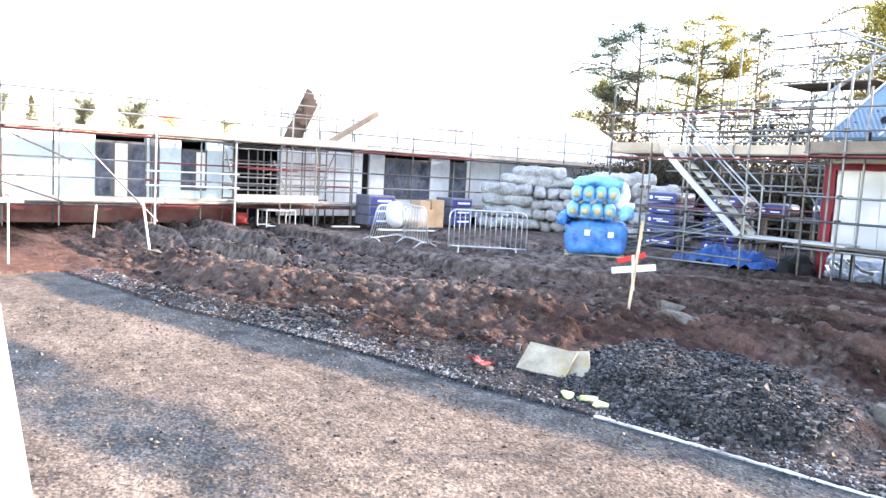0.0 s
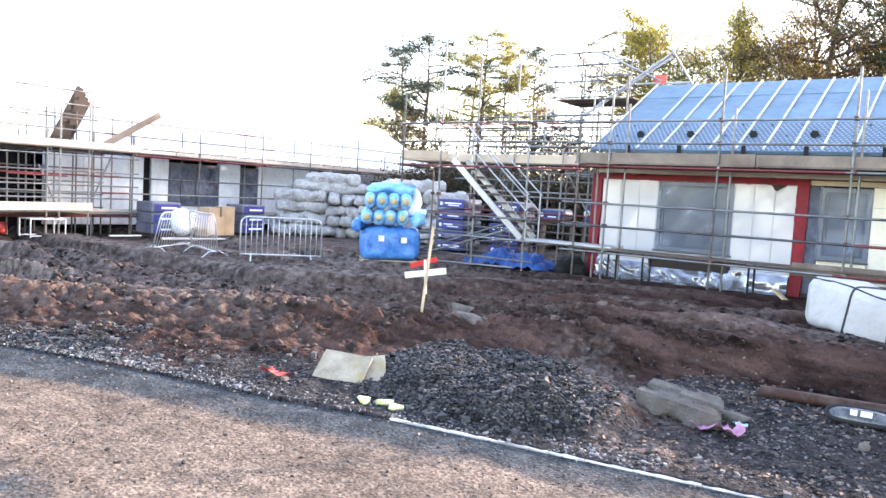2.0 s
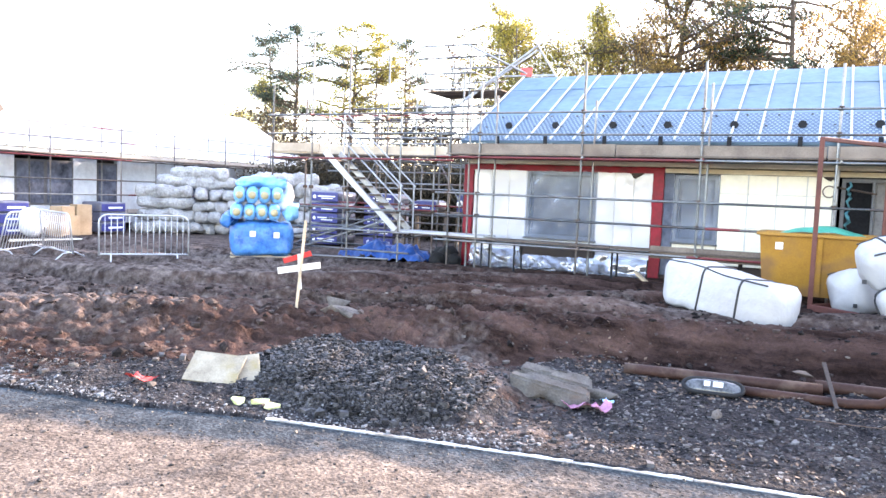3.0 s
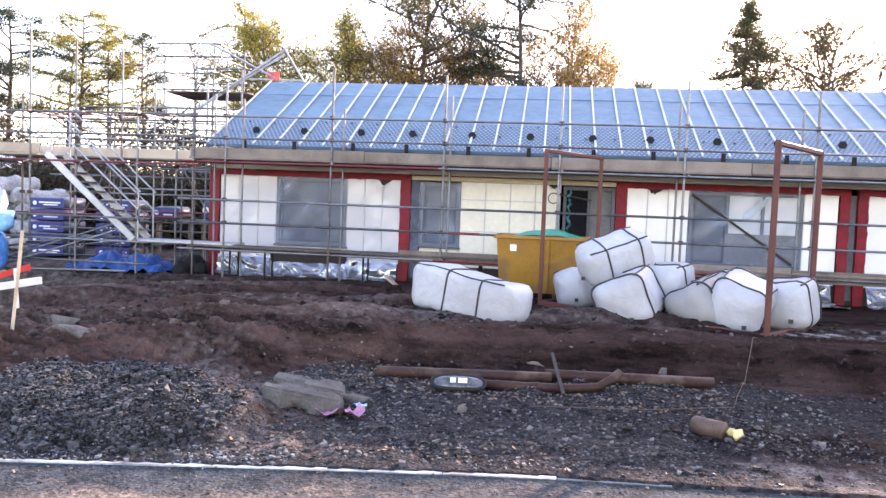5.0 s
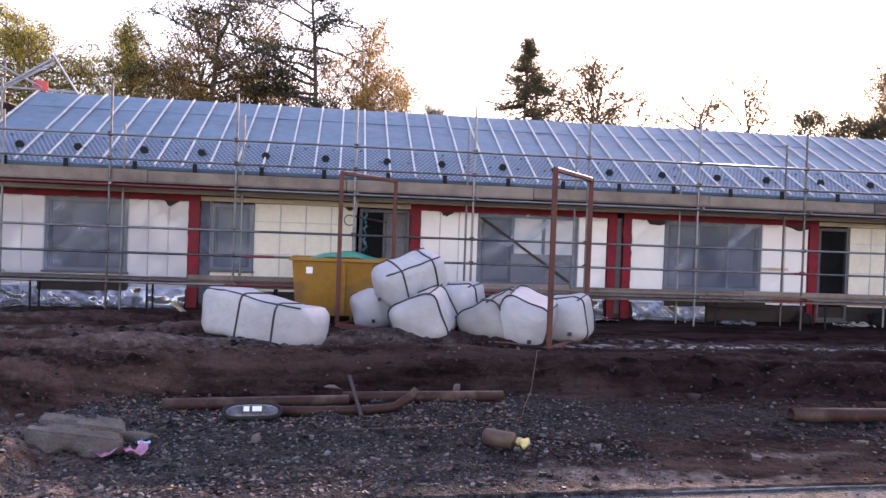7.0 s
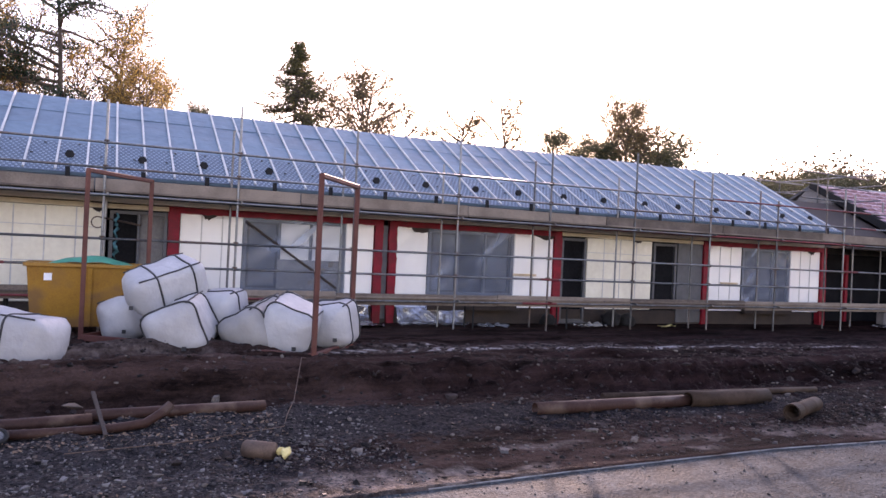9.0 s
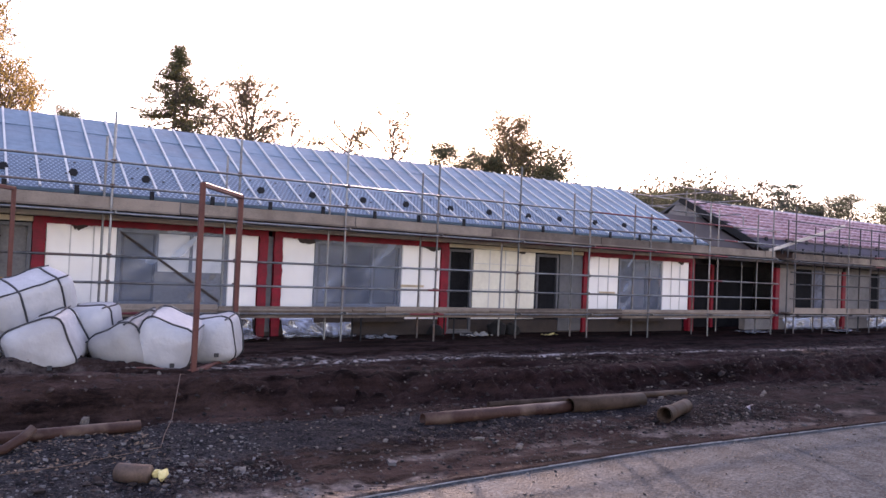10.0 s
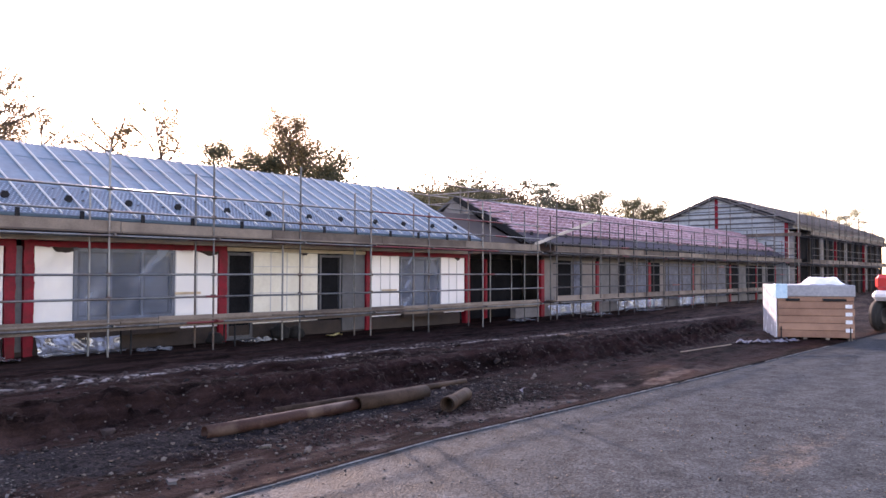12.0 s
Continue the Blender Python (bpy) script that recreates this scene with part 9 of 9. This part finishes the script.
def make_tree(kind, height, leaf_mat, label, seed, density=1.0, low=None, leaf=0.062):
    """A tapered trunk with limbs and twigs, and a crown of small leaves in clumps."""
    rr, rng = random.Random(seed), np.random.default_rng(seed)
    wood_v, wood_f, spots = [], [], []

    def wood(pts, r0, r1, seg=6):
        k = len(wood_v)
        v, f = path_tube(pts, [r0 + (r1 - r0) * i / (len(pts) - 1) for i in range(len(pts))], seg)
        wood_v.extend(v)
        wood_f.extend([tuple(i + k for i in q) for q in f])

    trunk = limb_path((0, 0, 0), (0, 0, 1), height * 0.96, 10, rr, -0.02, 0.05)
    r = height * (0.016 if kind == "pine" else 0.013)
    wood(trunk, r, r * 0.18, 8)
    setup = {"pine": (0.48, 1.0, 22, 0.26, 0.22, 0.55), "spruce": (0.12, 1.0, 110, 0.27, -0.05, 0.35), "broad": (0.22, 0.96, 26, 0.33, 0.75, 0.6), "bare": (0.18, 0.98, 24, 0.30, 0.9, 0.5), "thin": (0.30, 1.0, 18, 0.14, 0.3, 0.4)}[kind]
    lo, hi, count, reach, rise, spread = setup
    if low:
        lo, count = low, int(count * 1.15)
    for i in range(count):
        h = lo + (hi - lo) * ((i + rr.random()) / count)
        t = h * 10 * 0.999
        base = trunk[int(t)].lerp(trunk[min(10, int(t) + 1)], t - int(t))
        az = rr.uniform(0, 2 * math.pi)
        u = (h - lo) / (hi - lo)
        if kind == "spruce":
            size = height * reach * (1.02 - u) * rr.uniform(0.75, 1.1)
        elif kind == "pine":
            size = height * reach * (0.45 + 1.1 * math.sin(math.pi * min(1, 0.15 + u * 0.8))) * rr.uniform(0.35, 1.0)
        else:
            size = height * reach * math.sqrt(max(0.06, 1 - (1.35 * u - 0.55) ** 2)) * rr.uniform(0.5, 1.05)
        d = (math.cos(az), math.sin(az), rise + rr.uniform(-0.15, 0.2))
        pts = limb_path(base, d, size, 6, rr, 0.03 if kind in ("pine", "spruce") else -0.03, 0.2)
        wood(pts, r * 0.40 * (1.1 - u * 0.6), r * 0.10, 5)
        for j in range(3, 7):
            for _ in range(2):
                tw = limb_path(pts[min(j, 6)], (rr.uniform(-1, 1), rr.uniform(-1, 1), rr.uniform(-0.2, 0.7)), size * rr.uniform(0.16, 0.36), 3, rr, 0, 0.35)
                wood(tw, r * 0.15, r * 0.06, 4)
                spots.append(tw[-1])
                if kind != "bare" or rr.random() < 0.35:
                    spots.append(tw[2])
            spots.append(pts[min(j, 6)])
    host = new("tree")
    host.empty_display_size = 0.5
    WORLD_OF[host] = Matrix()
    tagged(host, label, "tree", "trees behind the site")
    put("trunk", raw("trunk", wood_v, wood_f, True), M["bark"], host)
    keep = [s for s in spots if rr.random() < {"pine": 0.62, "spruce": 0.9, "broad": 0.72, "bare": 0.5, "thin": 0.6}[kind]]
    per = max(4, int({"pine": 96, "spruce": 42, "broad": 74, "bare": 60, "thin": 16}[kind] * density))
    rad = height * {"pine": 0.046, "spruce": 0.022, "broad": 0.050, "bare": 0.034, "thin": 0.03}[kind]
    me = leaf_cloud(keep, per, rad, leaf * 0.66, rng, 0.32 if kind == "pine" else 0.75)
    put("crown", me, leaf_mat, host)
    return host


PROTO = {
    "pine_dark": make_tree("pine", 12, M["pine"], "tall dark green pine behind the roofs", 101, 0.6, leaf=0.07),
    "pine_gold": make_tree("pine", 12, M["pine_gold"], "tall pine with sunlit yellow-green foliage", 102, 0.6, leaf=0.07),
    "pine_brown": make_tree("pine", 12, M["pine_mix"], "tall sparse pine with brownish foliage", 103, 0.45, 0.5, 0.07),
    "pine_far": make_tree("broad", 12, M["scrub_brown"], "sparse brownish tree beyond the far end of the roof", 112, 0.8, 0.6, 0.08),
    "spruce": make_tree("spruce", 12, M["pine_mix"], "tall conical conifer behind the roof", 104, 0.24, 0.45, 0.068),
    "orange": make_tree("broad", 12, M["autumn"], "autumn tree with orange leaves", 105, 0.42, 0.45, 0.075),
    "gold": make_tree("broad", 12, M["pine_gold"], "autumn tree with golden green leaves", 106, 0.55, 0.35, 0.08),
    "bare": make_tree("bare", 12, M["autumn"], "nearly bare autumn tree with a few leaves", 107, 0.28, 0.5, 0.07),
    "bare_brown": make_tree("bare", 12, M["brown_leaf"], "nearly bare tree with thin brown twigs", 108, 0.3, 0.5, 0.07),
    "bare_far": make_tree("bare", 12, M["scrub_brown"], "thin half-bare tree beyond the roof", 113, 0.6, 0.58, 0.08),
    "round_dark": make_tree("broad", 12, M["scrub"], "dull green round-headed tree", 109, 0.75, 0.5, 0.095),
    "thin": make_tree("thin", 12, M["brown_leaf"], "thin dead tree with short twigs", 110, 0.25),
}
TREES = [
    ("gold", -36.5, 42, 9.3, 1.25), ("gold", -39.5, 44, 7.6, 1.2), ("pine_dark", -34.0, 42, 13.0, 0.8), ("pine_dark", -32.0, 41, 13.2, 1.0), ("pine_dark", -30.0, 44, 12.6, 0.8),
    ("pine_gold", -28.0, 42, 13.3, 1.0), ("pine_gold", -26.4, 43, 11.6, 0.8), ("pine_dark", -24.6, 44, 12.8, 0.7), ("thin", -23.6, 42, 11.2, 0.6), ("bare_brown", -20.6, 42, 12.4, 0.55), ("bare_brown", -19.0, 44, 12.2, 0.6),
    ("pine_gold", -17.3, 42, 13.6, 1.05), ("gold", -14.9, 41, 12.0, 0.95), ("gold", -12.4, 42, 12.6, 0.85), ("gold", -11.0, 43, 11.4, 0.8), ("bare", -9.2, 42, 12.2, 0.8),
    ("bare_brown", -17.8, 46, 11.5, 0.9), ("bare", -15.5, 46, 11.5, 1.0), ("gold", -9.0, 46, 10.5, 1.1), ("orange", -6.0, 46, 11.0, 1.1), ("bare", -2.5, 46, 12.0, 1.0), ("orange", 0.0, 46, 11.0, 1.0), ("bare", 3.5, 45, 11.0, 0.8),
    ("gold", -16.0, 44, 11.2, 0.9), ("gold", -13.6, 44, 11.8, 0.9), ("orange", -9.9, 43, 11.2, 0.9), ("orange", -8.2, 41, 10.8, 0.8), ("bare", -6.0, 42, 12.6, 0.9), ("orange", -4.2, 44, 11.2, 0.8), ("bare", -0.4, 44, 11.6, 0.8), ("pine_brown", -6.6, 41, 15.6, 1.15), ("bare", -5.0, 43, 15.0, 0.9), ("bare_brown", -7.8, 44, 15.2, 0.8), ("bare", -3.4, 42, 13.0, 0.8), ("pine_dark", -1.4, 42, 16.6, 0.95), ("orange", 0.9, 43, 14.2, 0.75), ("orange", 2.9, 42, 11.8, 0.75), ("orange", 1.6, 40, 9.8, 0.8),
    ("round_dark", 5.4, 46, 9.9, 0.5), ("spruce", 10.0, 42, 13.8, 1.1), ("bare_far", 12.0, 43, 12.0, 1.0), ("bare_far", 13.6, 42, 12.2, 1.0), ("bare_far", 14.8, 42, 12.4, 0.9), ("bare_far", 17.4, 43, 10.4, 1.1), ("bare_far", 19.8, 42, 10.6, 1.35),
    ("bare_far", 24.6, 42, 12.2, 0.95), ("round_dark", 28.6, 43, 10.6, 0.9), ("round_dark", 31.4, 42, 9.8, 0.75), ("pine_far", 33.6, 42, 12.9, 0.8), ("round_dark", 36.2, 43, 11.6, 1.0), ("round_dark", 38.4, 44, 9.6, 0.9), ("round_dark", 41.5, 44, 8.6, 1.0),
    ("round_dark", 45.0, 46, 8.8, 1.0), ("round_dark", 50.0, 46, 9.0, 1.1), ("round_dark", 57, 50, 10.2, 1.4), ("round_dark", 64, 52, 11.4, 1.4), ("round_dark", 72, 54, 11.6, 1.5), ("pine_dark", 84, 52, 14.6, 1.0),
    ("round_dark", 92, 52, 13.0, 1.4), ("round_dark", 100, 48, 12.6, 1.4), ("orange", 104, 36, 12.0, 0.8), ("pine_brown", 96, 20, 10.0, 1.0), ("pine_brown", 104, 26, 10.6, 0.9), ("orange", 98, 24.5, 10.0, 0.8),
    ("round_dark", -62, 8, 6.2, 0.9), ("spruce", -62, 10.5, 6.6, 0.7), ("round_dark", -61, 13.8, 6.3, 0.8), ("round_dark", -60, 16.9, 6.4, 0.9), ("gold", -60, 20, 5.6, 1.1), ("gold", -64, 25, 6.0, 1.2),
]
for _k, (_kind, _x, _y, _h, _w) in enumerate(TREES):
    copy_thing(PROTO[_kind], pose(_x, _y, 0, 0, 0, (_k * 137) % 360) @ Matrix.Diagonal((_w * _h / 12, _w * _h / 12, _h / 12, 1)))
for _ob in PROTO.values():
    for _o in (*_ob.children_recursive, _ob):
        bpy.data.objects.remove(_o)


def build_hedge():
    """Scrub and undergrowth along the back of the site."""
    rng = np.random.default_rng(77)
    for name, x0, x1, y0, y1, h, n, mat, label in (("scrub", -40, -4, 32, 37, 7.6, 4600, "brown", "tangled brown and green scrub behind the stair tower"), ("undergrowth", -21.5, -7.4, 24.5, 28.5, 4.3, 8000, "brown", "brown undergrowth behind the end of the terrace"), ("woodland_edge", 40, 190, 54, 62, 16.5, 9000, "brown", "distant dull green woodland edge"), ("far_hedge", -70, -55, 0, 40, 3.4, 420, "gold_hedge", "distant autumn hedge beyond the cross terrace")):
        x, y = rng.uniform(x0, x1, n), rng.uniform(y0, y1, n)
        z = h * rng.uniform(0.02, 1, n) ** 0.8 * (0.65 + 0.35 * np.array([noise.noise((a * 0.25, 1.5, 2.0)) for a in x]))
        spots = np.stack([x, y, np.maximum(z, 0.2)], -1)
        me = leaf_cloud(list(spots), 22 if name == "undergrowth" else 16, 0.8 if h < 8 else 1.1, 0.06 if name == "undergrowth" else 0.09 if h < 8 else 0.22, rng)
        tagged(put(name, me, {"scrub": M["scrub"], "brown": M["thicket"]}.get(mat, M["autumn"])), label, "scrub", kind="stuff")


build_hedge()


# ---- small loose things at the foot of the walls ----
_off = thing("timber_offcuts", (-2.6, 15.9, 0.4), "two pale timber offcuts leaning by the red post", "timber")
beam("offcut", (-2.95, 15.95, 0.62), (-2.62, 15.75, 0.40), 0.09, 0.05, M["timber"], _off)
beam("offcut", (-2.80, 15.75, 0.41), (-2.30, 15.72, 0.42), 0.10, 0.04, M["timber"], _off)
for _k, (_x, _y, _w, _d) in enumerate(((6.0, 16.2, 1.0, 0.5), (9.3, 16.1, 0.8, 0.45), (12.2, 16.2, 0.9, 0.4), (23.8, 15.9, 1.4, 0.6), (29.0, 15.7, 1.6, 0.6), (34.0, 15.7, 1.8, 0.6))):
    cloth("polythene_scrap", (_x, _y, 0.40), _w, _d, M["foil"], "crumpled clear polythene lying at the foot of the wall", "polythene", 80.0 + _k, 0.12)
cloth("yellow_strap", (14.7, 16.1, 0.40), 0.5, 0.16, M["yellow"], "loose yellow strapping on the soil", "strap", 90.0, 0.12)
for _k, (_x, _y, _s) in enumerate(((13.2, 16.6, 0.26), (13.65, 16.5, 0.22), (11.2, 16.6, 0.2))):
    bm = bmesh.new()
    bmesh.ops.create_icosphere(bm, subdivisions=3, radius=1)
    for _v in bm.verts:
        _v.co = _v.co * _s * (1 + 0.3 * noise.noise(_v.co * 2 + Vector((_k * 5 + 3, 0, 0)))) + Vector((_x, _y, 0.36 + _s * 0.7))
    tagged(put("refuse_bag", mesh_of("refuse_bag", bm, True), M["black"]), "dark refuse bag slumped against the wall", "bag", "refuse bags")
_gs = thing("gable_scaffold_end", (57.9, 20, 0.4), "tube scaffolding across the gable of the taller block", "scaffolding")
for _y in (15.4, 17.0, 18.6, 20.2, 21.8, 23.4, 25.0):
    tube("standard", (57.75, _y, 0.3), (57.75, _y, 6.6 + 1.6 * max(0, 1 - abs(_y - 21.4) / 5)), 0.03, M["tube"], _gs)
for _z in (3.0, 3.5, 4.0, 4.9, 5.4, 5.9, 6.4, 6.9, 7.4):
    _h = 5.4 if _z < 6 else 5.4 * (8.6 - _z) / 2.6
    tube("ledger", (57.7, 21.0 - _h, _z), (57.7, 21.0 + _h, _z), 0.03, M["tube"], _gs)
for _z in (2.95, 4.85):
    vertical_board("toe_board", (57.65, 15.2, _z + 0.15), (57.65, 25.4, _z + 0.15), 0.24, 0.04, M["plank"], _gs)


def build_hoist():
    """A stout pole by the door with a small wheel, a bracket arm and a hank of teal rope."""
    host = thing("hoist_pole", (0.66, 16.35, 0.4), "grey hoist pole with a wheel and teal rope beside the doorway", "hoist")
    tube("pole", (0.66, 16.35, 0.35), (0.68, 16.35, 2.85), 0.045, M["aluminium"], host)
    v, f = path_tube([(0.56 + 0.11 * math.cos(t), 16.27, 2.42 + 0.11 * math.sin(t)) for t in np.arange(14) * 2 * math.pi / 14], 0.013, 6, True)
    put("wheel", raw("wheel", v, f, True), M["coupler"], host)
    tube("arm", (0.62, 16.3, 2.52), (1.35, 16.3, 2.40), 0.02, M["coupler"], host)
    v, f = path_tube([(0.90 + 0.035 * math.sin(k * 2.1), 16.27 + 0.02 * math.cos(k * 1.7), 2.62 - k * 0.075) for k in range(13)], [0.02 + 0.02 * math.sin(k * 0.5) ** 2 for k in range(13)], 7)
    put("rope", raw("rope", v, f, True), M["teal"], host, None, "frayed teal rope")


M["teal"] = surface("teal_rope", (0.02, 0.10, 0.12), (0.05, 0.22, 0.25), 0.8, 6, 50, 0.3)
build_hoist()
